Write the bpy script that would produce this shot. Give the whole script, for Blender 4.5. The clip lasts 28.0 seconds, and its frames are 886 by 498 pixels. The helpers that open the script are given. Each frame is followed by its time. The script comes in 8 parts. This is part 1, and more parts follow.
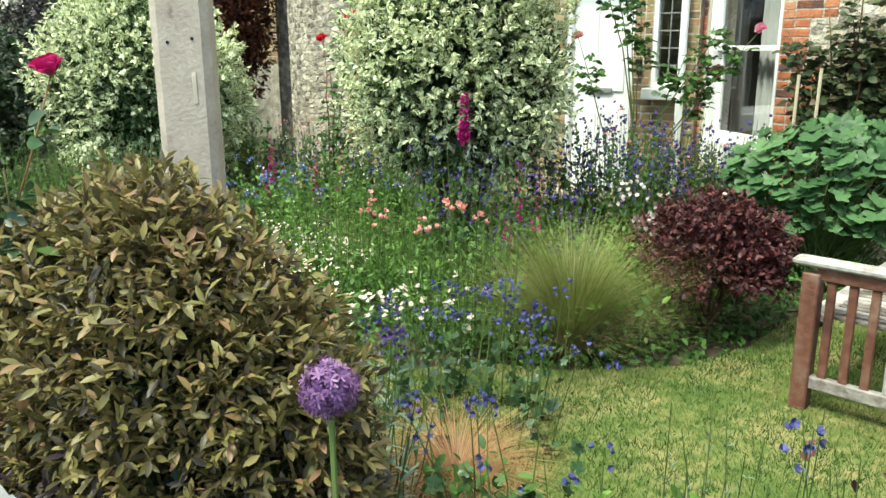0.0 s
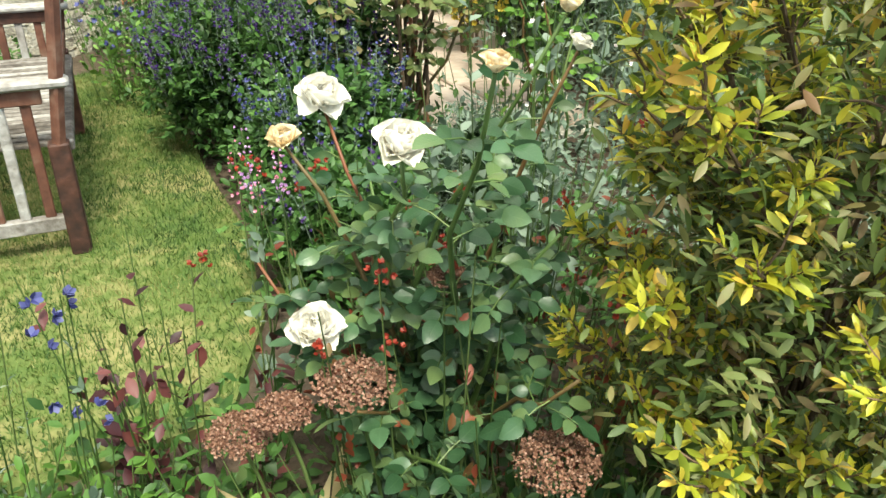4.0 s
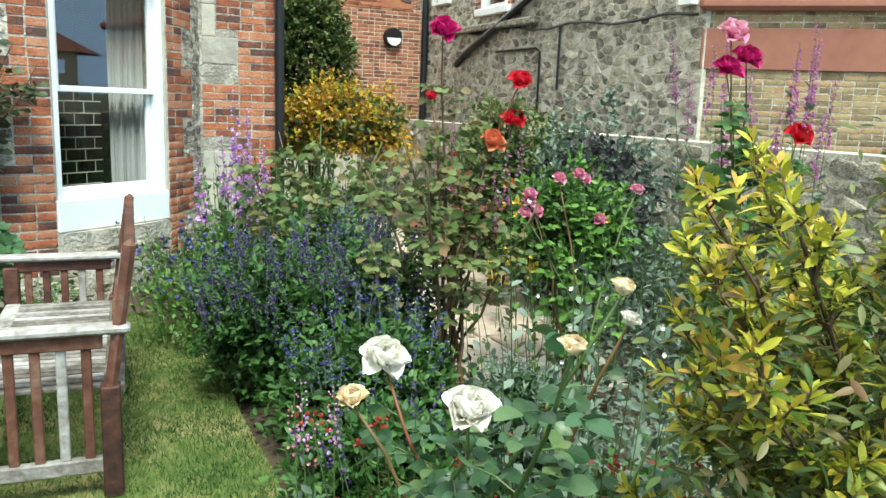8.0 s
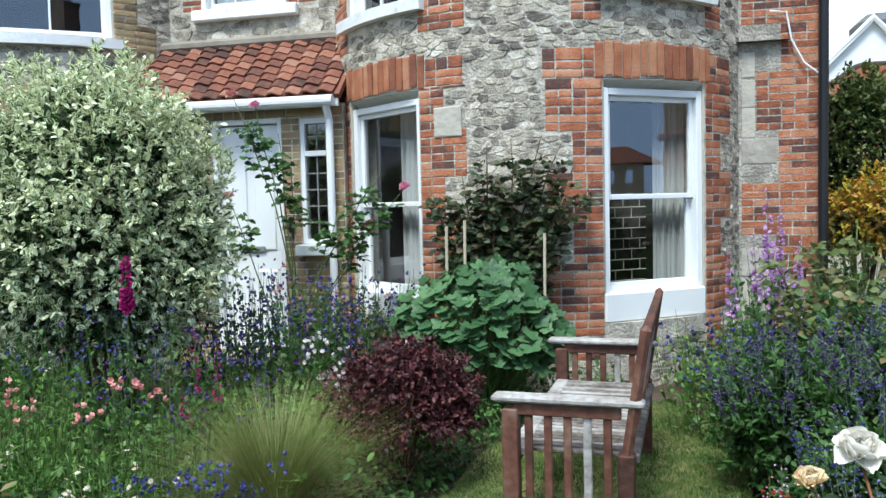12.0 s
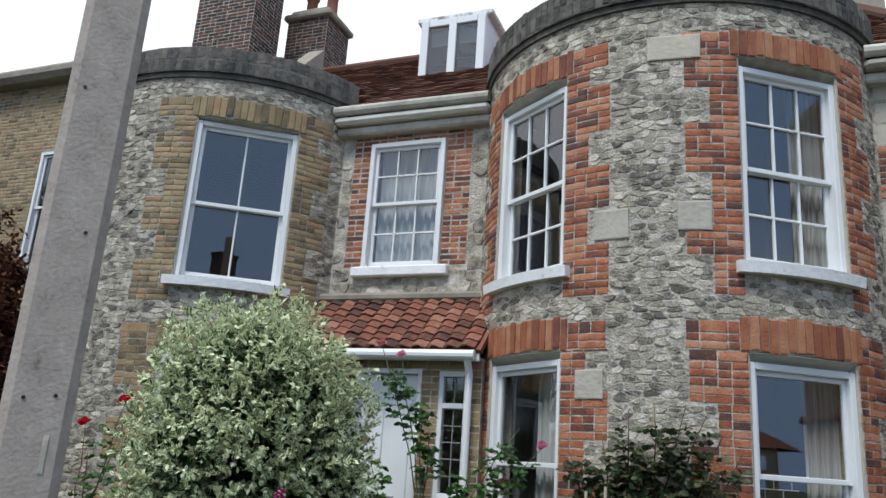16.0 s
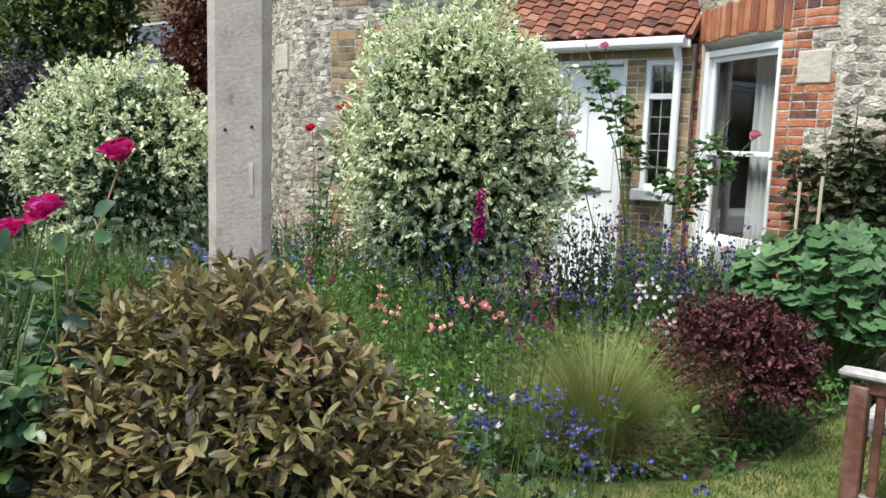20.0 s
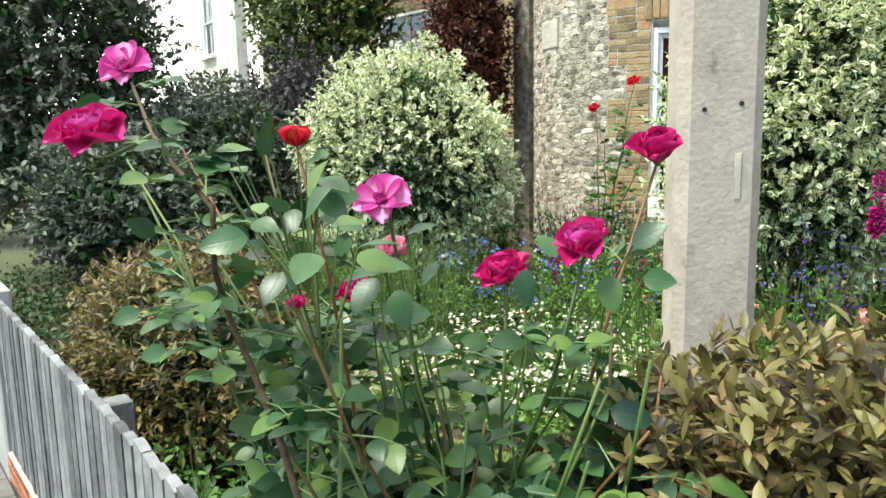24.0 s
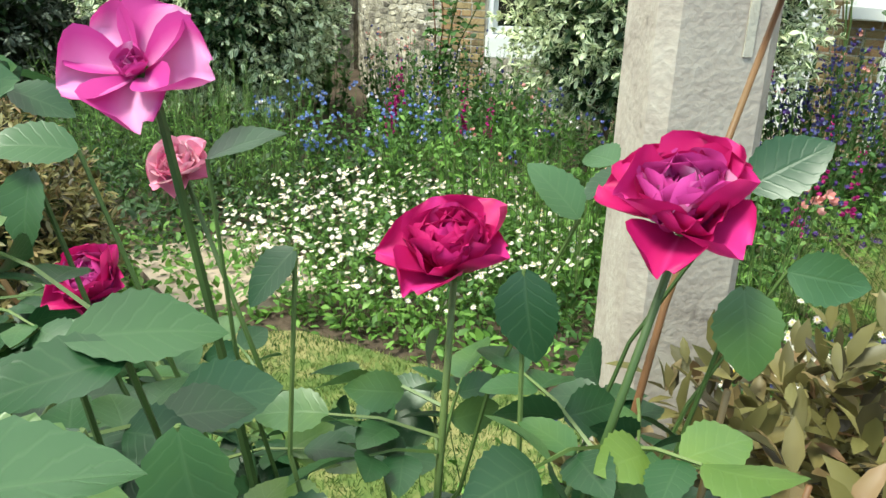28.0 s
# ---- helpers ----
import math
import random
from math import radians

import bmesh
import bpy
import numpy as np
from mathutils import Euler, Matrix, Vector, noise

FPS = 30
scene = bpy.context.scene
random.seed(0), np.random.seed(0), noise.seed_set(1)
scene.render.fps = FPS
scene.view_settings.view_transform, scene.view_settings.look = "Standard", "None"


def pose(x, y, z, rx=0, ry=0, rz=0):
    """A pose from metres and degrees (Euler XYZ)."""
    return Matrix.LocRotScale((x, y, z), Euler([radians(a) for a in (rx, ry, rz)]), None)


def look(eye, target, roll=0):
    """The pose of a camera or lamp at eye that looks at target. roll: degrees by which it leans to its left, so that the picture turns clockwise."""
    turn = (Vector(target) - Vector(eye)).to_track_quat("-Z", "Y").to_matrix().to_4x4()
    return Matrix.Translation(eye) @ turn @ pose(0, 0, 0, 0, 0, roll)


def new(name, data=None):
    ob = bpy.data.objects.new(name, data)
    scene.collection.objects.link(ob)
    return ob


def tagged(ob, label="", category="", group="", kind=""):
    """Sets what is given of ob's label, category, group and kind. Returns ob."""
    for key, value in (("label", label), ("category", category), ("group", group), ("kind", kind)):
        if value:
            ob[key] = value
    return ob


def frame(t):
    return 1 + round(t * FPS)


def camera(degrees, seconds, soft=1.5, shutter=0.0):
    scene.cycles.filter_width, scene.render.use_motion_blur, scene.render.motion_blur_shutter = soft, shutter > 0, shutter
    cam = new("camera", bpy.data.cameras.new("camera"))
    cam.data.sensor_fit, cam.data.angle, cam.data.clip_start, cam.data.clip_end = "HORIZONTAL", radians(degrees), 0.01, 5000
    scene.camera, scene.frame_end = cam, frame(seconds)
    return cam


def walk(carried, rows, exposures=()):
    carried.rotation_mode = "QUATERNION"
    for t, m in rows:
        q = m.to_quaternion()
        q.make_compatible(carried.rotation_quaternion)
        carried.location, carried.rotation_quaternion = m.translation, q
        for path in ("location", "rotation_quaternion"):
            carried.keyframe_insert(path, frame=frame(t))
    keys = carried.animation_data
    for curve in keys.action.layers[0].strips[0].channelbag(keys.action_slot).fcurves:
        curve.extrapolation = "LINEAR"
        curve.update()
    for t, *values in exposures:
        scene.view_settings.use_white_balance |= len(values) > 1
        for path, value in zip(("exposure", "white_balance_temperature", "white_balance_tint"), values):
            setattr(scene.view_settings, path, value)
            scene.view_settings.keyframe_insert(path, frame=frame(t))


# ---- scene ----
cam = camera(59.0, 28.0)
PATH = [
    (0, (0.574, -0.296, 1.451), (-0.673, 1.187, 0.954), -0.2),
    (0.5, (0.471, -0.242, 1.432), (-0.503, 1.436, 0.946), -1.0),
    (1, (0.394, -0.248, 1.405), (-0.178, 1.602, 0.904), -0.4),
    (1.5, (0.374, -0.207, 1.385), (0.183, 1.682, 0.756), -1.0),
    (2, (0.366, -0.183, 1.362), (0.342, 1.666, 0.599), 0.7),
    (2.5, (0.375, -0.073, 1.353), (0.441, 1.771, 0.582), 1.6),
    (3, (0.376, 0.009, 1.34), (0.714, 1.795, 0.507), 2.8),
    (3.5, (0.31, 0.061, 1.363), (0.943, 1.754, 0.509), -0.0),
    (4, (0.241, 0.065, 1.363), (1.062, 1.63, 0.427), 0.8),
    (4.2, (0.213, 0.045, 1.349), (1.0, 1.574, 0.327), -0.0),
    (4.5, (0.223, 0.033, 1.343), (0.826, 1.441, 0.057), -1.8),
    (6.5, (0.167, 0.096, 1.364), (0.872, 1.75, 0.489), 0.9),
    (7, (0.12, 0.042, 1.41), (0.925, 1.805, 0.914), 1.3),
    (7.5, (0.115, 0.035, 1.429), (0.944, 1.811, 1.033), 1.6),
    (8, (0.124, 0.03, 1.431), (0.992, 1.796, 1.073), 2.1),
    (8.5, (0.134, 0.003, 1.428), (0.987, 1.793, 1.163), 1.7),
    (9, (0.127, -0.039, 1.444), (0.984, 1.758, 1.248), 0.2),
    (9.5, (0.115, -0.056, 1.451), (0.939, 1.761, 1.307), -0.4),
    (10, (0.121, -0.079, 1.457), (0.779, 1.808, 1.363), -1.0),
    (10.5, (0.2, -0.14, 1.459), (0.641, 1.809, 1.364), -1.4),
    (11, (0.242, -0.192, 1.438), (0.374, 1.801, 1.33), -0.8),
    (11.5, (0.247, -0.234, 1.434), (0.038, 1.753, 1.331), -1.0),
    (12, (0.258, -0.249, 1.434), (-0.201, 1.694, 1.32), -1.4),
    (12.5, (0.239, -0.232, 1.422), (-0.354, 1.675, 1.328), -0.1),
    (13, (0.245, -0.241, 1.444), (-0.446, 1.635, 1.413), 1.2),
    (13.5, (0.247, -0.275, 1.443), (-0.45, 1.596, 1.56), 2.6),
    (15.5, (0.123, -0.449, 1.375), (-0.654, 1.343, 1.807), 3.5),
    (16, (0.115, -0.446, 1.373), (-0.612, 1.339, 1.909), 3.9),
    (16.5, (0.182, -0.42, 1.474), (-0.488, 1.364, 2.08), 3.9),
    (17, (0.2, -0.416, 1.479), (-0.476, 1.365, 2.088), 4.3),
    (17.5, (0.182, -0.424, 1.458), (-0.5, 1.361, 2.05), 3.5),
    (18, (0.226, -0.387, 1.448), (-0.513, 1.391, 1.992), 3.2),
    (18.5, (0.263, -0.402, 1.51), (-0.522, 1.382, 1.958), 2.6),
    (19, (0.248, -0.377, 1.476), (-0.622, 1.423, 1.517), 0.8),
    (19.5, (0.221, -0.371, 1.474), (-0.807, 1.333, 1.277), 1.8),
    (20, (0.209, -0.375, 1.456), (-0.97, 1.218, 1.186), 1.9),
    (20.5, (0.112, -0.411, 1.465), (-1.161, 1.099, 1.146), 2.0),
    (21, (0.032, -0.454, 1.481), (-1.396, 0.911, 1.168), 1.9),
    (21.5, (-0.05, -0.483, 1.478), (-1.616, 0.717, 1.149), 1.2),
    (22, (-0.124, -0.519, 1.479), (-1.735, 0.621, 1.158), 0.1),
    (22.5, (-0.221, -0.492, 1.457), (-1.844, 0.628, 1.123), -0.4),
    (24.5, (-0.743, -0.35, 1.456), (-2.253, 0.916, 1.115), -1.6),
    (25, (-0.829, -0.358, 1.451), (-2.259, 0.983, 1.054), -1.9),
    (25.5, (-0.892, -0.311, 1.433), (-2.305, 1.044, 1.026), -2.2),
    (26, (-0.988, -0.204, 1.431), (-2.399, 1.14, 0.981), -1.8),
    (26.5, (-1.046, -0.107, 1.422), (-2.385, 1.285, 0.902), -1.0),
    (27, (-1.084, -0.05, 1.412), (-2.301, 1.409, 0.787), -0.3),
    (27.5, (-1.135, -0.013, 1.412), (-2.286, 1.489, 0.764), 0.8),
    (28, (-1.152, 0.014, 1.415), (-2.322, 1.462, 0.696), 1.5),
]
EXPOSURES = [(0.0, 1.36, 7050, -5), (2.0, 1.44, 7100, -3), (4.5, 1.50, 7150, -1), (6.5, 1.34, 6800, -5), (8.0, 1.22, 6350, -6), (10.0, 1.12, 6200, -3), (12.0, 0.84, 5850, 4), (13.7, 0.72, 5800, 5), (15.5, 0.32, 6000, 6), (16.5, -0.04, 6050, 11), (18.5, -0.04, 6050, 11), (19.3, 0.56, 6200, 9), (20.5, 1.14, 6650, 9), (22.5, 1.36, 6900, 3), (25.5, 1.38, 6850, -1), (28.0, 1.32, 6800, -5)]
walk(cam, [(t, look(eye, target, roll)) for t, eye, target, roll in PATH], EXPOSURES)

# ---- world, sun, exposure ----
world = bpy.data.worlds.new("overcast_sky")
scene.world = world
world.use_nodes = True
wn, wl = world.node_tree.nodes, world.node_tree.links
sky = wn.new("ShaderNodeTexSky")
sky.sky_type, sky.sun_disc = "NISHITA", False
sky.sun_elevation, sky.sun_rotation = radians(61), radians(188)
sky.air_density, sky.dust_density, sky.ozone_density = 1.0, 4.0, 1.0
cloud = wn.new("ShaderNodeMix")
cloud.data_type, cloud.blend_type = "RGBA", "MIX"
cloud.inputs["Factor"].default_value = 0.9
wl.new(sky.outputs["Color"], cloud.inputs["A"])
puffs, way, tones = wn.new("ShaderNodeTexNoise"), wn.new("ShaderNodeTexCoord"), wn.new("ShaderNodeValToRGB")
puffs.inputs["Scale"].default_value, puffs.inputs["Detail"].default_value = 3.4, 8
wl.new(way.outputs["Generated"], puffs.inputs["Vector"])
side, thick = wn.new("ShaderNodeVectorMath"), wn.new("ShaderNodeMath")
side.operation, side.inputs[1].default_value = "DOT_PRODUCT", (-0.62, 0.76, 0.12)
wl.new(way.outputs["Generated"], side.inputs[0])
thick.operation, thick.inputs[1].default_value = "MULTIPLY_ADD", 0.28
wl.new(side.outputs["Value"], thick.inputs[0])
wl.new(puffs.outputs["Fac"], thick.inputs[2])
wl.new(thick.outputs[0], tones.inputs["Fac"])
tones.color_ramp.elements[0].position, tones.color_ramp.elements[0].color = 0.30, (0.40, 0.55, 0.82, 1)
tones.color_ramp.elements[1].position, tones.color_ramp.elements[1].color = 0.56, (1, 1, 1, 1)
gain = wn.new("ShaderNodeMix")
gain.data_type, gain.blend_type = "RGBA", "MULTIPLY"
gain.inputs["Factor"].default_value = 1.0
wl.new(tones.outputs["Color"], gain.inputs["A"])
gain.inputs["B"].default_value = (11.5, 11.5, 11.5, 1)
wl.new(gain.outputs["Result"], cloud.inputs["B"])
wl.new(cloud.outputs["Result"], wn["Background"].inputs["Color"])
wn["Background"].inputs["Strength"].default_value = 0.1
sun = new("sun", bpy.data.lights.new("sun", "SUN"))
sun.data.energy, sun.data.angle, sun.data.color = 2.8, radians(16), (1.0, 0.965, 0.90)
sun.matrix_world = look((0, 0, 20), (1.55, 11.0, 0))

# ---- materials ----


def M(name, cols, rough=0.8, scale=14.0, bump=0.25, spread=0.6, grain=0.5, metal=0.0, spec=0.3, margin=None, thin=0.0, veins=False):
    """Ramp of base colours, spread over the pieces by chance and over each surface by two sizes of grain."""
    m = bpy.data.materials.new(name)
    m.use_nodes = True
    n, l = m.node_tree.nodes, m.node_tree.links
    b = n["Principled BSDF"]
    b.inputs["Roughness"].default_value, b.inputs["Metallic"].default_value = rough, metal
    b.inputs["Specular IOR Level"].default_value = spec
    geo, info, co = n.new("ShaderNodeNewGeometry"), n.new("ShaderNodeObjectInfo"), n.new("ShaderNodeTexCoord")
    n1, n2 = n.new("ShaderNodeTexNoise"), n.new("ShaderNodeTexNoise")
    n1.inputs["Scale"].default_value, n2.inputs["Scale"].default_value = scale * 0.16, scale
    n1.inputs["Detail"].default_value, n2.inputs["Detail"].default_value = 3, 5
    l.new(geo.outputs["Position"], n1.inputs["Vector"])
    l.new(geo.outputs["Position"], n2.inputs["Vector"])

    def op(kind, a, c):
        k = n.new("ShaderNodeMath")
        k.operation = kind
        for i, v in enumerate((a, c)):
            if isinstance(v, (int, float)):
                k.inputs[i].default_value = v
            elif v is not None:
                l.new(v, k.inputs[i])
        return k.outputs[0]
    chance = op("FRACT", op("ADD", info.outputs["Random"], geo.outputs["Random Per Island"]), None)
    tone = op("ADD", op("MULTIPLY", op("SUBTRACT", chance, 0.5), spread), 0.5)
    mixed = op("ADD", op("MULTIPLY", op("SUBTRACT", n1.outputs["Fac"], 0.5), grain * 1.6), op("MULTIPLY", op("SUBTRACT", n2.outputs["Fac"], 0.5), grain * 1.2))
    fac = op("ADD", tone, mixed)
    ramp = n.new("ShaderNodeValToRGB")
    el = ramp.color_ramp.elements
    for i, c in enumerate(cols):
        p = i / max(1, len(cols) - 1)
        e = el[i] if i < 2 and len(cols) > 1 else (el.new(p) if i > 1 else el[0])
        e.position, e.color = p, (*c, 1)
    if len(cols) == 1:
        el[1].color = (*[v * 0.8 for v in cols[0]], 1)
    l.new(fac, ramp.inputs["Fac"])
    out = ramp.outputs["Color"]
    if margin:
        # leaf with a pale edge: the leaf's own coordinates give the margin
        sep, mx, edge = n.new("ShaderNodeSeparateXYZ"), n.new("ShaderNodeMix"), n.new("ShaderNodeMath")
        l.new(co.outputs["UV"], sep.inputs[0])
        d = op("ABSOLUTE", op("SUBTRACT", sep.outputs["X"], 0.5), None)
        w = op("ADD", op("MULTIPLY", d, 3.2), op("MULTIPLY", op("SUBTRACT", chance, 0.5), 1.5))
        edge.operation, edge.use_clamp = "MULTIPLY", True
        l.new(w, edge.inputs[0])
        edge.inputs[1].default_value = 1.3
        mx.data_type = "RGBA"
        l.new(edge.outputs[0], mx.inputs["Factor"])
        l.new(out, mx.inputs["A"])
        mx.inputs["B"].default_value = (*margin, 1)
        out = mx.outputs["Result"]
    if veins:
        # paler rib and side veins, by the leaf's own coordinates
        sep, mx, rib = n.new("ShaderNodeSeparateXYZ"), n.new("ShaderNodeMix"), n.new("ShaderNodeMath")
        l.new(co.outputs["UV"], sep.inputs[0])
        d = op("ABSOLUTE", op("SUBTRACT", sep.outputs["X"], 0.5), None)
        side = op("SINE", op("MULTIPLY", op("SUBTRACT", sep.outputs["Y"], op("MULTIPLY", d, 0.5)), 44.0), None)
        rib.operation, rib.use_clamp = "MAXIMUM", True
        l.new(op("SUBTRACT", 1.0, op("MULTIPLY", d, 22.0)), rib.inputs[0])
        l.new(op("MULTIPLY", op("SUBTRACT", side, 0.72), 2.0), rib.inputs[1])
        mx.data_type, mx.blend_type = "RGBA", "SCREEN"
        l.new(op("MULTIPLY", rib.outputs[0], 0.05), mx.inputs["Factor"])
        l.new(out, mx.inputs["A"])
        mx.inputs["B"].default_value = (0.30, 0.40, 0.20, 1)
        out = mx.outputs["Result"]
        bv = n.new("ShaderNodeBump")
        bv.inputs["Strength"].default_value, bv.inputs["Distance"].default_value, bv.invert = 0.12, 0.002, True
        l.new(rib.outputs[0], bv.inputs["Height"])
        l.new(bv.outputs["Normal"], b.inputs["Normal"])
    l.new(out, b.inputs["Base Color"])
    if bump:
        bp = n.new("ShaderNodeBump")
        bp.inputs["Strength"].default_value, bp.inputs["Distance"].default_value = bump, 0.02
        l.new(n2.outputs["Fac"], bp.inputs["Height"])
        l.new(bp.outputs["Normal"], b.inputs["Normal"])
    if thin:
        tr, ms = n.new("ShaderNodeBsdfTranslucent"), n.new("ShaderNodeMixShader")
        l.new(out, tr.inputs["Color"])
        ms.inputs[0].default_value = thin
        l.new(b.outputs[0], ms.inputs[1])
        l.new(tr.outputs[0], ms.inputs[2])
        l.new(ms.outputs[0], n["Material Output"].inputs["Surface"])
    return m


def leafm(name, cols, margin=None, rough=0.5, thin=0.25, spread=0.9, veins=False, spec=0.35):
    cols = [tuple(min(0.85, 1.0 * v) for v in c) for c in cols]
    return M(name, cols, rough=rough, scale=30, bump=0.0, spread=spread, grain=0.25, spec=spec, margin=margin, thin=thin, veins=veins)


RED_BRICK = M("red_brick", [(0.09, 0.048, 0.04), (0.25, 0.080, 0.040), (0.385, 0.132, 0.060), (0.44, 0.215, 0.125)], scale=60, bump=0.4, spread=1.0, grain=0.8)
ARCH_BRICK = M("rubbed_arch_brick", [(0.15, 0.055, 0.035), (0.32, 0.115, 0.055), (0.42, 0.21, 0.115)], scale=60, bump=0.4, spread=0.9)
BUFF_BRICK = M("buff_brick", [(0.10, 0.075, 0.045), (0.23, 0.17, 0.09), (0.34, 0.26, 0.135), (0.30, 0.15, 0.08)], scale=60, bump=0.4, spread=0.8)
ORANGE_BRICK = M("orange_brick", [(0.12, 0.05, 0.035), (0.30, 0.11, 0.058), (0.40, 0.18, 0.10)], scale=60, bump=0.3, spread=0.85, grain=0.7)
DARK_BRICK = M("sooty_brick", [(0.025, 0.02, 0.02), (0.07, 0.045, 0.04), (0.17, 0.07, 0.045)], scale=50, bump=0.5, spread=0.8)
STONE = M("rag_stone", [(0.11, 0.097, 0.08), (0.225, 0.198, 0.158), (0.325, 0.30, 0.235), (0.43, 0.38, 0.285), (0.60, 0.56, 0.475)], scale=70, bump=0.6, spread=0.8, grain=1.2)
PALE_STONE = M("pale_ashlar", [(0.30, 0.27, 0.22), (0.43, 0.40, 0.335), (0.52, 0.47, 0.37)], scale=20, bump=0.4, grain=0.7)
MORTAR = M("lime_mortar", [(0.24, 0.22, 0.18), (0.42, 0.385, 0.32), (0.58, 0.545, 0.47)], scale=44, bump=0.8, grain=1.3)
SOOT_CAP = M("weathered_parapet", [(0.03, 0.03, 0.028), (0.09, 0.085, 0.075), (0.19, 0.17, 0.14)], scale=18, bump=0.7, grain=0.8)
WHITE = M("white_gloss_paint", [(0.72, 0.73, 0.72), (0.80, 0.81, 0.80)], rough=0.4, scale=8, bump=0.04, grain=0.3, spec=0.5)
OLD_WHITE = M("flaking_white_paint", [(0.24, 0.22, 0.19), (0.74, 0.74, 0.72), (0.82, 0.82, 0.81), (0.83, 0.83, 0.82)], rough=0.6, scale=22, bump=0.3, grain=0.8)
STUCCO = M("worn_cornice_paint", [(0.28, 0.26, 0.20), (0.55, 0.53, 0.46), (0.68, 0.66, 0.60)], rough=0.7, scale=12, bump=0.2, grain=0.6)
TILE = M("clay_tile", [(0.05, 0.03, 0.024), (0.15, 0.058, 0.038), (0.23, 0.09, 0.055), (0.28, 0.15, 0.10)], scale=30, bump=0.4, spread=0.9)
ROOF = M("old_roof_tile", [(0.06, 0.032, 0.024), (0.13, 0.055, 0.035), (0.19, 0.085, 0.05)], scale=16, bump=0.4, spread=0.7)
SLATE = M("slate", [(0.09, 0.095, 0.10), (0.16, 0.165, 0.17)], scale=12, bump=0.2)
LEAD = M("lead_flashing", [(0.20, 0.20, 0.20), (0.33, 0.33, 0.33)], rough=0.5, scale=10, metal=0.2)
RENDER = M("cement_render", [(0.17, 0.15, 0.12), (0.28, 0.25, 0.20), (0.36, 0.33, 0.27)], scale=10, bump=0.4, grain=0.8)
CONCRETE = M("aggregate_concrete", [(0.13, 0.105, 0.09), (0.32, 0.275, 0.235), (0.38, 0.335, 0.285), (0.44, 0.40, 0.345)], scale=90, bump=0.16, grain=0.7)
BLACK_PAINT = M("black_gloss_paint", [(0.012, 0.012, 0.013), (0.02, 0.02, 0.022)], rough=0.35, scale=10, bump=0.05)
PINK_STUCCO = M("brick_red_painted_band", [(0.20, 0.08, 0.055), (0.30, 0.13, 0.09)], scale=9, bump=0.2, grain=0.8)
TEAK_RED = M("stained_bench_wood", [(0.028, 0.016, 0.013), (0.07, 0.030, 0.021), (0.125, 0.052, 0.034), (0.18, 0.11, 0.08)], rough=0.65, scale=26, bump=0.3, grain=0.8)
TEAK_GREY = M("silvered_bench_wood", [(0.05, 0.042, 0.036), (0.14, 0.122, 0.108), (0.28, 0.262, 0.245), (0.40, 0.39, 0.38)], rough=0.75, scale=34, bump=0.4, grain=0.8)
FENCE_WOOD = M("weathered_grey_pale", [(0.06, 0.064, 0.068), (0.135, 0.142, 0.15), (0.22, 0.228, 0.235)], rough=0.75, scale=26, bump=0.5, spread=0.8, grain=0.9)
FLAG = M("paving_stone", [(0.27, 0.21, 0.16), (0.45, 0.36, 0.29), (0.53, 0.45, 0.38)], scale=16, bump=0.3)
SETT = M("grey_block_paving", [(0.06, 0.06, 0.056), (0.12, 0.118, 0.108), (0.165, 0.16, 0.148)], scale=18, bump=0.4, grain=0.8)
SOIL = M("garden_soil", [(0.02, 0.015, 0.01), (0.05, 0.036, 0.024), (0.09, 0.065, 0.045)], rough=0.95, scale=26, bump=1.0, grain=0.9)
TURF = M("lawn_turf", [(0.022, 0.048, 0.010), (0.05, 0.088, 0.018), (0.092, 0.125, 0.032), (0.20, 0.185, 0.075)], rough=0.9, scale=16, bump=0.6, grain=1.0)
FIELD = M("distant_ground", [(0.05, 0.06, 0.03), (0.10, 0.11, 0.06)], rough=0.95, scale=1.0, bump=0.2)
ASPHALT = M("asphalt", [(0.035, 0.035, 0.035), (0.07, 0.07, 0.068)], rough=0.9, scale=40, bump=0.5)
BARK = M("brown_bark", [(0.03, 0.02, 0.012), (0.09, 0.06, 0.035), (0.15, 0.10, 0.06)], rough=0.85, scale=40, bump=0.5)
STEM = leafm("green_stem", [(0.03, 0.06, 0.015), (0.07, 0.12, 0.03), (0.11, 0.15, 0.05)], thin=0.0)
REDSTEM = leafm("reddish_stem", [(0.06, 0.05, 0.018), (0.13, 0.08, 0.03), (0.16, 0.05, 0.025)], thin=0.0)
CANE = M("pale_cane", [(0.34, 0.28, 0.18), (0.50, 0.44, 0.32)], scale=30, bump=0.2)
CURTAIN = M("white_net_curtain", [(0.76, 0.77, 0.77), (0.86, 0.87, 0.87)], rough=0.9, scale=6, bump=0.05, thin=0.3)
# near black, so that the shade of unlit rooms is in the colour
ROOM = M("room_wall_shade_painted", [(0.03, 0.03, 0.03), (0.05, 0.048, 0.046)], scale=4, bump=0.0)

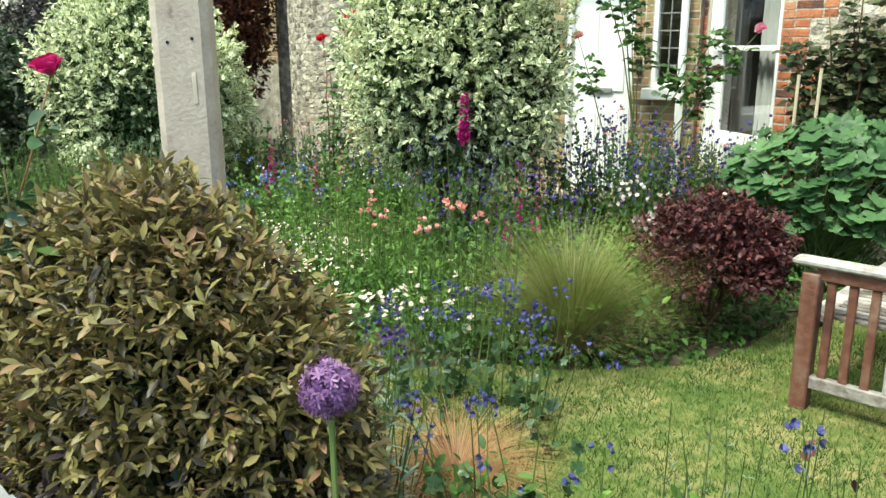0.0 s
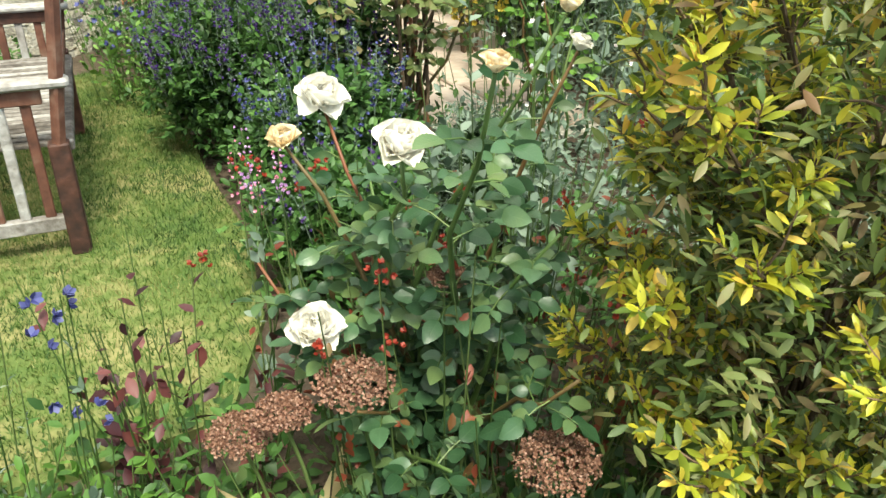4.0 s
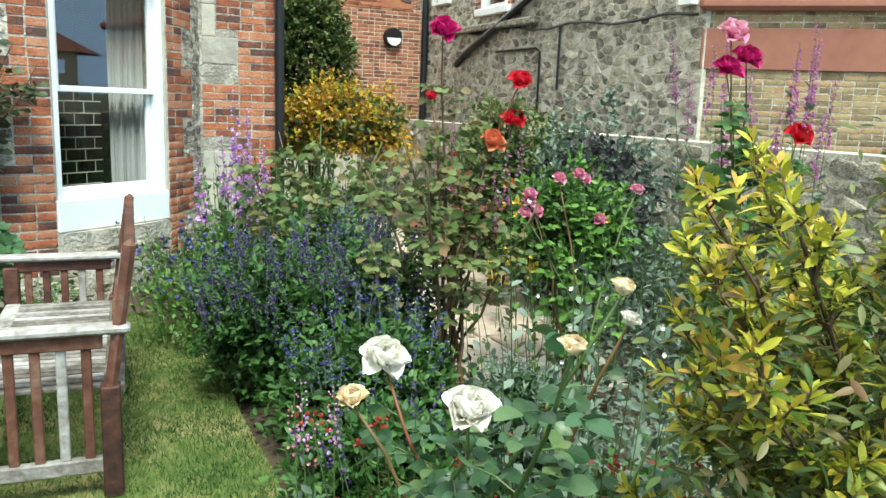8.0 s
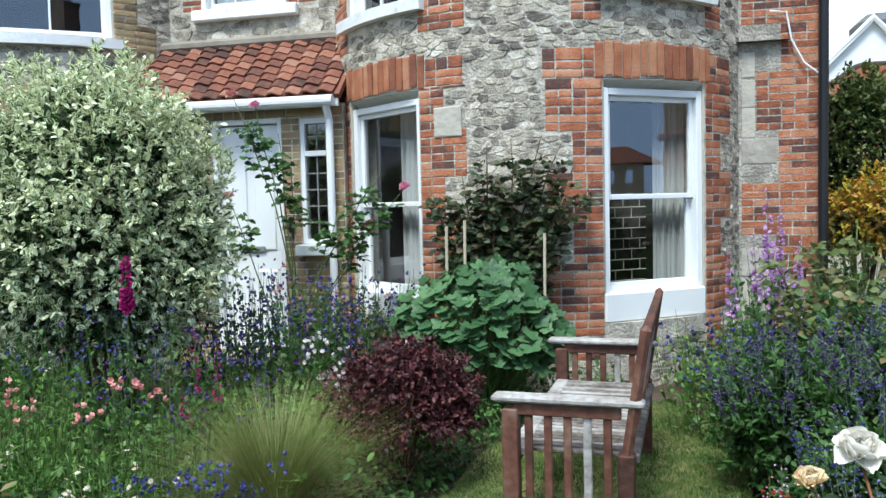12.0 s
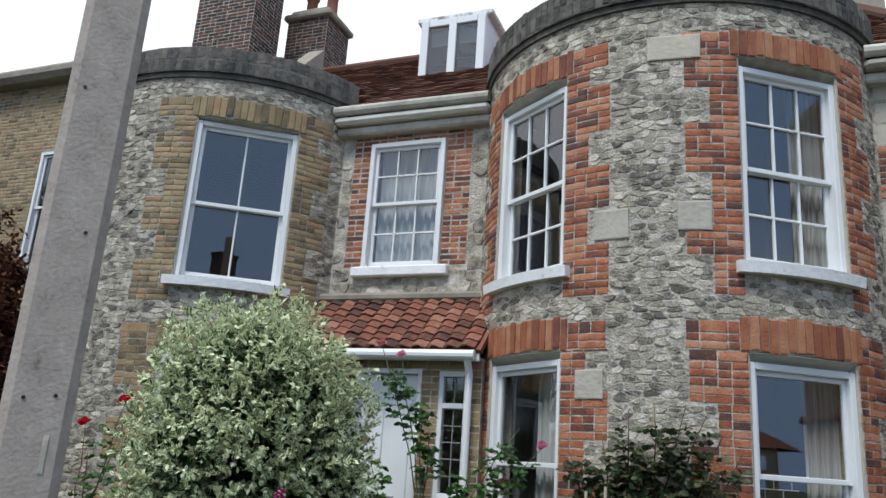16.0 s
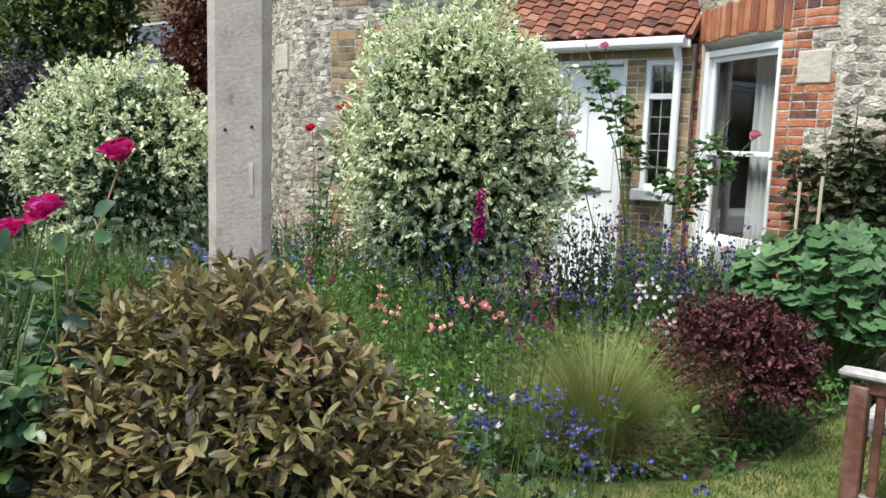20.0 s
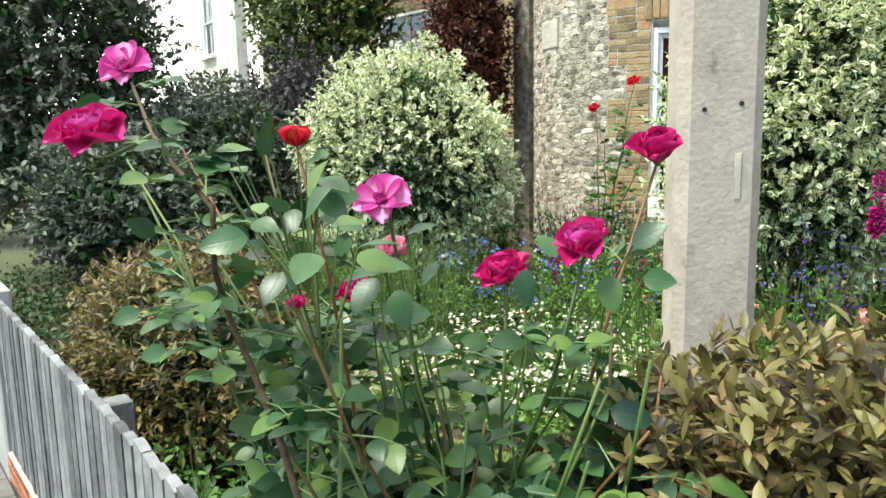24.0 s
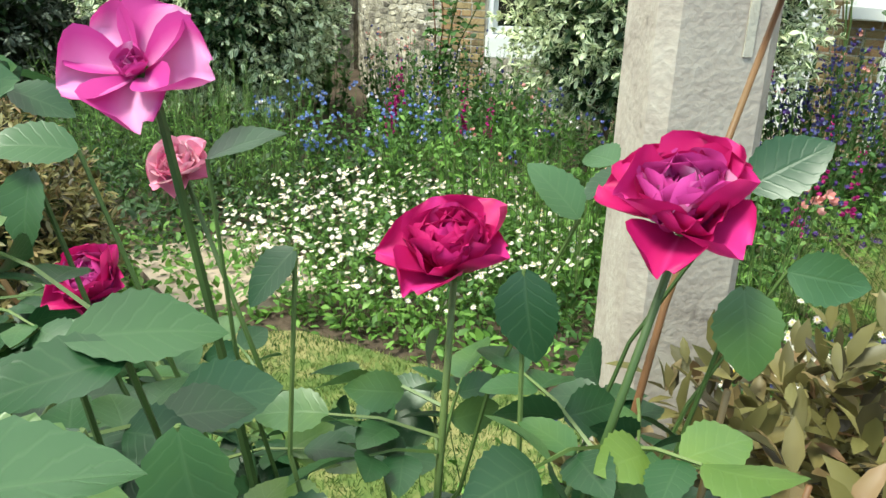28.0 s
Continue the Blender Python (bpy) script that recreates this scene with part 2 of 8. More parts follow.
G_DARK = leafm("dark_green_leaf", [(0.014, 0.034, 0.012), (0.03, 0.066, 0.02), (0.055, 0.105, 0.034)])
G_MID = leafm("mid_green_leaf", [(0.022, 0.06, 0.014), (0.05, 0.12, 0.026), (0.095, 0.19, 0.045)])
G_FRESH = leafm("fresh_green_leaf", [(0.05, 0.12, 0.02), (0.10, 0.21, 0.036), (0.17, 0.30, 0.06)])
G_BLUE = leafm("glossy_rose_leaf", [(0.014, 0.042, 0.016), (0.032, 0.076, 0.032), (0.062, 0.125, 0.060), (0.115, 0.165, 0.055)], rough=0.34, thin=0.2, veins=True)
G_ROSE = leafm("deep_green_rose_leaf", [(0.008, 0.034, 0.012), (0.018, 0.064, 0.022), (0.042, 0.105, 0.036), (0.115, 0.185, 0.035)], rough=0.38, thin=0.24, veins=True, spec=0.5)
G_SPRUCE = leafm("dull_evergreen_leaf", [(0.035, 0.05, 0.035), (0.085, 0.11, 0.08), (0.17, 0.20, 0.15)])
G_OLIVE = leafm("olive_rose_leaf", [(0.035, 0.068, 0.017), (0.09, 0.13, 0.034), (0.155, 0.19, 0.065), (0.17, 0.095, 0.045)])
G_CLIMB = leafm("dark_climber_leaf", [(0.018, 0.034, 0.014), (0.04, 0.062, 0.024), (0.075, 0.095, 0.042), (0.09, 0.055, 0.03)])
G_CYPRESS = leafm("yellowish_cypress_leaf", [(0.045, 0.075, 0.02), (0.10, 0.14, 0.04), (0.19, 0.23, 0.07)])
G_GREY = leafm("grey_green_leaf", [(0.07, 0.11, 0.075), (0.13, 0.18, 0.13), (0.21, 0.26, 0.20)])
G_HOLLY = leafm("hollyhock_leaf", [(0.025, 0.07, 0.026), (0.05, 0.12, 0.042), (0.10, 0.195, 0.078)], thin=0.2, veins=True)
VARIEG = leafm("cream_edged_leaf", [(0.026, 0.076, 0.012), (0.055, 0.135, 0.024), (0.12, 0.215, 0.05)], margin=(0.72, 0.76, 0.50))
BRONZE = leafm("bronze_hedge_leaf", [(0.034, 0.026, 0.028), (0.085, 0.074, 0.033), (0.15, 0.138, 0.045), (0.205, 0.172, 0.064), (0.225, 0.13, 0.072)], margin=None, rough=0.45)
YELLOW = leafm("golden_leaf", [(0.04, 0.085, 0.015), (0.10, 0.155, 0.02), (0.24, 0.27, 0.03), (0.50, 0.47, 0.06), (0.44, 0.23, 0.06)], thin=0.3, rough=0.4)
GOLD_TIP = leafm("bright_yellow_leaf", [(0.16, 0.20, 0.02), (0.36, 0.36, 0.03), (0.52, 0.47, 0.055), (0.48, 0.26, 0.05)], thin=0.3, rough=0.4)
GOLDEN2 = leafm("gold_and_orange_leaf", [(0.16, 0.20, 0.02), (0.42, 0.36, 0.03), (0.50, 0.26, 0.04), (0.40, 0.12, 0.04)])
MAROON = leafm("maroon_leaf", [(0.022, 0.009, 0.012), (0.065, 0.018, 0.022), (0.15, 0.045, 0.04)], thin=0.15)
PURPLE_TREE = leafm("purple_tree_leaf", [(0.022, 0.02, 0.026), (0.05, 0.045, 0.05), (0.09, 0.085, 0.085)])
COPPER = leafm("copper_tree_leaf", [(0.035, 0.014, 0.012), (0.10, 0.034, 0.022), (0.20, 0.075, 0.04)])
RUSSET = leafm("russet_young_leaf", [(0.10, 0.02, 0.012), (0.20, 0.045, 0.02), (0.10, 0.09, 0.03)])
STRAW = leafm("feather_grass_blade", [(0.06, 0.10, 0.016), (0.13, 0.18, 0.032), (0.25, 0.275, 0.08), (0.42, 0.38, 0.20)])
BUFF_GRASS = leafm("tawny_sedge_blade", [(0.22, 0.10, 0.05), (0.38, 0.20, 0.10), (0.48, 0.32, 0.18)])
BLADE = M("grass_blade", [(0.022, 0.055, 0.010), (0.05, 0.10, 0.018), (0.10, 0.155, 0.032), (0.25, 0.24, 0.09)], rough=0.6, scale=14, bump=0.0, spread=0.5, grain=1.4, thin=0.2)
BLUE = leafm("violet_blue_petal", [(0.025, 0.028, 0.10), (0.065, 0.07, 0.23), (0.17, 0.18, 0.40)], thin=0.3)
PALEBLUE = leafm("sky_blue_petal", [(0.12, 0.18, 0.45), (0.22, 0.30, 0.60)], thin=0.3)
PURPLE = leafm("dark_purple_petal", [(0.035, 0.018, 0.10), (0.09, 0.04, 0.20)], thin=0.2)
LILAC = leafm("lilac_petal", [(0.38, 0.18, 0.44), (0.54, 0.30, 0.58), (0.72, 0.54, 0.72)], thin=0.3)
PINKPURPLE = leafm("valerian_pink_petal", [(0.40, 0.12, 0.30), (0.55, 0.24, 0.45)], thin=0.3)
MAGENTA = leafm("magenta_rose_petal", [(0.50, 0.010, 0.16), (0.64, 0.03, 0.26), (0.74, 0.12, 0.40)], margin=(0.45, 0.006, 0.12), thin=0.3, rough=0.55, spread=0.6)
ORCHID = leafm("faded_magenta_petal", [(0.58, 0.15, 0.42), (0.72, 0.36, 0.58), (0.84, 0.68, 0.78)], margin=(0.50, 0.045, 0.27), thin=0.3, rough=0.55, spread=0.8)
PINK = leafm("pink_rose_petal", [(0.60, 0.12, 0.26), (0.70, 0.28, 0.40), (0.75, 0.48, 0.55)], thin=0.3, rough=0.6)
SCARLET = leafm("scarlet_rose_petal", [(0.50, 0.006, 0.025), (0.66, 0.02, 0.04)], thin=0.3, rough=0.6)
RED_SMALL = leafm("small_red_petal", [(0.16, 0.018, 0.012), (0.32, 0.04, 0.02)], thin=0.2)
CORAL = leafm("coral_rose_petal", [(0.62, 0.14, 0.06), (0.70, 0.26, 0.14)], thin=0.3, rough=0.6)
APRICOT = leafm("apricot_rose_petal", [(0.70, 0.34, 0.14), (0.78, 0.50, 0.28)], thin=0.25, rough=0.6)
IVORY = leafm("ivory_rose_petal", [(0.76, 0.72, 0.62), (0.82, 0.80, 0.74)], thin=0.25, rough=0.6, spread=0.5)
CREAM = leafm("cream_rose_petal", [(0.74, 0.56, 0.32), (0.80, 0.70, 0.50)], thin=0.25, rough=0.6)
DAISY = leafm("white_daisy_petal", [(0.62, 0.50, 0.50), (0.76, 0.72, 0.70)], thin=0.2)
DAISY_EYE = leafm("yellow_flower_eye", [(0.60, 0.42, 0.04), (0.70, 0.52, 0.10)], thin=0.0)
STOCK = leafm("deep_crimson_petal", [(0.26, 0.006, 0.10), (0.42, 0.012, 0.19)], thin=0.2)
SEDUM = leafm("dry_rust_seed_head", [(0.11, 0.05, 0.034), (0.20, 0.10, 0.065), (0.30, 0.185, 0.13)], thin=0.0)
ALLIUM = leafm("dusky_purple_petal", [(0.07, 0.035, 0.12), (0.15, 0.065, 0.20), (0.27, 0.14, 0.27)], thin=0.2)
SALMON = leafm("salmon_petal", [(0.60, 0.20, 0.18), (0.72, 0.40, 0.36)], thin=0.3)

GLASS = bpy.data.materials.new("window_glass")
GLASS.use_nodes = True
gn, gl = GLASS.node_tree.nodes, GLASS.node_tree.links
gn.remove(gn["Principled BSDF"])
fr, tp, gs, gm = gn.new("ShaderNodeFresnel"), gn.new("ShaderNodeBsdfTransparent"), gn.new("ShaderNodeBsdfGlossy"), gn.new("ShaderNodeMixShader")
fr.inputs["IOR"].default_value = 2.3
tp.inputs["Color"].default_value = (0.80, 0.85, 0.85, 1)
gs.inputs["Roughness"].default_value = 0.01
gl.new(fr.outputs[0], gm.inputs[0])
gl.new(tp.outputs[0], gm.inputs[1])
gl.new(gs.outputs[0], gm.inputs[2])
gl.new(gm.outputs[0], gn["Material Output"].inputs["Surface"])

# ---- mesh helpers ----


def thing(name, label, category, at=(0, 0, 0), group="", kind=""):
    ob = new(name)
    ob.empty_display_size = 0.05
    ob.location = at
    return tagged(ob, label, category, group, kind)


def mesh_ob(name, V, F, material, parent=None, label="", UV=None, smooth=False, mi=None):
    """One mesh object from vertices and faces (all in world metres; a parent's place is taken off)."""
    V = np.asarray(V, float).reshape(-1, 3)
    if parent is not None:
        off = np.array(parent.location)
        if parent.parent is not None:
            off = off + np.array(parent.parent.location)
        V = V - off
    me = bpy.data.meshes.new(name)
    if isinstance(F, np.ndarray):
        k = F.shape[1]
        me.vertices.add(len(V))
        me.vertices.foreach_set("co", V.ravel())
        me.loops.add(F.size)
        me.loops.foreach_set("vertex_index", F.ravel().astype(np.int32))
        me.polygons.add(len(F))
        me.polygons.foreach_set("loop_start", np.arange(0, F.size, k, dtype=np.int32))
        me.update(calc_edges=True)
    else:
        me.from_pydata(V.tolist(), [], [tuple(f) for f in F])
    if UV is not None:
        lay = me.uv_layers.new(name="UVMap")
        idx = np.zeros(len(me.loops), np.int32)
        me.loops.foreach_get("vertex_index", idx)
        lay.data.foreach_set("uv", np.asarray(UV, np.float32)[idx].ravel())
    for mt in (material if isinstance(material, (list, tuple)) else [material]):
        me.materials.append(mt)
    if mi is not None:
        me.polygons.foreach_set("material_index", np.asarray(mi, np.int32))
    if smooth:
        me.polygons.foreach_set("use_smooth", np.ones(len(me.polygons), bool))
    me.validate()
    ob = new(name, me)
    if parent is not None:
        ob.parent = parent
    if label:
        ob["label"] = label
    return ob


class Geo:
    """Collects plain solids into one mesh."""

    def __init__(self):
        self.v, self.f = [], []

    def add(self, V, F):
        n = len(self.v)
        self.v += [tuple(p) for p in V]
        self.f += [tuple(i + n for i in f) for f in F]
        return self

    def box(self, c, s, axes=None, bevel=0.0):
        """A box with centre c, sizes s, and chamfered upright edges and rims."""
        hx, hy, hz = (v / 2 for v in s)
        b = min(bevel, hx * 0.8, hy * 0.8, hz * 0.8)
        A = np.eye(3) if axes is None else np.asarray(axes, float)
        if b <= 0:
            P = [(x, y, z) for z in (-hz, hz) for x, y in ((-hx, -hy), (hx, -hy), (hx, hy), (-hx, hy))]
            Fs = [(3, 2, 1, 0), (4, 5, 6, 7)] + [(i, (i + 1) % 4, 4 + (i + 1) % 4, 4 + i) for i in range(4)]
        else:
            ring = [(-hx + b, -hy), (hx - b, -hy), (hx, -hy + b), (hx, hy - b), (hx - b, hy), (-hx + b, hy), (-hx, hy - b), (-hx, -hy + b)]
            P = []
            for z, k in ((-hz, b), (-hz + b, 0), (hz - b, 0), (hz, b)):
                P += [(x * (1 - k / hx), y * (1 - k / hy), z) for x, y in ring]
            Fs = [tuple(range(7, -1, -1)), tuple(range(24, 32))]
            Fs += [(r * 8 + i, r * 8 + (i + 1) % 8, r * 8 + 8 + (i + 1) % 8, r * 8 + 8 + i) for r in range(3) for i in range(8)]
        return self.add((np.asarray(P) @ A + np.asarray(c)).tolist(), Fs)

    def tube(self, pts, r, n=6, r1=None):
        pts = np.asarray(pts, float)
        m = len(pts)
        d = np.gradient(pts, axis=0)
        d /= np.linalg.norm(d, axis=1)[:, None] + 1e-9
        ref = np.array([0.31, 0.17, 0.93]) if abs(d[0][2]) < 0.9 else np.array([1.0, 0.1, 0.0])
        V = []
        for i in range(m):
            a = np.cross(d[i], ref)
            a /= np.linalg.norm(a) + 1e-9
            b = np.cross(d[i], a)
            rr = r + ((r1 if r1 is not None else r) - r) * i / max(1, m - 1)
            V += [tuple(pts[i] + rr * (math.cos(2 * math.pi * k / n) * a + math.sin(2 * math.pi * k / n) * b)) for k in range(n)]
        F = [(i * n + k, i * n + (k + 1) % n, (i + 1) * n + (k + 1) % n, (i + 1) * n + k) for i in range(m - 1) for k in range(n)]
        F += [tuple(range(n - 1, -1, -1)), tuple(range((m - 1) * n, m * n))]
        return self.add(V, F)

    def lathe(self, c, prof, n=16):
        V = [(c[0] + r * math.cos(2 * math.pi * k / n), c[1] + r * math.sin(2 * math.pi * k / n), c[2] + z) for r, z in prof for k in range(n)]
        F = [(i * n + k, i * n + (k + 1) % n, (i + 1) * n + (k + 1) % n, (i + 1) * n + k) for i in range(len(prof) - 1) for k in range(n)]
        F += [tuple(range(n - 1, -1, -1)), tuple(range((len(prof) - 1) * n, len(prof) * n))]
        return self.add(V, F)

    def put(self, name, material, parent=None, label="", smooth=False):
        return mesh_ob(name, self.v, self.f, material, parent, label, smooth=smooth)


def part(name, geo, material, parent, label="", smooth=False):
    return geo.put(name, material, parent, label, smooth)


# leaf and petal shapes: across, along, up; faces; across-and-along coordinates
def shape(rows, fold=0.12, droop=0.15, waves=0.0):
    """A leaf of cross rows (along, half width): folded at the rib, drooping to its tip."""
    V, U = [], []
    for k, (y, w) in enumerate(rows):
        z = -droop * y * y
        for sx in (-1, 0, 1):
            V.append((sx * w, y, z + abs(sx) * fold * w * 2 + sx * waves * math.sin(y * 9)))
            U.append((0.5 + 0.5 * sx, y))
    F = []
    for k in range(len(rows) - 1):
        a = 3 * k
        F += [(a, a + 1, a + 4, a + 3), (a + 1, a + 2, a + 5, a + 4)]
    return np.array(V), np.array(F), np.array(U)


LEAF = shape([(0, 0.03), (0.4, 0.26), (0.75, 0.20), (1, 0.01)])
OVAL = shape([(0, 0.04), (0.15, 0.22), (0.38, 0.36), (0.62, 0.36), (0.82, 0.24), (0.94, 0.11), (1, 0.01)], fold=0.10, droop=0.22)
SERRATE = shape([(0, 0.03)] + [(k / 17, (0.345 * math.sin(math.pi * (k / 17) ** 0.82) ** 0.8 + 0.005) * (1.05 if k % 2 else 0.955)) for k in range(1, 17)] + [(1, 0.004)], fold=0.10, droop=0.20, waves=0.012)
NARROW = shape([(0, 0.02), (0.4, 0.11), (1, 0.005)], droop=0.25)
STRAP = shape([(0, 0.03), (0.3, 0.045), (0.6, 0.04), (0.85, 0.025), (1, 0.002)], droop=0.7, fold=0.05)
PETAL = shape([(0, 0.10), (0.3, 0.34), (0.6, 0.46), (0.85, 0.40), (1.0, 0.16)], fold=-0.16, droop=-0.25)
DOT = shape([(0, 0.1), (0.5, 0.42), (1, 0.1)], fold=-0.1, droop=-0.1)


def lobed(n=5):
    """A round lobed leaf like a hollyhock's, as a fan of quads."""
    V, F, U = [(0, 0.35, -0.04)], [], [(0.5, 0.35)]
    m = n * 4
    for k in range(m + 1):
        a = -math.pi * 0.96 + 2 * math.pi * 0.96 * k / m
        r = 0.44 + 0.10 * math.cos(a * n * 0.98 + 0.3)
        x, y = r * math.sin(a), 0.42 + r * math.cos(a)
        V.append((x * 1.1, y, 0.10 * r * math.cos(a * n * 0.98) - 0.15 * y * y + 0.10 * abs(x)))
        U.append((x + 0.5, y))
    F = [(0, k + 1, k + 2, 0) for k in range(m)]
    return np.array(V), np.array([f[:3] for f in F]), np.array(U)


LOBED = lobed()


def unit(a):
    return a / (np.linalg.norm(a, axis=-1, keepdims=True) + 1e-9)


def scatter(P, D, size, tmpl, rng, roll=None, wide=1.0, up=None):
    """Leaves at P that point along D, faces turned up and out, sizes given. Returns V, F, UV."""
    P, D = np.asarray(P, float), unit(np.asarray(D, float))
    n = len(P)
    size = np.broadcast_to(np.asarray(size, float), (n,))
    if up is None:
        up = np.array([0, 0, 1.0]) + rng.normal(0, 0.45, (n, 3))
    X = unit(np.cross(D, up))
    Z = np.cross(X, D)
    tv, tf, tu = tmpl
    V = P[:, None, :] + size[:, None, None] * (tv[None, :, 0:1] * wide * X[:, None, :] + tv[None, :, 1:2] * D[:, None, :] + tv[None, :, 2:3] * Z[:, None, :])
    F = (tf[None] + (np.arange(n) * len(tv))[:, None, None]).reshape(-1, tf.shape[1])
    return V.reshape(-1, 3), F, np.tile(tu, (n, 1))


def leaf_ob(name, P, D, size, tmpl, material, parent, rng, label="", wide=1.0, up=None):
    V, F, U = scatter(P, D, size, tmpl, rng, wide=wide, up=up)
    ob = mesh_ob(name, V, F, material, parent, label, UV=U, smooth=False)
    ob["kind"] = "stuff"
    return ob


def dirs(n, rng, zmin=-1.0):
    z = rng.uniform(zmin, 1, n)
    a = rng.uniform(0, 2 * math.pi, n)
    r = np.sqrt(np.clip(1 - z * z, 0, 1))
    return np.stack([r * np.cos(a), r * np.sin(a), z], 1)


def lumps(U, k, amp, rng):
    """Bumpy radius factors over directions."""
    C, w = dirs(k, rng), rng.uniform(0.4, 1.0, k)
    d = U @ C.T
    return 1 + amp * (np.max(np.where(d > 0, d, 0) ** 6 * w, axis=1) - 0.5)


def bush(name, label, category, c, rad, shoots, per, size, material, seed, tmpl=LEAF, lump=0.25, zmin=-0.55, inner=None, base=0.0, power=2.0, spread=0.9, wide=1.0, trunk=BARK, shoot_len=2.2, group="", fill=0.25):
    """A shrub: trunk and limbs, a crown of leafy shoots with an uneven outline, and a sparser inside, mostly darker to
    put shade into its colour.
    """
    rng = np.random.default_rng(seed)
    t = thing(name, label, category, (c[0], c[1], base), group)
    c, rad = np.asarray(c, float), np.asarray(rad, float)
    U = dirs(shoots, rng, zmin)
    if power != 2.0:
        k = (np.abs(U) ** power).sum(1) ** (-1 / power)
        U2 = U * k[:, None]
    else:
        U2 = U
    R = lumps(U, 40, lump, rng) * rng.uniform(1 - fill, 1.02, shoots)
    S = c + U2 * rad * R[:, None]
    N = unit(U / rad)
    axis = unit(N + rng.normal(0, 0.35, N.shape) + np.array([0, 0, 0.25]))
    off = rng.uniform(0, 1, (shoots, per, 1))
    P = S[:, None, :] + axis[:, None, :] * (off - 0.5) * size * shoot_len
    side = dirs(shoots * per, rng).reshape(shoots, per, 3)
    D = axis[:, None, :] * (0.5 + off * 0.5) + side * spread
    P, D = P.reshape(-1, 3), D.reshape(-1, 3)
    keep = P[:, 2] > base + 0.02
    leaf_ob("foliage", P[keep], D[keep], rng.uniform(0.6, 1.15, len(P))[keep] * size, tmpl, material, t, rng, wide=wide)
    # a dark inner colour paints the shade in the gaps between outer leaves
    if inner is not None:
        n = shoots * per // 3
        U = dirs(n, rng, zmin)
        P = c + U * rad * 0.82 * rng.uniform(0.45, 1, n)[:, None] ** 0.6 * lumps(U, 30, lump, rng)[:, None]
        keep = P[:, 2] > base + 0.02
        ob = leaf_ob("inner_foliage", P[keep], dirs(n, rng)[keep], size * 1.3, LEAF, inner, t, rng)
    for k in range(9):
        a = dirs(1, rng, 0.1)[0]
        e = c + a * rad * 0.8
        s0 = np.array([c[0] + rng.normal(0, rad[0] * 0.1), c[1] + rng.normal(0, rad[1] * 0.1), base])
        mid = s0 * 0.5 + e * 0.5 + rng.normal(0, 0.05, 3)
        mid[2] = base + (e[2] - base) * 0.55
        part("limb", Geo().tube([s0, mid, e], max(0.006, rad[2] * 0.022), 5, 0.003), trunk, t)
    return t

# ---- walls laid piece by piece ----


class Curved:
    """A wall face on a circle; u is the arc length from the middle, positive to +x."""

    def __init__(self, cx, cy, r):
        self.cx, self.cy, self.r = cx, cy, r

    def at(self, u, z, d=0.0):
        a = u / self.r
        return np.array([self.cx + (self.r + d) * math.sin(a), self.cy - (self.r + d) * math.cos(a), z])

    def axes(self, u):
        a = u / self.r
        return np.array([math.cos(a), math.sin(a), 0]), np.array([math.sin(a), -math.cos(a), 0])

    step = 0.16


class Flat:
    """A flat upright wall face from a corner o along a heading (degrees from +x); its outside is on the right-hand side of that way."""

    def __init__(self, ox, oy, heading=0.0):
        h = radians(heading)
        self.o, self.t, self.n = np.array([ox, oy, 0.0]), np.array([math.cos(h), math.sin(h), 0]), np.array([math.sin(h), -math.cos(h), 0])

    def at(self, u, z, d=0.0):
        return self.o + self.t * u + self.n * d + np.array([0, 0, z])

    def axes(self, u):
        return self.t, self.n

    step = 50.0


def core(name, face, u0, u1, z0, z1, holes, material, depth=0.3, parent=None, label=""):
    """The body of a wall with openings cut through it: outside, inside and the reveals."""
    us = sorted({u0, u1, *[h[0] for h in holes], *[h[1] for h in holes]})
    zs = sorted({z0, z1, *[h[2] for h in holes], *[h[3] for h in holes]})
    us = [u for u in us if u0 <= u <= u1]
    zs = [z for z in zs if z0 <= z <= z1]
    fine = [us[0]]
    for a, b in zip(us, us[1:]):
        k = max(1, math.ceil((b - a) / face.step))
        fine += [a + (b - a) * (i + 1) / k for i in range(k)]
    g = Geo()

    def open_at(u, z):
        return any(h[0] < u < h[1] and h[2] < z < h[3] for h in holes) or not (u0 < u < u1 and z0 < z < z1)
    for a, b in zip(fine, fine[1:]):
        for c, d in zip(zs, zs[1:]):
            if open_at((a + b) / 2, (c + d) / 2):
                continue
            q = [face.at(u, z, e) for e in (0, -depth) for u, z in ((a, c), (b, c), (b, d), (a, d))]
            F = [(0, 1, 2, 3), (7, 6, 5, 4)]
            for i, (u, z) in enumerate((((a + b) / 2, c - 1e-4), (b + 1e-4, (c + d) / 2), ((a + b) / 2, d + 1e-4), (a - 1e-4, (c + d) / 2))):
                if open_at(u, z):
                    j = (i + 1) % 4
                    F.append((j, i, i + 4, j + 4))
            g.add(q, F)
    seen, index, verts = {}, [], []
    for q in g.v:
        k = tuple(round(c, 4) for c in q)
        if k not in seen:
            seen[k] = len(verts)
            verts.append(q)
        index.append(seen[k])
    return mesh_ob(name, verts, [tuple(index[i] for i in f) for f in g.f], material, parent, label)


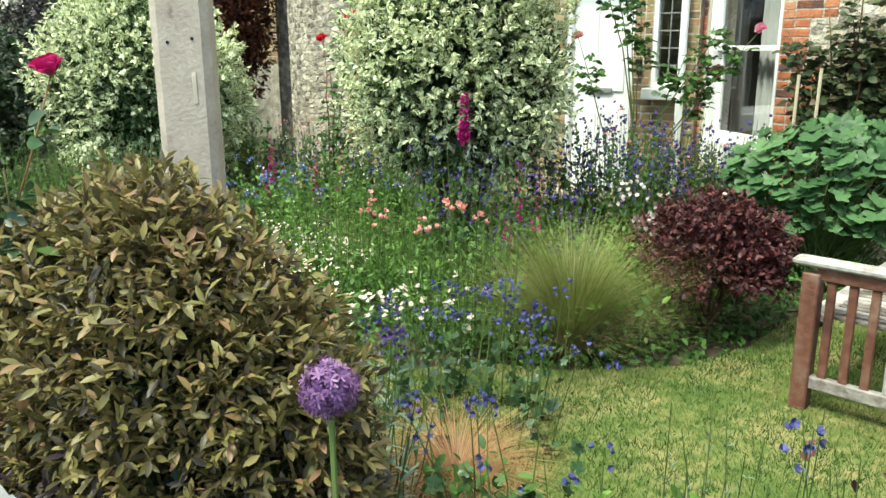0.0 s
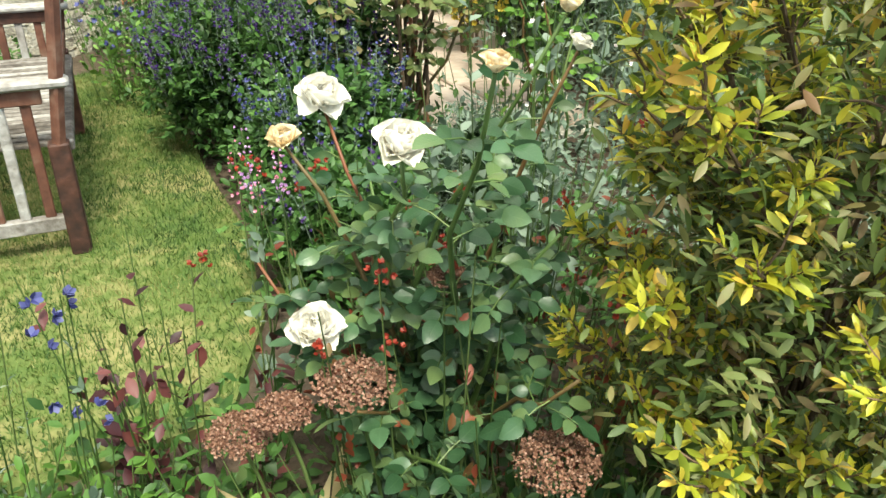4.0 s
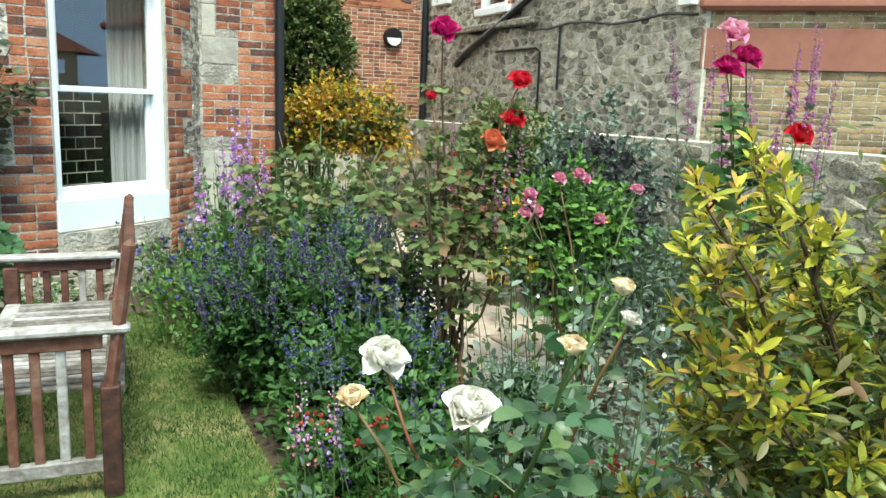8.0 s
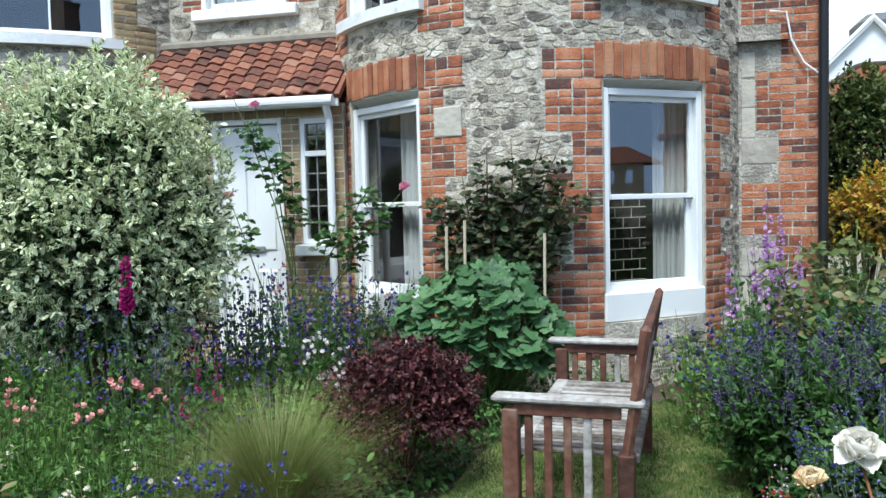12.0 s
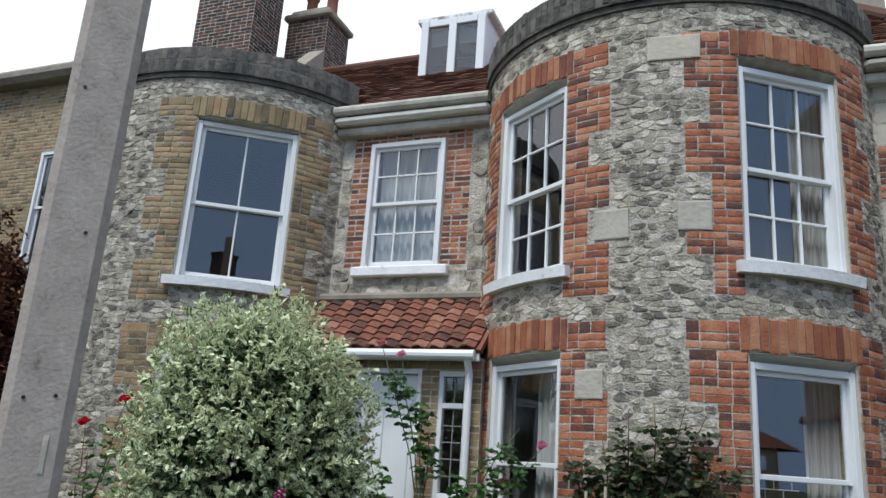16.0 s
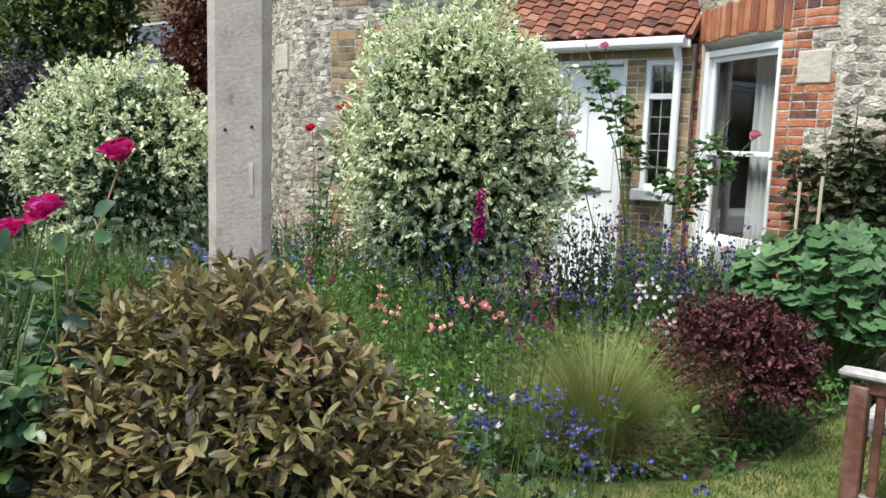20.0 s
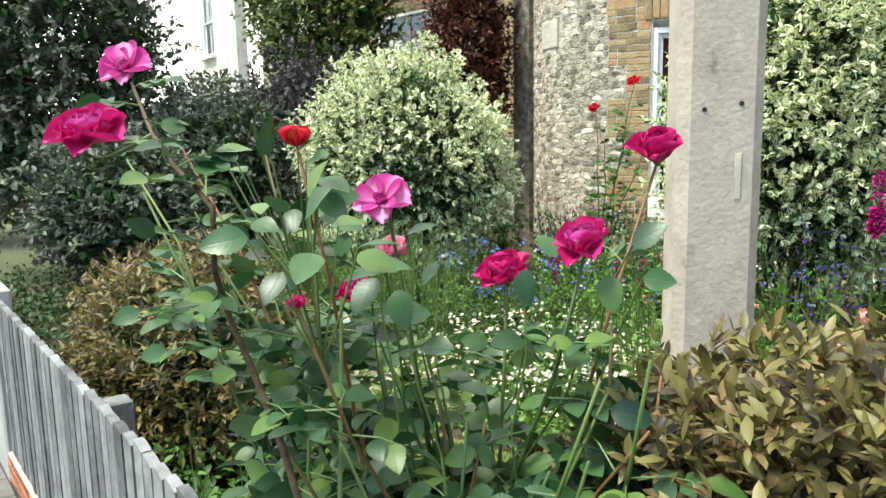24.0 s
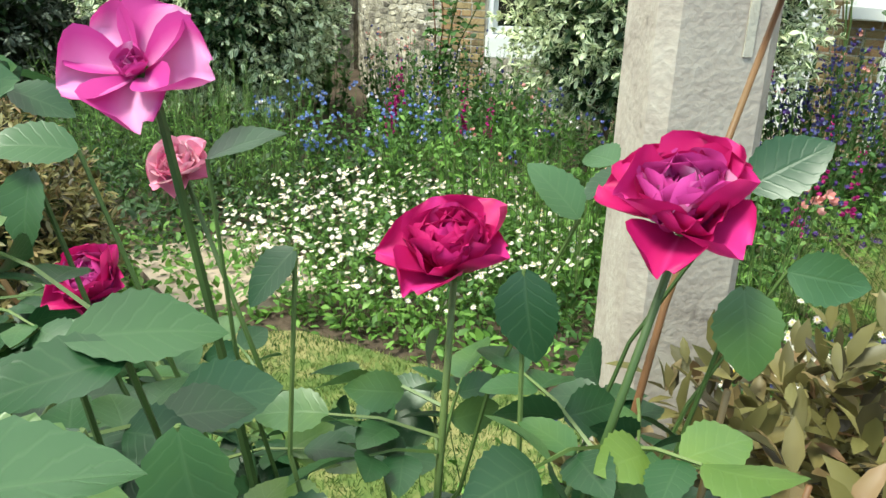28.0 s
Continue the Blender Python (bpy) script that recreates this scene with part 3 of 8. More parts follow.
def block_mesh(name, seed, rough):
    """A unit piece: back on the wall, a chamfered and slightly uneven front. x along the wall, y outward, z up."""
    rng = np.random.default_rng(seed)
    V = []
    for y, k in ((-0.4, 0.5), (0.72, 0.5), (1.0, 0.46)):
        for x, z in ((-1, -1), (1, -1), (1, 1), (-1, 1)):
            j = rng.normal(0, rough, 3)
            V.append((x * k + j[0], y + j[1] * (1.5 if y > 0.9 else 0), z * k + j[2]))
    F = [(8, 9, 10, 11)] + [(r * 4 + i, r * 4 + (i + 1) % 4, r * 4 + 4 + (i + 1) % 4, r * 4 + 4 + i) for r in range(2) for i in range(4)]
    return np.array(V), F


BRICK_SHAPES = [block_mesh("brick", k, 0.012) for k in range(4)]
STONE_SHAPES = [block_mesh("stone", 40 + k, 0.075) for k in range(14)]
piece_meshes = {}


def piece_mesh(name, shapes, k, material):
    key = (name, k, material.name)
    if key not in piece_meshes:
        me = bpy.data.meshes.new(name)
        V, F = shapes[k]
        me.from_pydata(V.tolist(), [], F)
        me.materials.append(material)
        piece_meshes[key] = me
    return piece_meshes[key]


def free_spans(u0, u1, z0, z1, keep_out):
    spans = [(u0, u1)]
    for a, b, c, d in keep_out:
        if d <= z0 + 0.01 or c >= z1 - 0.01:
            continue
        nxt = []
        for s, e in spans:
            if b <= s or a >= e:
                nxt.append((s, e))
                continue
            if a > s:
                nxt.append((s, a))
            if b < e:
                nxt.append((b, e))
        spans = nxt
    return spans


LATER = []  # pieces waiting to be laid once everything else stands


def lay(name, face, rects, keep_out, material, parent, kind, rng, apart=0, low_first=True, joint=None, proud=None):
    """Fills rectangles (u0, u1, z0, z1) of a wall with bricks, soldier bricks or rubble; the first pieces are parts of their own, the rest one part."""
    out = []
    for (u0, u1, z0, z1) in rects:
        z = z0
        row = 0
        while z < z1 - 0.02:
            h = {"brick": 0.0625, "soldier": z1 - z0, "rubble": rng.uniform(0.045, 0.105), "ashlar": rng.uniform(0.2, 0.3)}[kind]
            if z + h > z1 or z1 - z - h < 0.04:
                h = z1 - z
            for s, e in free_spans(u0, u1, z, z + h, keep_out):
                u = s
                first = True
                while u < e - 0.015:
                    w = {"brick": 0.208 if row % 2 else (0.104 if first else 0.208), "soldier": 0.074, "rubble": rng.uniform(0.05, 0.17) if rng.random() < 0.85 else rng.uniform(0.17, 0.30), "ashlar": rng.uniform(0.25, 0.5)}[kind]
                    if kind == "brick" and rng.random() < 0.42:
                        w = 0.104
                    first = False
                    if e - u - w < 0.05:
                        w = e - u
                    j = joint if joint is not None else (0.0125 if kind == "brick" else 0.010 if kind == "soldier" else 0.014)
                    if w > j + 0.015 and h > j + 0.01:
                        dz = rng.normal(0, 0.002) if kind == "brick" else rng.normal(0, 0.008)
                        dep = (proud or 0.003) * rng.uniform(0.7, 1.2) if kind in ("brick", "soldier") else rng.uniform(0.001, 0.007)
                        if kind == "rubble" and h > 0.12 and w < 0.3 and rng.random() < 0.45:
                            for q in (0, 1):
                                out.append((u + w / 2, z + h * (0.25 + 0.5 * q), w - j, h / 2 - j, dep * rng.uniform(0.7, 1.1), rng.integers(0, 99), rng.normal(0, 0.05)))
                        else:
                            squat = rng.uniform(0.7, 1.05) if kind == "rubble" else 1.0
                            out.append((u + w / 2, z + h / 2 + dz, w - j, (h - j) * squat, dep, rng.integers(0, 99), rng.normal(0, 0.075 if kind == "rubble" else 0.006)))
                    u += w
            z += h
            row += 1
    LATER.append((name, face, out, material, parent, kind, apart))


def cut(poly, a, n):
    """Keeps the part of a convex outline behind the line through a with normal n."""
    d = [(p[0] - a[0]) * n[0] + (p[1] - a[1]) * n[1] for p in poly]
    out = []
    for i in range(len(poly)):
        j = (i + 1) % len(poly)
        if d[i] <= 0:
            out.append(poly[i])
        if (d[i] < 0 < d[j]) or (d[j] < 0 < d[i]):
            k = d[i] / (d[i] - d[j])
            out.append((poly[i][0] + (poly[j][0] - poly[i][0]) * k, poly[i][1] + (poly[j][1] - poly[i][1]) * k))
    return out


RUBBLE = []


def lay_rubble(face, rect, keep_out, material, parent, rng, apart=0, wide=0.135, high=0.058, joint=0.0035, relief=0.0045):
    """Rubble: uneven stones of all sizes fitted to one another, each an outline between its neighbours, raised from the mortar."""
    u0, u1, z0, z1 = rect
    keep_out = list(keep_out)
    tall = wide / high
    S, z, row = [], z0, 0
    while z < z1 + high:
        h = high * rng.uniform(0.7, 1.3)
        u = u0 - wide * rng.uniform(0, 1)
        while u < u1 + wide:
            w = wide * rng.choice([0.45, 0.7, 0.95, 1.3, 1.8], p=[0.2, 0.26, 0.26, 0.18, 0.10])
            S.append((u + w / 2 + rng.normal(0, 0.12) * w, (z + h / 2 + rng.normal(0, 0.22) * h) * tall))
            u += w
        z, row = z + h, row + 1
    S = np.array(S)
    grid = {}
    cell = wide * 1.5
    for i, (a, b) in enumerate(S):
        grid.setdefault((int(a // cell), int(b // cell)), []).append(i)
    made = []
    for i, (a, b) in enumerate(S):
        za = b / tall
        if not (u0 < a < u1 and z0 < za < z1) or any(k[0] < a < k[1] and k[2] < za < k[3] for k in keep_out):
            continue
        near = [j for p in (-1, 0, 1) for q in (-1, 0, 1) for j in grid.get((int(a // cell) + p, int(b // cell) + q), ()) if j != i]
        near.sort(key=lambda j: (S[j][0] - a) ** 2 + (S[j][1] - b) ** 2)
        poly = [(a - wide, b - wide), (a + wide, b - wide), (a + wide, b + wide), (a - wide, b + wide)]
        for j in near[:14]:
            poly = cut(poly, ((S[j][0] + a) / 2, (S[j][1] + b) / 2), (S[j][0] - a, S[j][1] - b))
        poly = [(x, y / tall) for x, y in poly]
        for x0, x1, y0, y1 in keep_out + [(u1, 1e3, -9, 99), (-1e3, u0, -9, 99), (-1e3, 1e3, z1, 99), (-1e3, 1e3, -99, z0)]:
            if x0 > a + wide or x1 < a - wide or y0 > za + wide or y1 < za - wide:
                continue
            gap = (x0 - a, a - x1, y0 - za, za - y1)
            k = gap.index(max(gap))
            poly = cut(poly, ((x0, za), (x1, za), (a, y0), (a, y1))[k], ((1, 0), (-1, 0), (0, 1), (0, -1))[k])
            if len(poly) < 3:
                break
        if len(poly) < 3:
            continue
        # blunt the corners, then draw the outline in by the joint
        soft = []
        for k in range(len(poly)):
            p, q = np.array(poly[k]), np.array(poly[(k + 1) % len(poly)])
            if np.linalg.norm(q - p) > 0.03:
                soft += [p * 0.78 + q * 0.22, p * 0.22 + q * 0.78]
            else:
                soft.append((p + q) / 2)
        soft = np.array(soft)
        mid = soft.mean(0)
        size = np.abs(soft - mid).max(0)
        if min(size) < 0.007:
            continue
        soft = mid + (soft - mid) * np.clip(1 - joint * rng.uniform(0.6, 1.7) / size, 0.3, 1) + rng.normal(0, 0.0022, soft.shape)
        made.append((mid, soft, relief * rng.uniform(0.35, 1.2), rng.normal(0, 0.06, 2)))
    made.sort(key=lambda m: (m[0][1] > 3.2, abs(m[0][1] - 1.6)))
    RUBBLE.append((face, made, material, parent, apart))


def raise_rubble():
    for face, made, material, parent, apart in RUBBLE:
        V, F, n = [], [], 0
        for i, (mid, soft, rise, lean) in enumerate(made):
            m = len(soft)
            ring = []
            for k, d in ((1.0, -0.006), (0.96, rise * 0.7), (0.74, rise)):
                for p in soft:
                    q = mid + (p - mid) * k
                    e = d + (lean @ (p - mid) if d > 0 else 0.0)
                    ring.append(face.at(q[0], q[1], e))
            f = [(r * m + j, r * m + (j + 1) % m, r * m + m + (j + 1) % m, r * m + m + j) for r in range(2) for j in range(m)] + [tuple(range(2 * m, 3 * m))]
            if i < apart:
                mesh_ob("stone", ring, f, material, parent)
            else:
                V += ring
                F += [tuple(q + n for q in g) for g in f]
                n += len(ring)
        if V:
            mesh_ob("stonework", V, F, material, parent)["kind"] = "stuff"


def lay_all():
    for name, face, out, material, parent, kind, apart in LATER:
        shapes = BRICK_SHAPES if kind in ("brick", "soldier", "ashlar") else STONE_SHAPES
        out = sorted(out, key=lambda p: (p[1] > 3.2, abs(p[1] - 1.6)))
        V, F, n = [], [], 0
        for i, (u, z, w, h, dep, k, tilt) in enumerate(out):
            t, o = face.axes(u)
            up = np.array([0, 0, 1.0])
            t2, up2 = t * math.cos(tilt) + up * math.sin(tilt), up * math.cos(tilt) - t * math.sin(tilt)
            pos = face.at(u, z, 0)
            k = k % len(shapes)
            if i < apart:
                ob = new(name, piece_mesh(name, shapes, k, material))
                ob.parent = parent
                off = np.array(parent.location)
                if parent.parent is not None:
                    off = off + np.array(parent.parent.location)
                ob.matrix_basis = Matrix(((t2[0] * w, o[0] * dep, up2[0] * h, pos[0] - off[0]), (t2[1] * w, o[1] * dep, up2[1] * h, pos[1] - off[1]), (t2[2] * w, o[2] * dep, up2[2] * h, pos[2] - off[2]), (0, 0, 0, 1)))
            else:
                tv, tf = shapes[k]
                V.append(pos + tv[:, 0:1] * w * t2 + tv[:, 1:2] * dep * o + tv[:, 2:3] * h * up2)
                F += [tuple(q + n for q in f) for f in tf]
                n += len(tv)
        if V:
            ob = mesh_ob({"brick": "brickwork", "soldier": "brickwork", "rubble": "stonework", "ashlar": "stonework"}[kind], np.concatenate(V), np.array(F), material, parent)
            ob["kind"] = "stuff"


def quoins(u_edge, side, z0, z1, wide, narrow, phase=0):
    """Toothed brick jamb beside an opening: blocks of courses, long and short by turns."""
    out, z, k = [], z0, phase
    while z < z1 - 0.01:
        n = (6, 5, 7, 5)[k % 4]
        e = min(z1, z + n * 0.0625)
        w = wide if k % 2 == 0 else narrow
        out.append((u_edge, u_edge + w, z, e) if side > 0 else (u_edge - w, u_edge, z, e))
        z, k = e, k + 1
    return out


windows = [0]


def sash_window(mid, along, outward, w, h, bars=(0, 0), rail=0.5, sill_w=0.2, label="white painted sash window in a brick surround", curtain=0, apron=0.0, curve=None, sill=True, dark_depth=0.0):
    """A vertical sliding sash. mid: middle of the foot of the frame, on the glass plane. bars: upright and level glazing bars in each sash."""
    windows[0] += 1
    mid, along, outward = (np.asarray(v, float) for v in (mid, along, outward))
    A = np.array([along, outward, [0, 0, 1.0]])
    t = thing("window_%d" % windows[0], label, "window", tuple(mid), kind="structure")

    def p(x, y, z):
        return mid + along * x + outward * y + np.array([0, 0, z])
    fw = 0.055
    g = Geo()
    for sx in (-1, 1):
        g.box(p(sx * (w / 2 - fw / 2), 0.02, h / 2), (fw, 0.12, h), A, 0.006)
    g.box(p(0, 0.02, h - fw / 2), (w - 2 * fw, 0.12, fw), A, 0.006)
    part("window_frame", g, WHITE, t)
    inner = w - 2 * fw
    zr = h * rail
    for name, za, zb, y in (("lower_sash", 0.0, zr + 0.02, -0.02), ("upper_sash", zr - 0.02, h - fw, 0.02)):
        g = Geo()
        bw = 0.04
        for sx in (-1, 1):
            g.box(p(sx * (inner / 2 - bw / 2), y, (za + zb) / 2), (bw, 0.035, zb - za), A, 0.004)
        foot = 0.07 if name == "lower_sash" else bw
        g.box(p(0, y + 0.002, za + foot / 2), (inner - 2 * bw, 0.035, foot), A, 0.004)
        g.box(p(0, y + 0.002, zb - bw / 2), (inner - 2 * bw, 0.035, bw), A, 0.004)
        sash = part(name, g, WHITE, t)
        nx, nz = bars
        x0, x1, c0, c1 = -inner / 2 + bw, inner / 2 - bw, za + foot, zb - bw
        for i in range(nx):
            x = x0 + (x1 - x0) * (i + 1) / (nx + 1)
            part("glazing_bar", Geo().box(p(x, y + 0.004, (c0 + c1) / 2), (0.02, 0.03, c1 - c0), A, 0.004), WHITE, sash)
        for i in range(nz):
            z = c0 + (c1 - c0) * (i + 1) / (nz + 1)
            part("glazing_bar", Geo().box(p(0, y + 0.006, z), (x1 - x0, 0.026, 0.02), A, 0.004), WHITE, sash)
        for i in range(nx + 1):
            for k in range(nz + 1):
                xa, xb = x0 + (x1 - x0) * i / (nx + 1), x0 + (x1 - x0) * (i + 1) / (nx + 1)
                ca, cb = c0 + (c1 - c0) * k / (nz + 1), c0 + (c1 - c0) * (k + 1) / (nz + 1)
                pane = mesh_ob("pane", [p(xa, y - 0.004, ca), p(xb, y - 0.004, ca), p(xb, y - 0.004, cb), p(xa, y - 0.004, cb)], [(0, 1, 2, 3)], GLASS, sash)
                pane.visible_shadow = False
    # added box behind the glass, its near-black colour stands in for the room's shade
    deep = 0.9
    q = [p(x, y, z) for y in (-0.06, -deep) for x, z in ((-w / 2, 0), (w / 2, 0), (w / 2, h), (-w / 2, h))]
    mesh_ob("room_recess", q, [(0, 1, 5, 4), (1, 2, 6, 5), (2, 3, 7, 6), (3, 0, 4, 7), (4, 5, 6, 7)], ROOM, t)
    if sill and curve is None:
        part("window_sill", Geo().box(p(0, sill_w / 2 - 0.02, -0.055), (w + 0.22, sill_w + 0.12, 0.11), A, 0.012), OLD_WHITE, t)
    if curtain:
        n = 46
        for sx in ((-1, 1) if curtain == 2 else (1,)):
            V, F = [], []
            span = inner * (0.5 if curtain == 3 else 0.36)
            if curtain == 4:
                span = inner * 0.97
            for k in range(n + 1):
                x = sx * (inner / 2 - span * k / n)
                yy = -0.095 + 0.022 * math.sin(k * 1.15 + sx) + 0.012 * math.sin(k * 0.43)
                V += [p(x, yy, 0.02), p(x * (1.0 if curtain != 2 else 0.97), yy * 1.02, h * 0.98)]
            for k in range(n):
                F.append((2 * k, 2 * k + 2, 2 * k + 3, 2 * k + 1))
            c = mesh_ob("curtain", V, F, CURTAIN, t, "white net curtain hanging in folds", smooth=True)
    return t


# ---- ground ----
mesh_ob("ground", [(-3000, -3000, -0.2), (3000, -3000, -0.2), (3000, 3000, -0.2), (-3000, 3000, -0.2)], [(0, 1, 2, 3)], FIELD)
tagged(bpy.data.objects["ground"], "open ground reaching to the horizon", "ground", kind="structure")


def slab(name, poly, z0, z1, material, label, category, bevel=0.0):
    n = len(poly)
    V = [(x, y, z0) for x, y in poly] + [(x, y, z1) for x, y in poly]
    F = [tuple(range(n - 1, -1, -1)), tuple(range(n, 2 * n))] + [(i, (i + 1) % n, n + (i + 1) % n, n + i) for i in range(n)]
    return tagged(mesh_ob(name, V, F, material), label, category, kind="structure")


FENCE_Y = 0.14
slab("garden_earth", [(-9.0, FENCE_Y + 0.03), (4.4, FENCE_Y + 0.03), (4.4, 12.8), (-9.0, 12.8)], -0.19, -0.03, SOIL, "dark garden soil of the flower beds", "soil")
lawn_edge = [(-1.75, 2.2), (-1.5, 2.5), (-1.16, 2.66), (-0.78, 3.05), (-0.62, 3.5), (-0.58, 4.1), (-0.3, 4.9), (0.2, 5.35), (0.55, 5.45), (0.78, 5.0), (0.86, 4.2), (0.82, 3.5), (0.82, 2.8), (0.72, 2.2), (0.5, 1.75), (-0.1, 1.7), (-0.6, 1.62), (-1.1, 1.6), (-1.5, 1.3), (-2.2, 1.0), (-3.2, 1.05), (-3.7, 1.4), (-3.3, 1.8), (-2.6, 1.95), (-2.1, 2.15)]
slab("lawn", lawn_edge, -0.06, 0.0, TURF, "short green lawn with dry patches", "lawn")
slab("pavement", [(-60, -2.2), (60, -2.2), (60, FENCE_Y - 0.032), (-60, FENCE_Y - 0.032)], -0.25, -0.17, SETT, "grey block pavement along the garden wall", "pavement")
slab("road", [(-60, -9), (60, -9), (60, -2.32), (-60, -2.32)], -0.32, -0.195, ASPHALT, "dark asphalt road", "road")
slab("kerb", [(-60, -2.32), (60, -2.32), (60, -2.2), (-60, -2.2)], -0.3, -0.165, CONCRETE, "concrete kerb beside the pavement", "kerb")

# ---- the house: two round bays with a porch between them ----
R, CY, WALL_Y = 1.95, 7.65, 6.98
RX, LX = -0.63, -6.07
HALF = math.radians(36)
HWS = {RX: math.radians(14.5), LX: math.radians(16.6)}
house = thing("house", "rubble stone house with two round bays and brick dressings", "house", (-3.3, 9.0, 0))
rng = np.random.default_rng(5)
UE = R * math.asin(math.sqrt(R * R - (CY - WALL_Y) ** 2) / R)
LOW, HIGH = (0.49, 2.36), (3.07, 4.84)


def bay(cx, brick, arch, low_sides, high_sides, seed, phase):
    face, HW = Curved(cx, CY, R), HWS[cx]
    rng = np.random.default_rng(seed)
    high = HIGH if cx == RX else (3.10, 4.88)
    holes = [((s * HALF - HW) * R, (s * HALF + HW) * R, LOW[0], LOW[1]) for s in low_sides] + [((s * HALF - HW) * R, (s * HALF + HW) * R, high[0], high[1]) for s in high_sides]
    wall = core("bay_wall", face, -UE, UE, -0.05, 5.36, holes, MORTAR, 0.24, house, "curved rubble stone bay wall with brick window jambs")
    jambs, arches, sill_bands = [], [], []
    for i, (a, b, c, d) in enumerate(holes):
        jambs += quoins(a, -1, c - 0.28, d, 0.44, 0.24, phase + i)
        jambs += quoins(b, 1, c - 0.28, d, 0.42, 0.23, phase + i)
        top = 0.27 if d < 3 else 0.24
        arches.append((a - 0.06, b + 0.06, d, d + top))
        jambs.append((a - 0.46, a - 0.06, d, d + 0.225))
        jambs.append((b + 0.06, b + 0.40, d, d + 0.225))
        sill_bands.append((a - 0.05, b + 0.05, c - 0.12, c))
    jambs = [(max(a, -UE + 0.02), min(b, UE - 0.02), c, d) for a, b, c, d in jambs]
    big = [(-0.45, -0.14, 3.24, 3.51), (0.22, 0.50, 3.29, 3.55), (-0.60, -0.34, 1.95, 2.2), (0.0, 0.44, 4.80, 5.04)] if cx > -3 else [(-0.9, -0.5, 2.2, 2.5), (-0.7, -0.35, 3.4, 3.75)]
    lay("brick", face, jambs, holes, brick, wall, "brick", rng, apart=150)
    lay("arch_brick", face, arches, [], arch, wall, "soldier", rng, apart=70, proud=0.012)
    for a, b, c, d in big:
        LATER.append(("ashlar", face, [((a + b) / 2, (c + d) / 2, b - a - 0.02, d - c - 0.02, 0.014, int(a * 50) % 9, 0.01)], PALE_STONE, wall, "ashlar", 1))
    lay_rubble(face, (-UE, UE, -0.03, 5.34), holes + jambs + arches + sill_bands + big, STONE, wall, rng, apart=300)
    # parapet: a moulded course, then two rings of sooty brick on edge
    for k, (z0, z1, o) in enumerate(((5.34, 5.40, 0.03), (5.40, 5.55, 0.055), (5.55, 5.70, 0.045))):
        ring = core("parapet_course", face, -UE - 0.1, UE + 0.1, z0, z1 - 0.004, [], SOOT_CAP, 0.34, house)
        for v in ring.data.vertices:
            d = Vector((v.co.x + house.location.x - cx, v.co.y + house.location.y - CY))
            n = d.normalized() * o
            v.co.x += n.x
            v.co.y += n.y
        if k:
            f2 = Curved(cx, CY, R + o)
            lay("parapet_brick", f2, [(-UE, UE, z0 + 0.004, z1 - 0.006)], [], SOOT_CAP, ring, "soldier", rng, apart=60)
    # curved painted sills upstairs
    for a, b, c, d in holes:
        if c < 1:
            continue
        n = 10
        V, F = [], []
        for k in range(n + 1):
            u = a - 0.07 + (b - a + 0.14) * k / n
            for dd, z in ((-0.16, c - 0.11), (0.075, c - 0.11), (0.085, c - 0.02), (-0.16, c + 0.01)):
                V.append(face.at(u, z, dd))
        for k in range(n):
            for q in range(4):
                F.append((4 * k + q, 4 * k + (q + 1) % 4, 4 * k + 4 + (q + 1) % 4, 4 * k + 4 + q))
        F += [(3, 2, 1, 0), (4 * n, 4 * n + 1, 4 * n + 2, 4 * n + 3)]
        mesh_ob("window_sill", V, F, OLD_WHITE, house, "white painted curved sill with flaking paint")
    # flat bay roof
    n = 30
    V = [face.at(-UE + 2 * UE * k / n, 5.42, -0.2) for k in range(n + 1)]
    mesh_ob("bay_roof", V, [tuple(range(n + 1))], LEAD, house)
    return face, wall


face_r, wall_r = bay(RX, RED_BRICK, ARCH_BRICK, (-1, 1), (-1, 1), 11, 0)
face_l, wall_l = bay(LX, BUFF_BRICK, BUFF_BRICK, (1,), (1,), 12, 1)


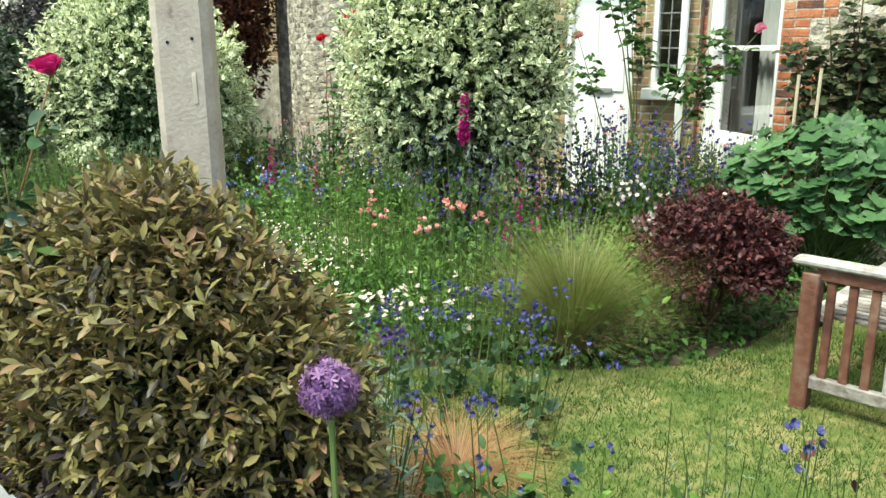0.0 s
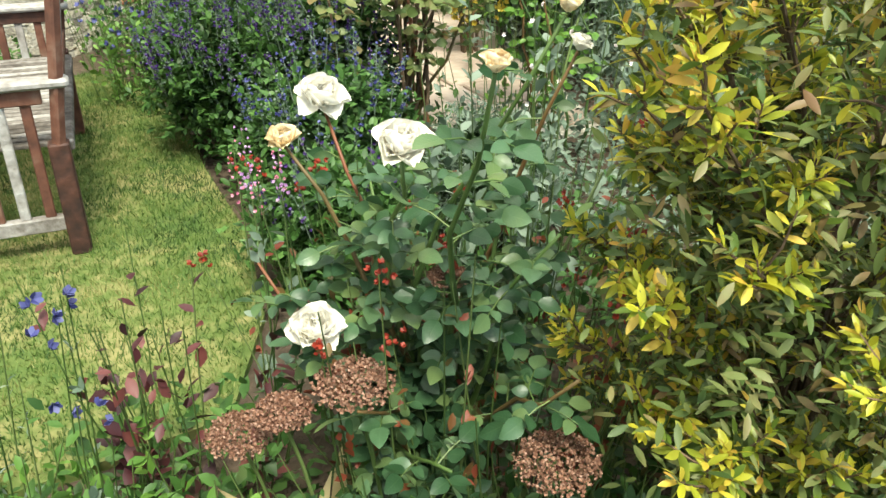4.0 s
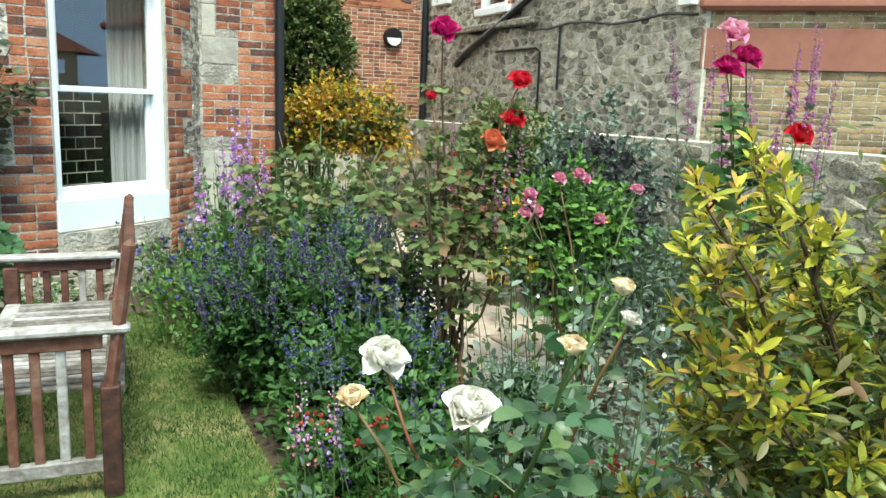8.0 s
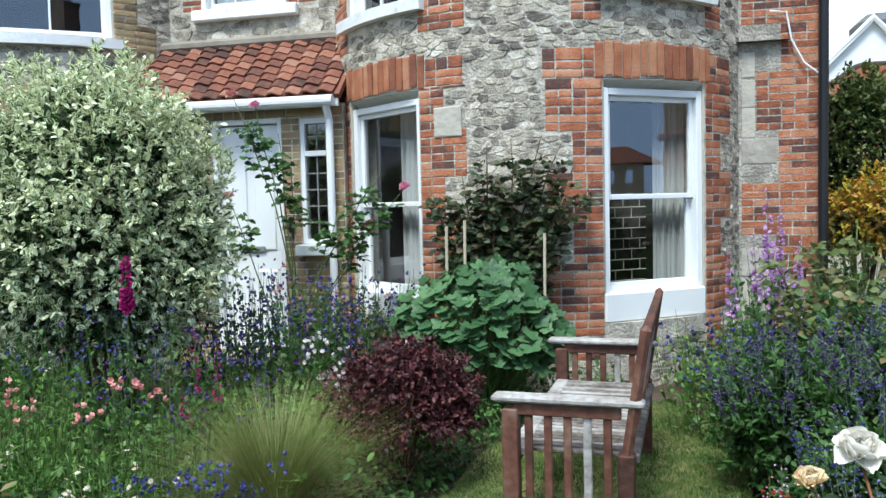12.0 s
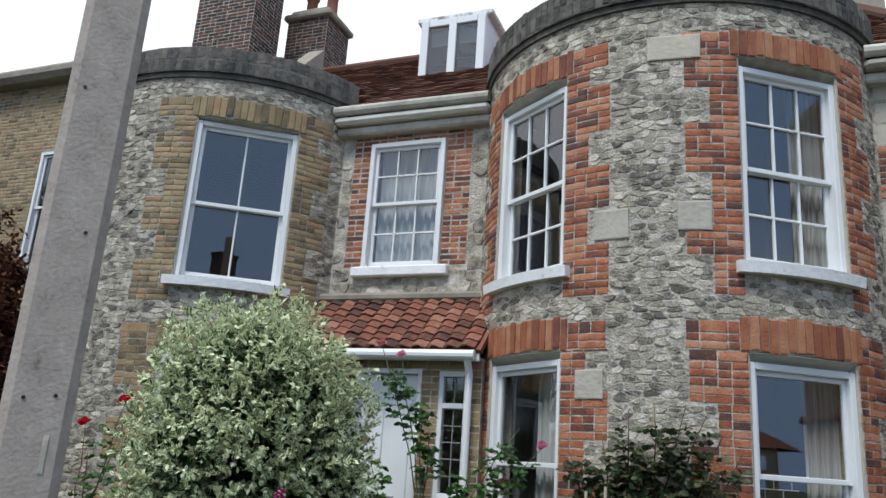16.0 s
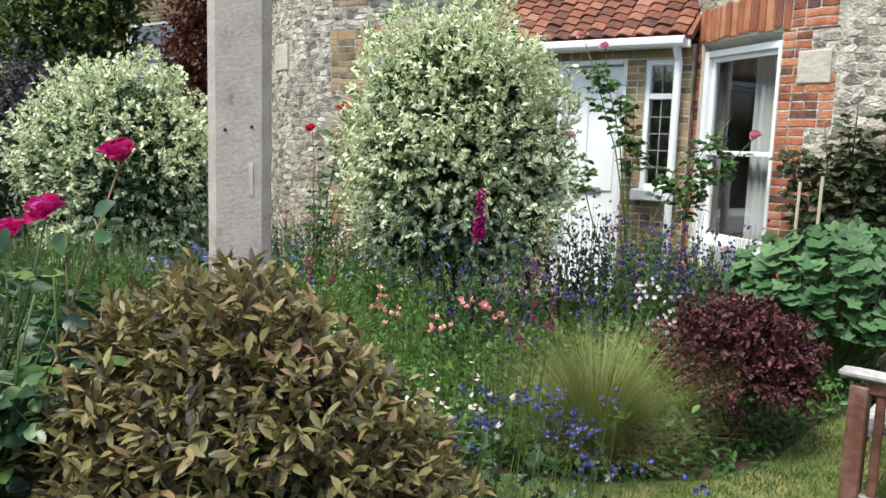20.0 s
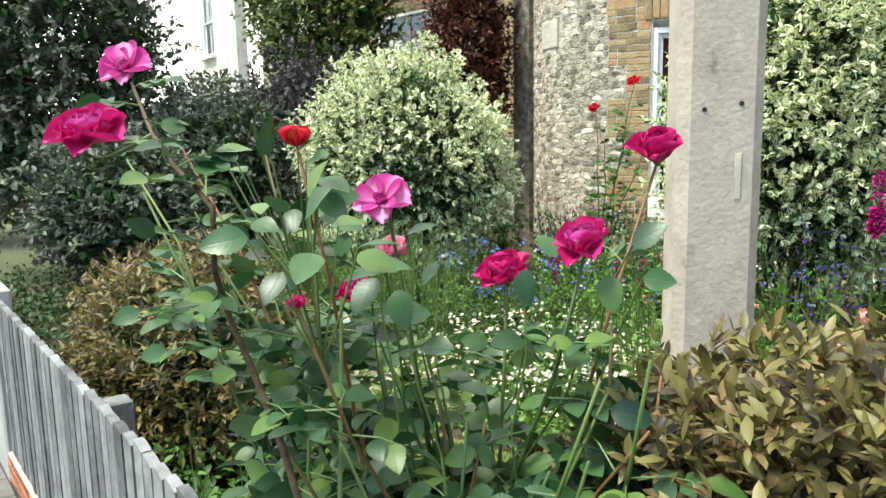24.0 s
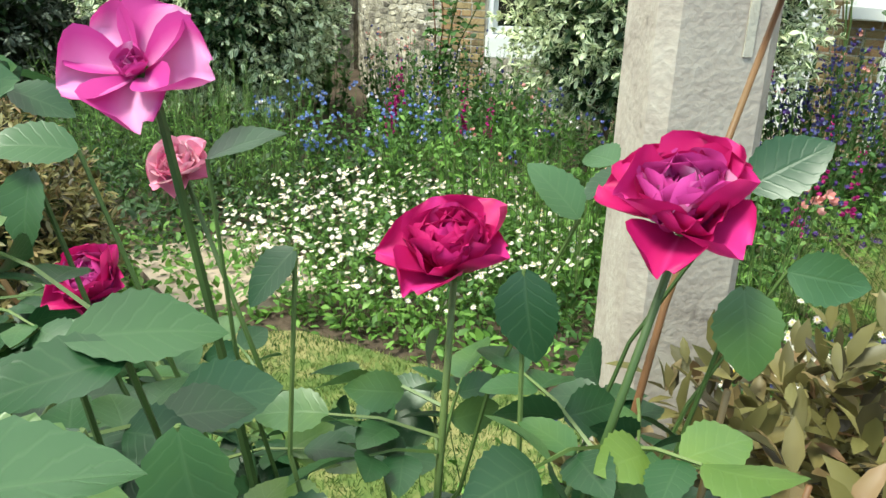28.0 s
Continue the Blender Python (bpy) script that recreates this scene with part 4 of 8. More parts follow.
def bay_window(cx, s, z, bars, curtain, label, apron=0.0, drop=0.07):
    a, HW = s * HALF, HWS[cx]
    out = np.array([math.sin(a), -math.cos(a), 0])
    along = np.array([math.cos(a), math.sin(a), 0])
    rr = R * math.cos(HW) - 0.10
    w = 2 * R * math.sin(HW) * 0.97
    mid = np.array([cx + rr * out[0], CY + rr * out[1], z[0] + apron])
    t = sash_window(mid, along, out, w, z[1] - z[0] - apron - drop, bars, 0.47, label=label, curtain=curtain, sill=False)
    A = np.array([along, out, [0, 0, 1.0]])
    hh = z[1] - z[0]
    lin = Geo()
    for sx in (-1, 1):
        lin.box(mid + along * sx * (w / 2 + 0.006) + out * 0.048 + np.array([0, 0, hh / 2 - apron]), (0.02, 0.09, hh - 0.01), A, 0.003)
    part("jamb_lining", lin, PALE_STONE, t, "sandy painted window jamb")
    n = 10
    V = []
    for k in range(n + 1):
        u = (s * HALF - HW * 0.985 + 2 * HW * 0.985 * k / n) * R
        q = Curved(cx, CY, R).at(u, z[1] - 0.004, -0.006)
        x_ = np.dot(q - mid, along)
        g0 = mid + along * x_ - out * 0.03
        V += [q, (q[0], q[1], z[1] - 0.012), (g0[0], g0[1], z[1] - drop - 0.01), (g0[0], g0[1], z[1] - 0.002)]
    F = [(4 * k + i, 4 * k + (i + 1) % 4, 4 * k + 4 + (i + 1) % 4, 4 * k + 4 + i) for k in range(n) for i in range(4)] + [(3, 2, 1, 0), (4 * n, 4 * n + 1, 4 * n + 2, 4 * n + 3)]
    mesh_ob("soffit", V, F, STUCCO, t, "pale painted soffit under the arch")
    if apron:
        g = Geo().box(mid + out * 0.04 + np.array([0, 0, -apron / 2]), (w + 0.02, 0.14, apron), np.array([along, out, [0, 0, 1.0]]), 0.012)
        part("apron_board", g, WHITE, t, "white painted board below the sash with flaking paint")
    return t


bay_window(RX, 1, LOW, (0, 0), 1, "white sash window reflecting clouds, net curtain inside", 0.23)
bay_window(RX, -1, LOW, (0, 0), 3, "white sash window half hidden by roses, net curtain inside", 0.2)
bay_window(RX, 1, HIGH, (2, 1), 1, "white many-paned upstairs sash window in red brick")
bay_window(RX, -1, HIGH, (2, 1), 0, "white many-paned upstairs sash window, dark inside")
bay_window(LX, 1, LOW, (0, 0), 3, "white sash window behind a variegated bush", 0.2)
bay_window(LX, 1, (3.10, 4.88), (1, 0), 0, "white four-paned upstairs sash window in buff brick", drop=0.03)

# middle wall between the bays, and the walls beside them
X0, X1 = LX + math.sqrt(R * R - (CY - WALL_Y) ** 2), RX - math.sqrt(R * R - (CY - WALL_Y) ** 2)
mid_face = Flat(X0, WALL_Y)
MW = (-3.85 - X0, -2.94 - X0, 3.42, 4.87)
mid_wall = core("middle_wall", mid_face, -0.1, X1 - X0 + 0.1, 0, 5.0, [MW], MORTAR, 0.3, house, "stone and brick wall between the bays")
mj = [(MW[0] - 0.24, MW[0], MW[2], MW[3]), (MW[1], MW[1] + 0.30, MW[2], MW[3]), (MW[0] - 0.24, MW[1] + 0.3, MW[3], 4.98)]
lay("brick", mid_face, mj, [MW], RED_BRICK, mid_wall, "brick", rng, apart=140, joint=0.02)
lay_rubble(mid_face, (0.0, X1 - X0, 3.06, 4.98), [MW] + mj + [(MW[0] - 0.05, MW[1] + 0.05, 3.3, 3.42)], STONE, mid_wall, rng, apart=60, wide=0.24, high=0.14, relief=0.01)
sash_window((X0 + (MW[0] + MW[1]) / 2, WALL_Y + 0.02, MW[2]), (1, 0, 0), (0, -1, 0), MW[1] - MW[0], MW[3] - MW[2], (2, 1), 0.5, label="white many-paned sash window with net curtains above the porch", curtain=4, sill_w=0.06)

R0 = RX + math.sqrt(R * R - (CY - WALL_Y) ** 2)
side_face = Flat(R0, WALL_Y)
side_wall = core("side_wall", side_face, -0.1, 1.87 - R0, -0.05, 5.0, [], MORTAR, 0.3, house, "narrow wall of mixed brick and stone beside the bay")
sb = [(0.30, 0.66, 0.0, 1.1), (0.02, 0.66, 1.1, 1.55), (0.32, 0.66, 1.55, 2.0), (0.14, 0.66, 2.0, 2.5), (0.34, 0.66, 2.5, 2.9), (0.02, 0.66, 2.9, 3.25), (0.02, 0.3, 3.9, 4.4), (0.36, 0.66, 3.25, 5.0)]
lay("brick", side_face, sb, [], RED_BRICK, side_wall, "brick", rng, apart=160)
lay("ashlar", side_face, [(0.02, 0.66, 0.0, 4.98)], sb, PALE_STONE, side_wall, "ashlar", rng, apart=30)
far_face = Flat(1.87, WALL_Y + 0.302, 90)
end_wall = core("end_wall", far_face, 0.0, 4.8, -0.05, 5.0, [], MORTAR, 0.3, house)
lay("brick", far_face, [(-0.3, 4.8, 0, 4.98)], [], RED_BRICK, end_wall, "brick", rng, apart=20)
LL = LX - math.sqrt(R * R - (CY - WALL_Y) ** 2)
core("side_wall", Flat(LL - 0.6, WALL_Y), 0, 0.7, -0.05, 5.0, [], STONE, 0.3, house)
core("back_wall", Flat(1.87, 12.1, 180), 0, 11.0, -0.05, 5.0, [], MORTAR, 0.3, house)
core("end_wall", Flat(LL - 0.6, 12.1, 270), 0, 5.2, -0.05, 5.0, [], STONE, 0.3, house)
# unseen floors, ceilings and walls added indoors, in the same shade-dark colour
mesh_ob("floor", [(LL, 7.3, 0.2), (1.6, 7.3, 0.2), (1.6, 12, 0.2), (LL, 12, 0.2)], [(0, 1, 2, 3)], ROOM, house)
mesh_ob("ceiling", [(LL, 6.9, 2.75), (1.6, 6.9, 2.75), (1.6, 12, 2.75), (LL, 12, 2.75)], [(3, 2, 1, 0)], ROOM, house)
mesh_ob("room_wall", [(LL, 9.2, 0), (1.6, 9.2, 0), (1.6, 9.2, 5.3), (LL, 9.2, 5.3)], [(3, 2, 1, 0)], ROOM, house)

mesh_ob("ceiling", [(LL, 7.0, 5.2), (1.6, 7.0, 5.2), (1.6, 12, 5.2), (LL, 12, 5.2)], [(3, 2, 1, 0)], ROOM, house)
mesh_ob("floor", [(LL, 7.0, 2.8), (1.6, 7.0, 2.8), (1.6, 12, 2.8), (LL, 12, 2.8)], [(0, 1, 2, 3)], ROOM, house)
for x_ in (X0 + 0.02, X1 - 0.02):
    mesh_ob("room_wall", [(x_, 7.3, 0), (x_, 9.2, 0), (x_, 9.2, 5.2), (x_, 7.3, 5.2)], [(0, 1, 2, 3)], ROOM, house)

# cornices and gutters
for a, b in ((X0 - 0.05, X1 + 0.05), (R0 - 0.05, 2.0)):
    g = Geo().box(((a + b) / 2, WALL_Y - 0.05, 5.03), (b - a, 0.14, 0.10), bevel=0.02)
    g.box(((a + b) / 2, WALL_Y - 0.10, 5.13), (b - a, 0.24, 0.09), bevel=0.03)
    part("cornice", g, STUCCO, house)
    part("gutter", Geo().tube([(a, WALL_Y - 0.2, 5.25), ((a + b) / 2, WALL_Y - 0.2, 5.245), (b, WALL_Y - 0.2, 5.24)], 0.06, 10), STUCCO, house)


def tiled(name, p00, p10, p01, material, parent, tw=0.17, th=0.12, apart=0, seed=1, wave=True, hip=False):
    """A tiled slope: p00 lower start, p10 lower end, p01 upper start; each tile tilted on the next."""
    rng = np.random.default_rng(seed)
    p00, p10, p01 = (np.asarray(v, float) for v in (p00, p10, p01))
    e1, e2 = p10 - p00, p01 - p00
    L1, L2 = np.linalg.norm(e1), np.linalg.norm(e2)
    e1, e2 = e1 / L1, e2 / L2
    n = np.cross(e1, e2)
    base = parent if hip else mesh_ob(name, [p00 - n * 0.05, p10 - n * 0.05, p10 + e2 * L2 - n * 0.05, p01 - n * 0.05, p00, p10, p10 + e2 * L2, p01], [(3, 2, 1, 0), (4, 5, 6, 7), (0, 1, 5, 4), (1, 2, 6, 5), (2, 3, 7, 6), (3, 0, 4, 7)], material, parent)
    V, F, k, made = [], [], 0, 0
    rows, cols = int(L2 / th), int(L1 / tw)
    tile_me = None
    prof = [(-0.5, 0.0), (-0.25, 0.028), (0.0, 0.030), (0.25, 0.012), (0.5, 0.0)] if wave else [(-0.5, 0.0), (0.5, 0.0)]
    for r in range(rows):
        for c in range(cols):
            if hip and (c + 0.5) / cols + r / rows > 1:
                continue
            o = p00 + e1 * ((c + (0.5 if (r % 2 and not wave) else 0.0) + 0.5) * tw) + e2 * (r * th) + n * 0.012 + e1 * rng.normal(0, 0.003)
            lift = 0.022 + rng.normal(0, 0.004)
            tv = []
            for y, hh in ((-0.15, lift), (1.25, 0.0)):
                for x, z in prof:
                    tv.append((x * 0.97, y, hh + z))
                for x, z in prof:
                    tv.append((x * 0.97, y, hh + z - 0.014))
            m = len(prof)
            tf = [(i, i + 1, 2 * m + i + 1, 2 * m + i) for i in range(m - 1)] + [(m + i, m + i + 1, i + 1, i) for i in range(m - 1)]
            W = [o + e1 * x * tw + e2 * y * th + n * z for x, y, z in tv]
            if made < apart:
                mesh_ob("tile", W, tf, material, base)
                made += 1
            else:
                V += W
                F += [tuple(i + k for i in f) for f in tf]
                k += len(W)
    if V:
        ob = mesh_ob("tiling", V, F, material, base)
        ob["kind"] = "stuff"
    return base


# main roof, hipped at the right end
RIDGE_Y, RIDGE_Z, EAVE = 9.6, 7.5, (WALL_Y - 0.1, 5.30)
tiled("roof", (LL, EAVE[0], EAVE[1]), (1.2, EAVE[0], EAVE[1]), (LL, RIDGE_Y, RIDGE_Z), ROOF, house, 0.17, 0.11, seed=3, wave=False)
hip = mesh_ob("roof", [(1.2, EAVE[0] + 0.03, EAVE[1] - 0.01), (2.0, EAVE[0] + 0.03, EAVE[1] - 0.01), (2.0, 12.2, 5.29), (1.2, RIDGE_Y, RIDGE_Z - 0.02), (LL, RIDGE_Y, RIDGE_Z), (LL, 12.2, 5.3)], [(0, 1, 3), (1, 2, 3), (3, 2, 5, 4)], ROOF, house)
tiled("roof", (1.2, EAVE[0], EAVE[1]), (2.02, EAVE[0], EAVE[1]), (1.2, RIDGE_Y, RIDGE_Z), ROOF, hip, 0.17, 0.11, seed=4, wave=False, hip=True)
part("hip_tile", Geo().tube([(2.04, EAVE[0] - 0.02, EAVE[1] + 0.03), (1.62, 8.24, 6.42), (1.19, RIDGE_Y, RIDGE_Z + 0.02)], 0.085, 8), ROOF, hip)
part("ridge_tile", Geo().tube([(LL, RIDGE_Y, RIDGE_Z + 0.01), (-3.0, RIDGE_Y, RIDGE_Z + 0.01), (1.2, RIDGE_Y, RIDGE_Z + 0.01)], 0.085, 8), ROOF, hip)

# porch
PY, PX0, PX1 = 6.40, -4.62, -2.20
pf = Flat(PX0, PY)
DOOR = (-3.50 - PX0, -2.80 - PX0, 0.12, 2.26)
SW = (-2.62 - PX0, -2.33 - PX0, 1.10, 2.24)
porch = thing("porch", "small buff brick porch with a clay tiled lean-to roof", "porch", (-3.4, 6.5, 0))
pw = core("porch_wall", pf, 0, PX1 - PX0, -0.05, 2.36, [DOOR, SW], MORTAR, 0.2, porch)
lay("brick", pf, [(0, PX1 - PX0, 0.0, 2.34)], [DOOR, SW], BUFF_BRICK, pw, "brick", rng, apart=200)
tiled("porch_roof", (PX0, PY - 0.14, 2.42), (PX1 + 0.02, PY - 0.14, 2.42), (PX0, WALL_Y - 0.01, 3.06), TILE, porch, 0.16, 0.115, apart=110, seed=8)
part("flashing", Geo().box(((PX0 + PX1) / 2, WALL_Y - 0.06, 3.07), (PX1 - PX0, 0.12, 0.10), bevel=0.03), RENDER, porch)
part("fascia", Geo().box(((PX0 + PX1) / 2, PY - 0.10, 2.355), (PX1 - PX0, 0.03, 0.07), bevel=0.004), WHITE, porch)
part("gutter", Geo().tube([(PX0, PY - 0.19, 2.375), (-3.4, PY - 0.19, 2.37), (PX1 - 0.02, PY - 0.19, 2.365)], 0.045, 10), WHITE, porch)
part("drainpipe", Geo().tube([(PX1 - 0.10, PY - 0.18, 2.36), (PX1 - 0.10, PY - 0.10, 2.24), (PX1 - 0.10, PY - 0.08, 2.2), (PX1 - 0.10, PY - 0.08, 0.0)], 0.034, 10), WHITE, porch, "white plastic drainpipe")
part("bell_push", Geo().box((-2.72, PY - 0.03, 1.28), (0.05, 0.03, 0.14), bevel=0.008), BLACK_PAINT, porch)
door = thing("door_1", "white panelled front door under the porch", "door", (-3.15, PY + 0.08, 0.12), kind="structure")
part("door_leaf", Geo().box((-3.15, PY + 0.09, 1.17), (0.62, 0.045, 2.06), bevel=0.004), WHITE, door)
for z, h in ((0.55, 0.62), (1.50, 0.9)):
    for x in (-3.29, -3.01):
        part("door_panel", Geo().box((x, PY + 0.062, z), (0.2, 0.02, h), bevel=0.012), WHITE, door)
g = Geo()
for x in (-3.48, -2.82):
    g.box((x, PY + 0.06, 1.19), (0.05, 0.10, 2.14), bevel=0.006)
g.box((-3.15, PY + 0.06, 2.235), (0.61, 0.10, 0.05), bevel=0.006)
part("door_frame", g, WHITE, door)
part("letter_plate", Geo().box((-3.15, PY + 0.05, 1.06), (0.26, 0.02, 0.05), bevel=0.006), LEAD, door, "metal letter plate")
part("door_step", Geo().box((-3.15, PY - 0.05, 0.05), (0.8, 0.3, 0.13), bevel=0.02), CONCRETE, door)
# leaded casement beside the door
windows[0] += 1
lw = thing("window_%d" % windows[0], "narrow white leaded window beside the front door", "window", (-2.475, PY + 0.05, 1.10), kind="structure")
g = Geo()
for x in (-2.60, -2.35):
    g.box((x, PY + 0.05, 1.67), (0.045, 0.09, 1.14), bevel=0.006)
for z in (1.12, 1.92, 2.215):
    g.box((-2.475, PY + 0.05, z), (0.21, 0.09, 0.05), bevel=0.006)
part("window_frame", g, WHITE, lw)
part("window_sill", Geo().box((-2.475, PY - 0.02, 1.05), (0.36, 0.18, 0.10), bevel=0.01), WHITE, lw)
for za, zb, rows in ((1.15, 1.89, 5), (1.95, 2.19, 2)):
    pane = mesh_ob("pane", [(-2.58, PY + 0.05, za), (-2.37, PY + 0.05, za), (-2.37, PY + 0.05, zb), (-2.58, PY + 0.05, zb)], [(0, 1, 2, 3)], GLASS, lw)
    pane.visible_shadow = False
    for k in range(1, rows):
        part("lead_bar", Geo().box((-2.475, PY + 0.045, za + (zb - za) * k / rows), (0.21, 0.012, 0.010)), LEAD, lw)
    part("lead_bar", Geo().box((-2.475, PY + 0.043, (za + zb) / 2), (0.010, 0.012, zb - za)), LEAD, lw)

# dormer
dm = thing("dormer", "white painted flat-topped dormer window on the tiled roof", "dormer", (-3.51, 8.3, 6.33))
DA, DB, DY, DZ0, DZ1 = -3.98, -3.04, 8.3, 6.33, 7.28
part("cheek", Geo().add([(DA, DY, DZ0 - 0.05), (DA, 9.45, 7.28), (DA, DY, DZ1), (DA + 0.05, DY, DZ0 - 0.05), (DA + 0.05, 9.45, 7.28), (DA + 0.05, DY, DZ1)], [(0, 1, 2), (5, 4, 3), (0, 2, 5, 3), (2, 1, 4, 5)]), OLD_WHITE, dm)
part("cheek", Geo().add([(DB, DY, DZ0 - 0.05), (DB, 9.45, 7.28), (DB, DY, DZ1), (DB - 0.05, DY, DZ0 - 0.05), (DB - 0.05, 9.45, 7.28), (DB - 0.05, DY, DZ1)], [(2, 1, 0), (3, 4, 5), (3, 5, 2, 0), (5, 4, 1, 2)]), OLD_WHITE, dm)
part("dormer_roof", Geo().box(((DA + DB) / 2, 8.95, DZ1 + 0.04), (DB - DA + 0.16, 1.3, 0.09), bevel=0.02), OLD_WHITE, dm)
part("dormer_sill", Geo().box(((DA + DB) / 2, DY - 0.05, DZ0 - 0.02), (DB - DA + 0.12, 0.16, 0.08), bevel=0.02), OLD_WHITE, dm)
g = Geo()
for x in (DA + 0.06, (DA + DB) / 2, DB - 0.06):
    g.box((x, DY, (DZ0 + DZ1) / 2), (0.11, 0.08, DZ1 - DZ0), bevel=0.006)
for z in (DZ0 + 0.05, DZ1 - 0.05):
    g.box(((DA + DB) / 2, DY + 0.002, z), (DB - DA - 0.24, 0.07, 0.10), bevel=0.006)
part("window_frame", g, WHITE, dm)
for a, b in ((DA + 0.11, (DA + DB) / 2 - 0.05), ((DA + DB) / 2 + 0.05, DB - 0.11)):
    pane = mesh_ob("pane", [(a, DY, DZ0 + 0.1), (b, DY, DZ0 + 0.1), (b, DY, DZ1 - 0.1), (a, DY, DZ1 - 0.1)], [(0, 1, 2, 3)], GLASS, dm)
    pane.visible_shadow = False
    part("blind", Geo().box(((a + b) / 2, DY + 0.12, DZ1 - 0.22), (b - a, 0.02, 0.22)), CURTAIN, dm)

# chimneys


def chimney(label, x, y, w, d, z0, z1, material, pots, cap=True, brick=True, seed=1):
    t = thing("chimney", label, "chimney", (x, y, z0))
    stack = part("chimney_shaft", Geo().box((x, y, (z0 + z1) / 2), (w, d, z1 - z0)), MORTAR if brick else material, t)
    if brick:
        r = np.random.default_rng(seed)
        lay("brick", Flat(x - w / 2, y - d / 2), [(0, w, z0, z1)], [], material, stack, "brick", r, apart=0)
        lay("brick", Flat(x + w / 2, y - d / 2, 90), [(0, d, z0, z1)], [], material, stack, "brick", r, apart=0)
        lay("brick", Flat(x - w / 2, y + d / 2, 270), [(0, d, z0, z1)], [], material, stack, "brick", r, apart=0)
    if cap:
        part("cap", Geo().box((x, y, z1 + 0.06), (w + 0.14, d + 0.14, 0.12), bevel=0.03).box((x, y, z1 + 0.17), (w - 0.02, d - 0.02, 0.12), bevel=0.04), RENDER, t)
    for px_ in pots:
        part("chimney_pot", Geo().lathe((px_, y, z1 + 0.2), [(0.11, 0), (0.12, 0.05), (0.10, 0.1), (0.095, 0.4), (0.125, 0.45), (0.12, 0.52), (0.08, 0.54)], 14), TILE, t, "terracotta chimney pot", smooth=True)
    return t


chimney("tall sooty brick chimney stack behind the bay parapet", -7.78, 9.1, 1.15, 0.75, 6.0, 11.2, DARK_BRICK, [], seed=31)
chimney("brick chimney with two terracotta pots", -6.90, 10.2, 0.80, 0.75, 6.0, 8.75, DARK_BRICK, [-7.1, -6.68], seed=32)
chimney("rendered chimney stack at the end of the roof", 1.45, 9.2, 0.55, 0.6, 6.6, 7.9, RENDER, [], brick=False)
pg = thing("gable_parapet", "rendered parapet gable between the roofs", "parapet", (-6.4, 9.0, 6))
part("coping_wall", Geo().add([(-6.45, 7.4, 5.4), (-6.45, 9.3, 5.4), (-6.45, 9.3, 7.75), (-6.45, 7.4, 5.75), (-6.15, 7.4, 5.4), (-6.15, 9.3, 5.4), (-6.15, 9.3, 7.75), (-6.15, 7.4, 5.75)], [(3, 2, 1, 0), (4, 5, 6, 7), (0, 1, 5, 4), (1, 2, 6, 5), (2, 3, 7, 6), (3, 0, 4, 7)]), RENDER, pg)
# black drainpipe and cable at the corner
part("drainpipe", Geo().tube([(1.86, WALL_Y - 0.09, 5.2), (1.86, WALL_Y - 0.09, 2.5), (1.86, WALL_Y - 0.09, -0.02)], 0.04, 10), BLACK_PAINT, house, "black cast iron drainpipe")
part("cable", Geo().tube([(1.45, WALL_Y - 0.03, 3.0), (1.58, WALL_Y - 0.04, 2.98), (1.62, WALL_Y - 0.04, 2.75), (1.72, WALL_Y - 0.04, 2.55), (1.92, WALL_Y - 0.05, 2.38)], 0.008, 6), WHITE, house, "loose white cable on the wall")

# ---- flowers and plants ----


def curl(rows, cols=5, cup=0.5, tip=-0.4, frill=0.0):
    """A petal: cross rows (along, half width), cupped across and curled at its tip."""
    V, U, F = [], [], []
    for y, w in rows:
        for k in range(cols):
            s = 2 * k / (cols - 1) - 1
            V.append((s * w, y - 0.06 * s * s * y, cup * w * s * s - tip * y * y * 0.8 + frill * math.sin(5 * s + 3) * y))
            U.append((0.5 + 0.5 * s, y))
    for r in range(len(rows) - 1):
        for k in range(cols - 1):
            a = r * cols + k
            F.append((a, a + 1, a + cols + 1, a + cols))
    return np.array(V), np.array(F), np.array(U)


PROWS = [(0, 0.12), (0.15, 0.30), (0.32, 0.46), (0.5, 0.56), (0.68, 0.60), (0.82, 0.54), (0.93, 0.40), (1.0, 0.22)]
P_IN, P_MID, P_OUT = curl(PROWS, 9, 1.1, -0.35, 0.05), curl(PROWS, 9, 0.95, -0.12, 0.07), curl(PROWS, 9, 0.75, 0.16, 0.09)
BLADE3 = (np.array([(-0.5, 0, 0), (0.5, 0, 0), (0, 1, -0.12)]), np.array([(0, 1, 2)]), np.array([(0, 0), (1, 0), (0.5, 1)]))
RIBBON = shape([(0, 0.02), (0.35, 0.018), (0.7, 0.012), (1, 0.002)], droop=0.35, fold=0.0)
ARCH = shape([(0, 0.02), (0.3, 0.02), (0.55, 0.017), (0.8, 0.01), (1, 0.002)], droop=0.95, fold=0.0)


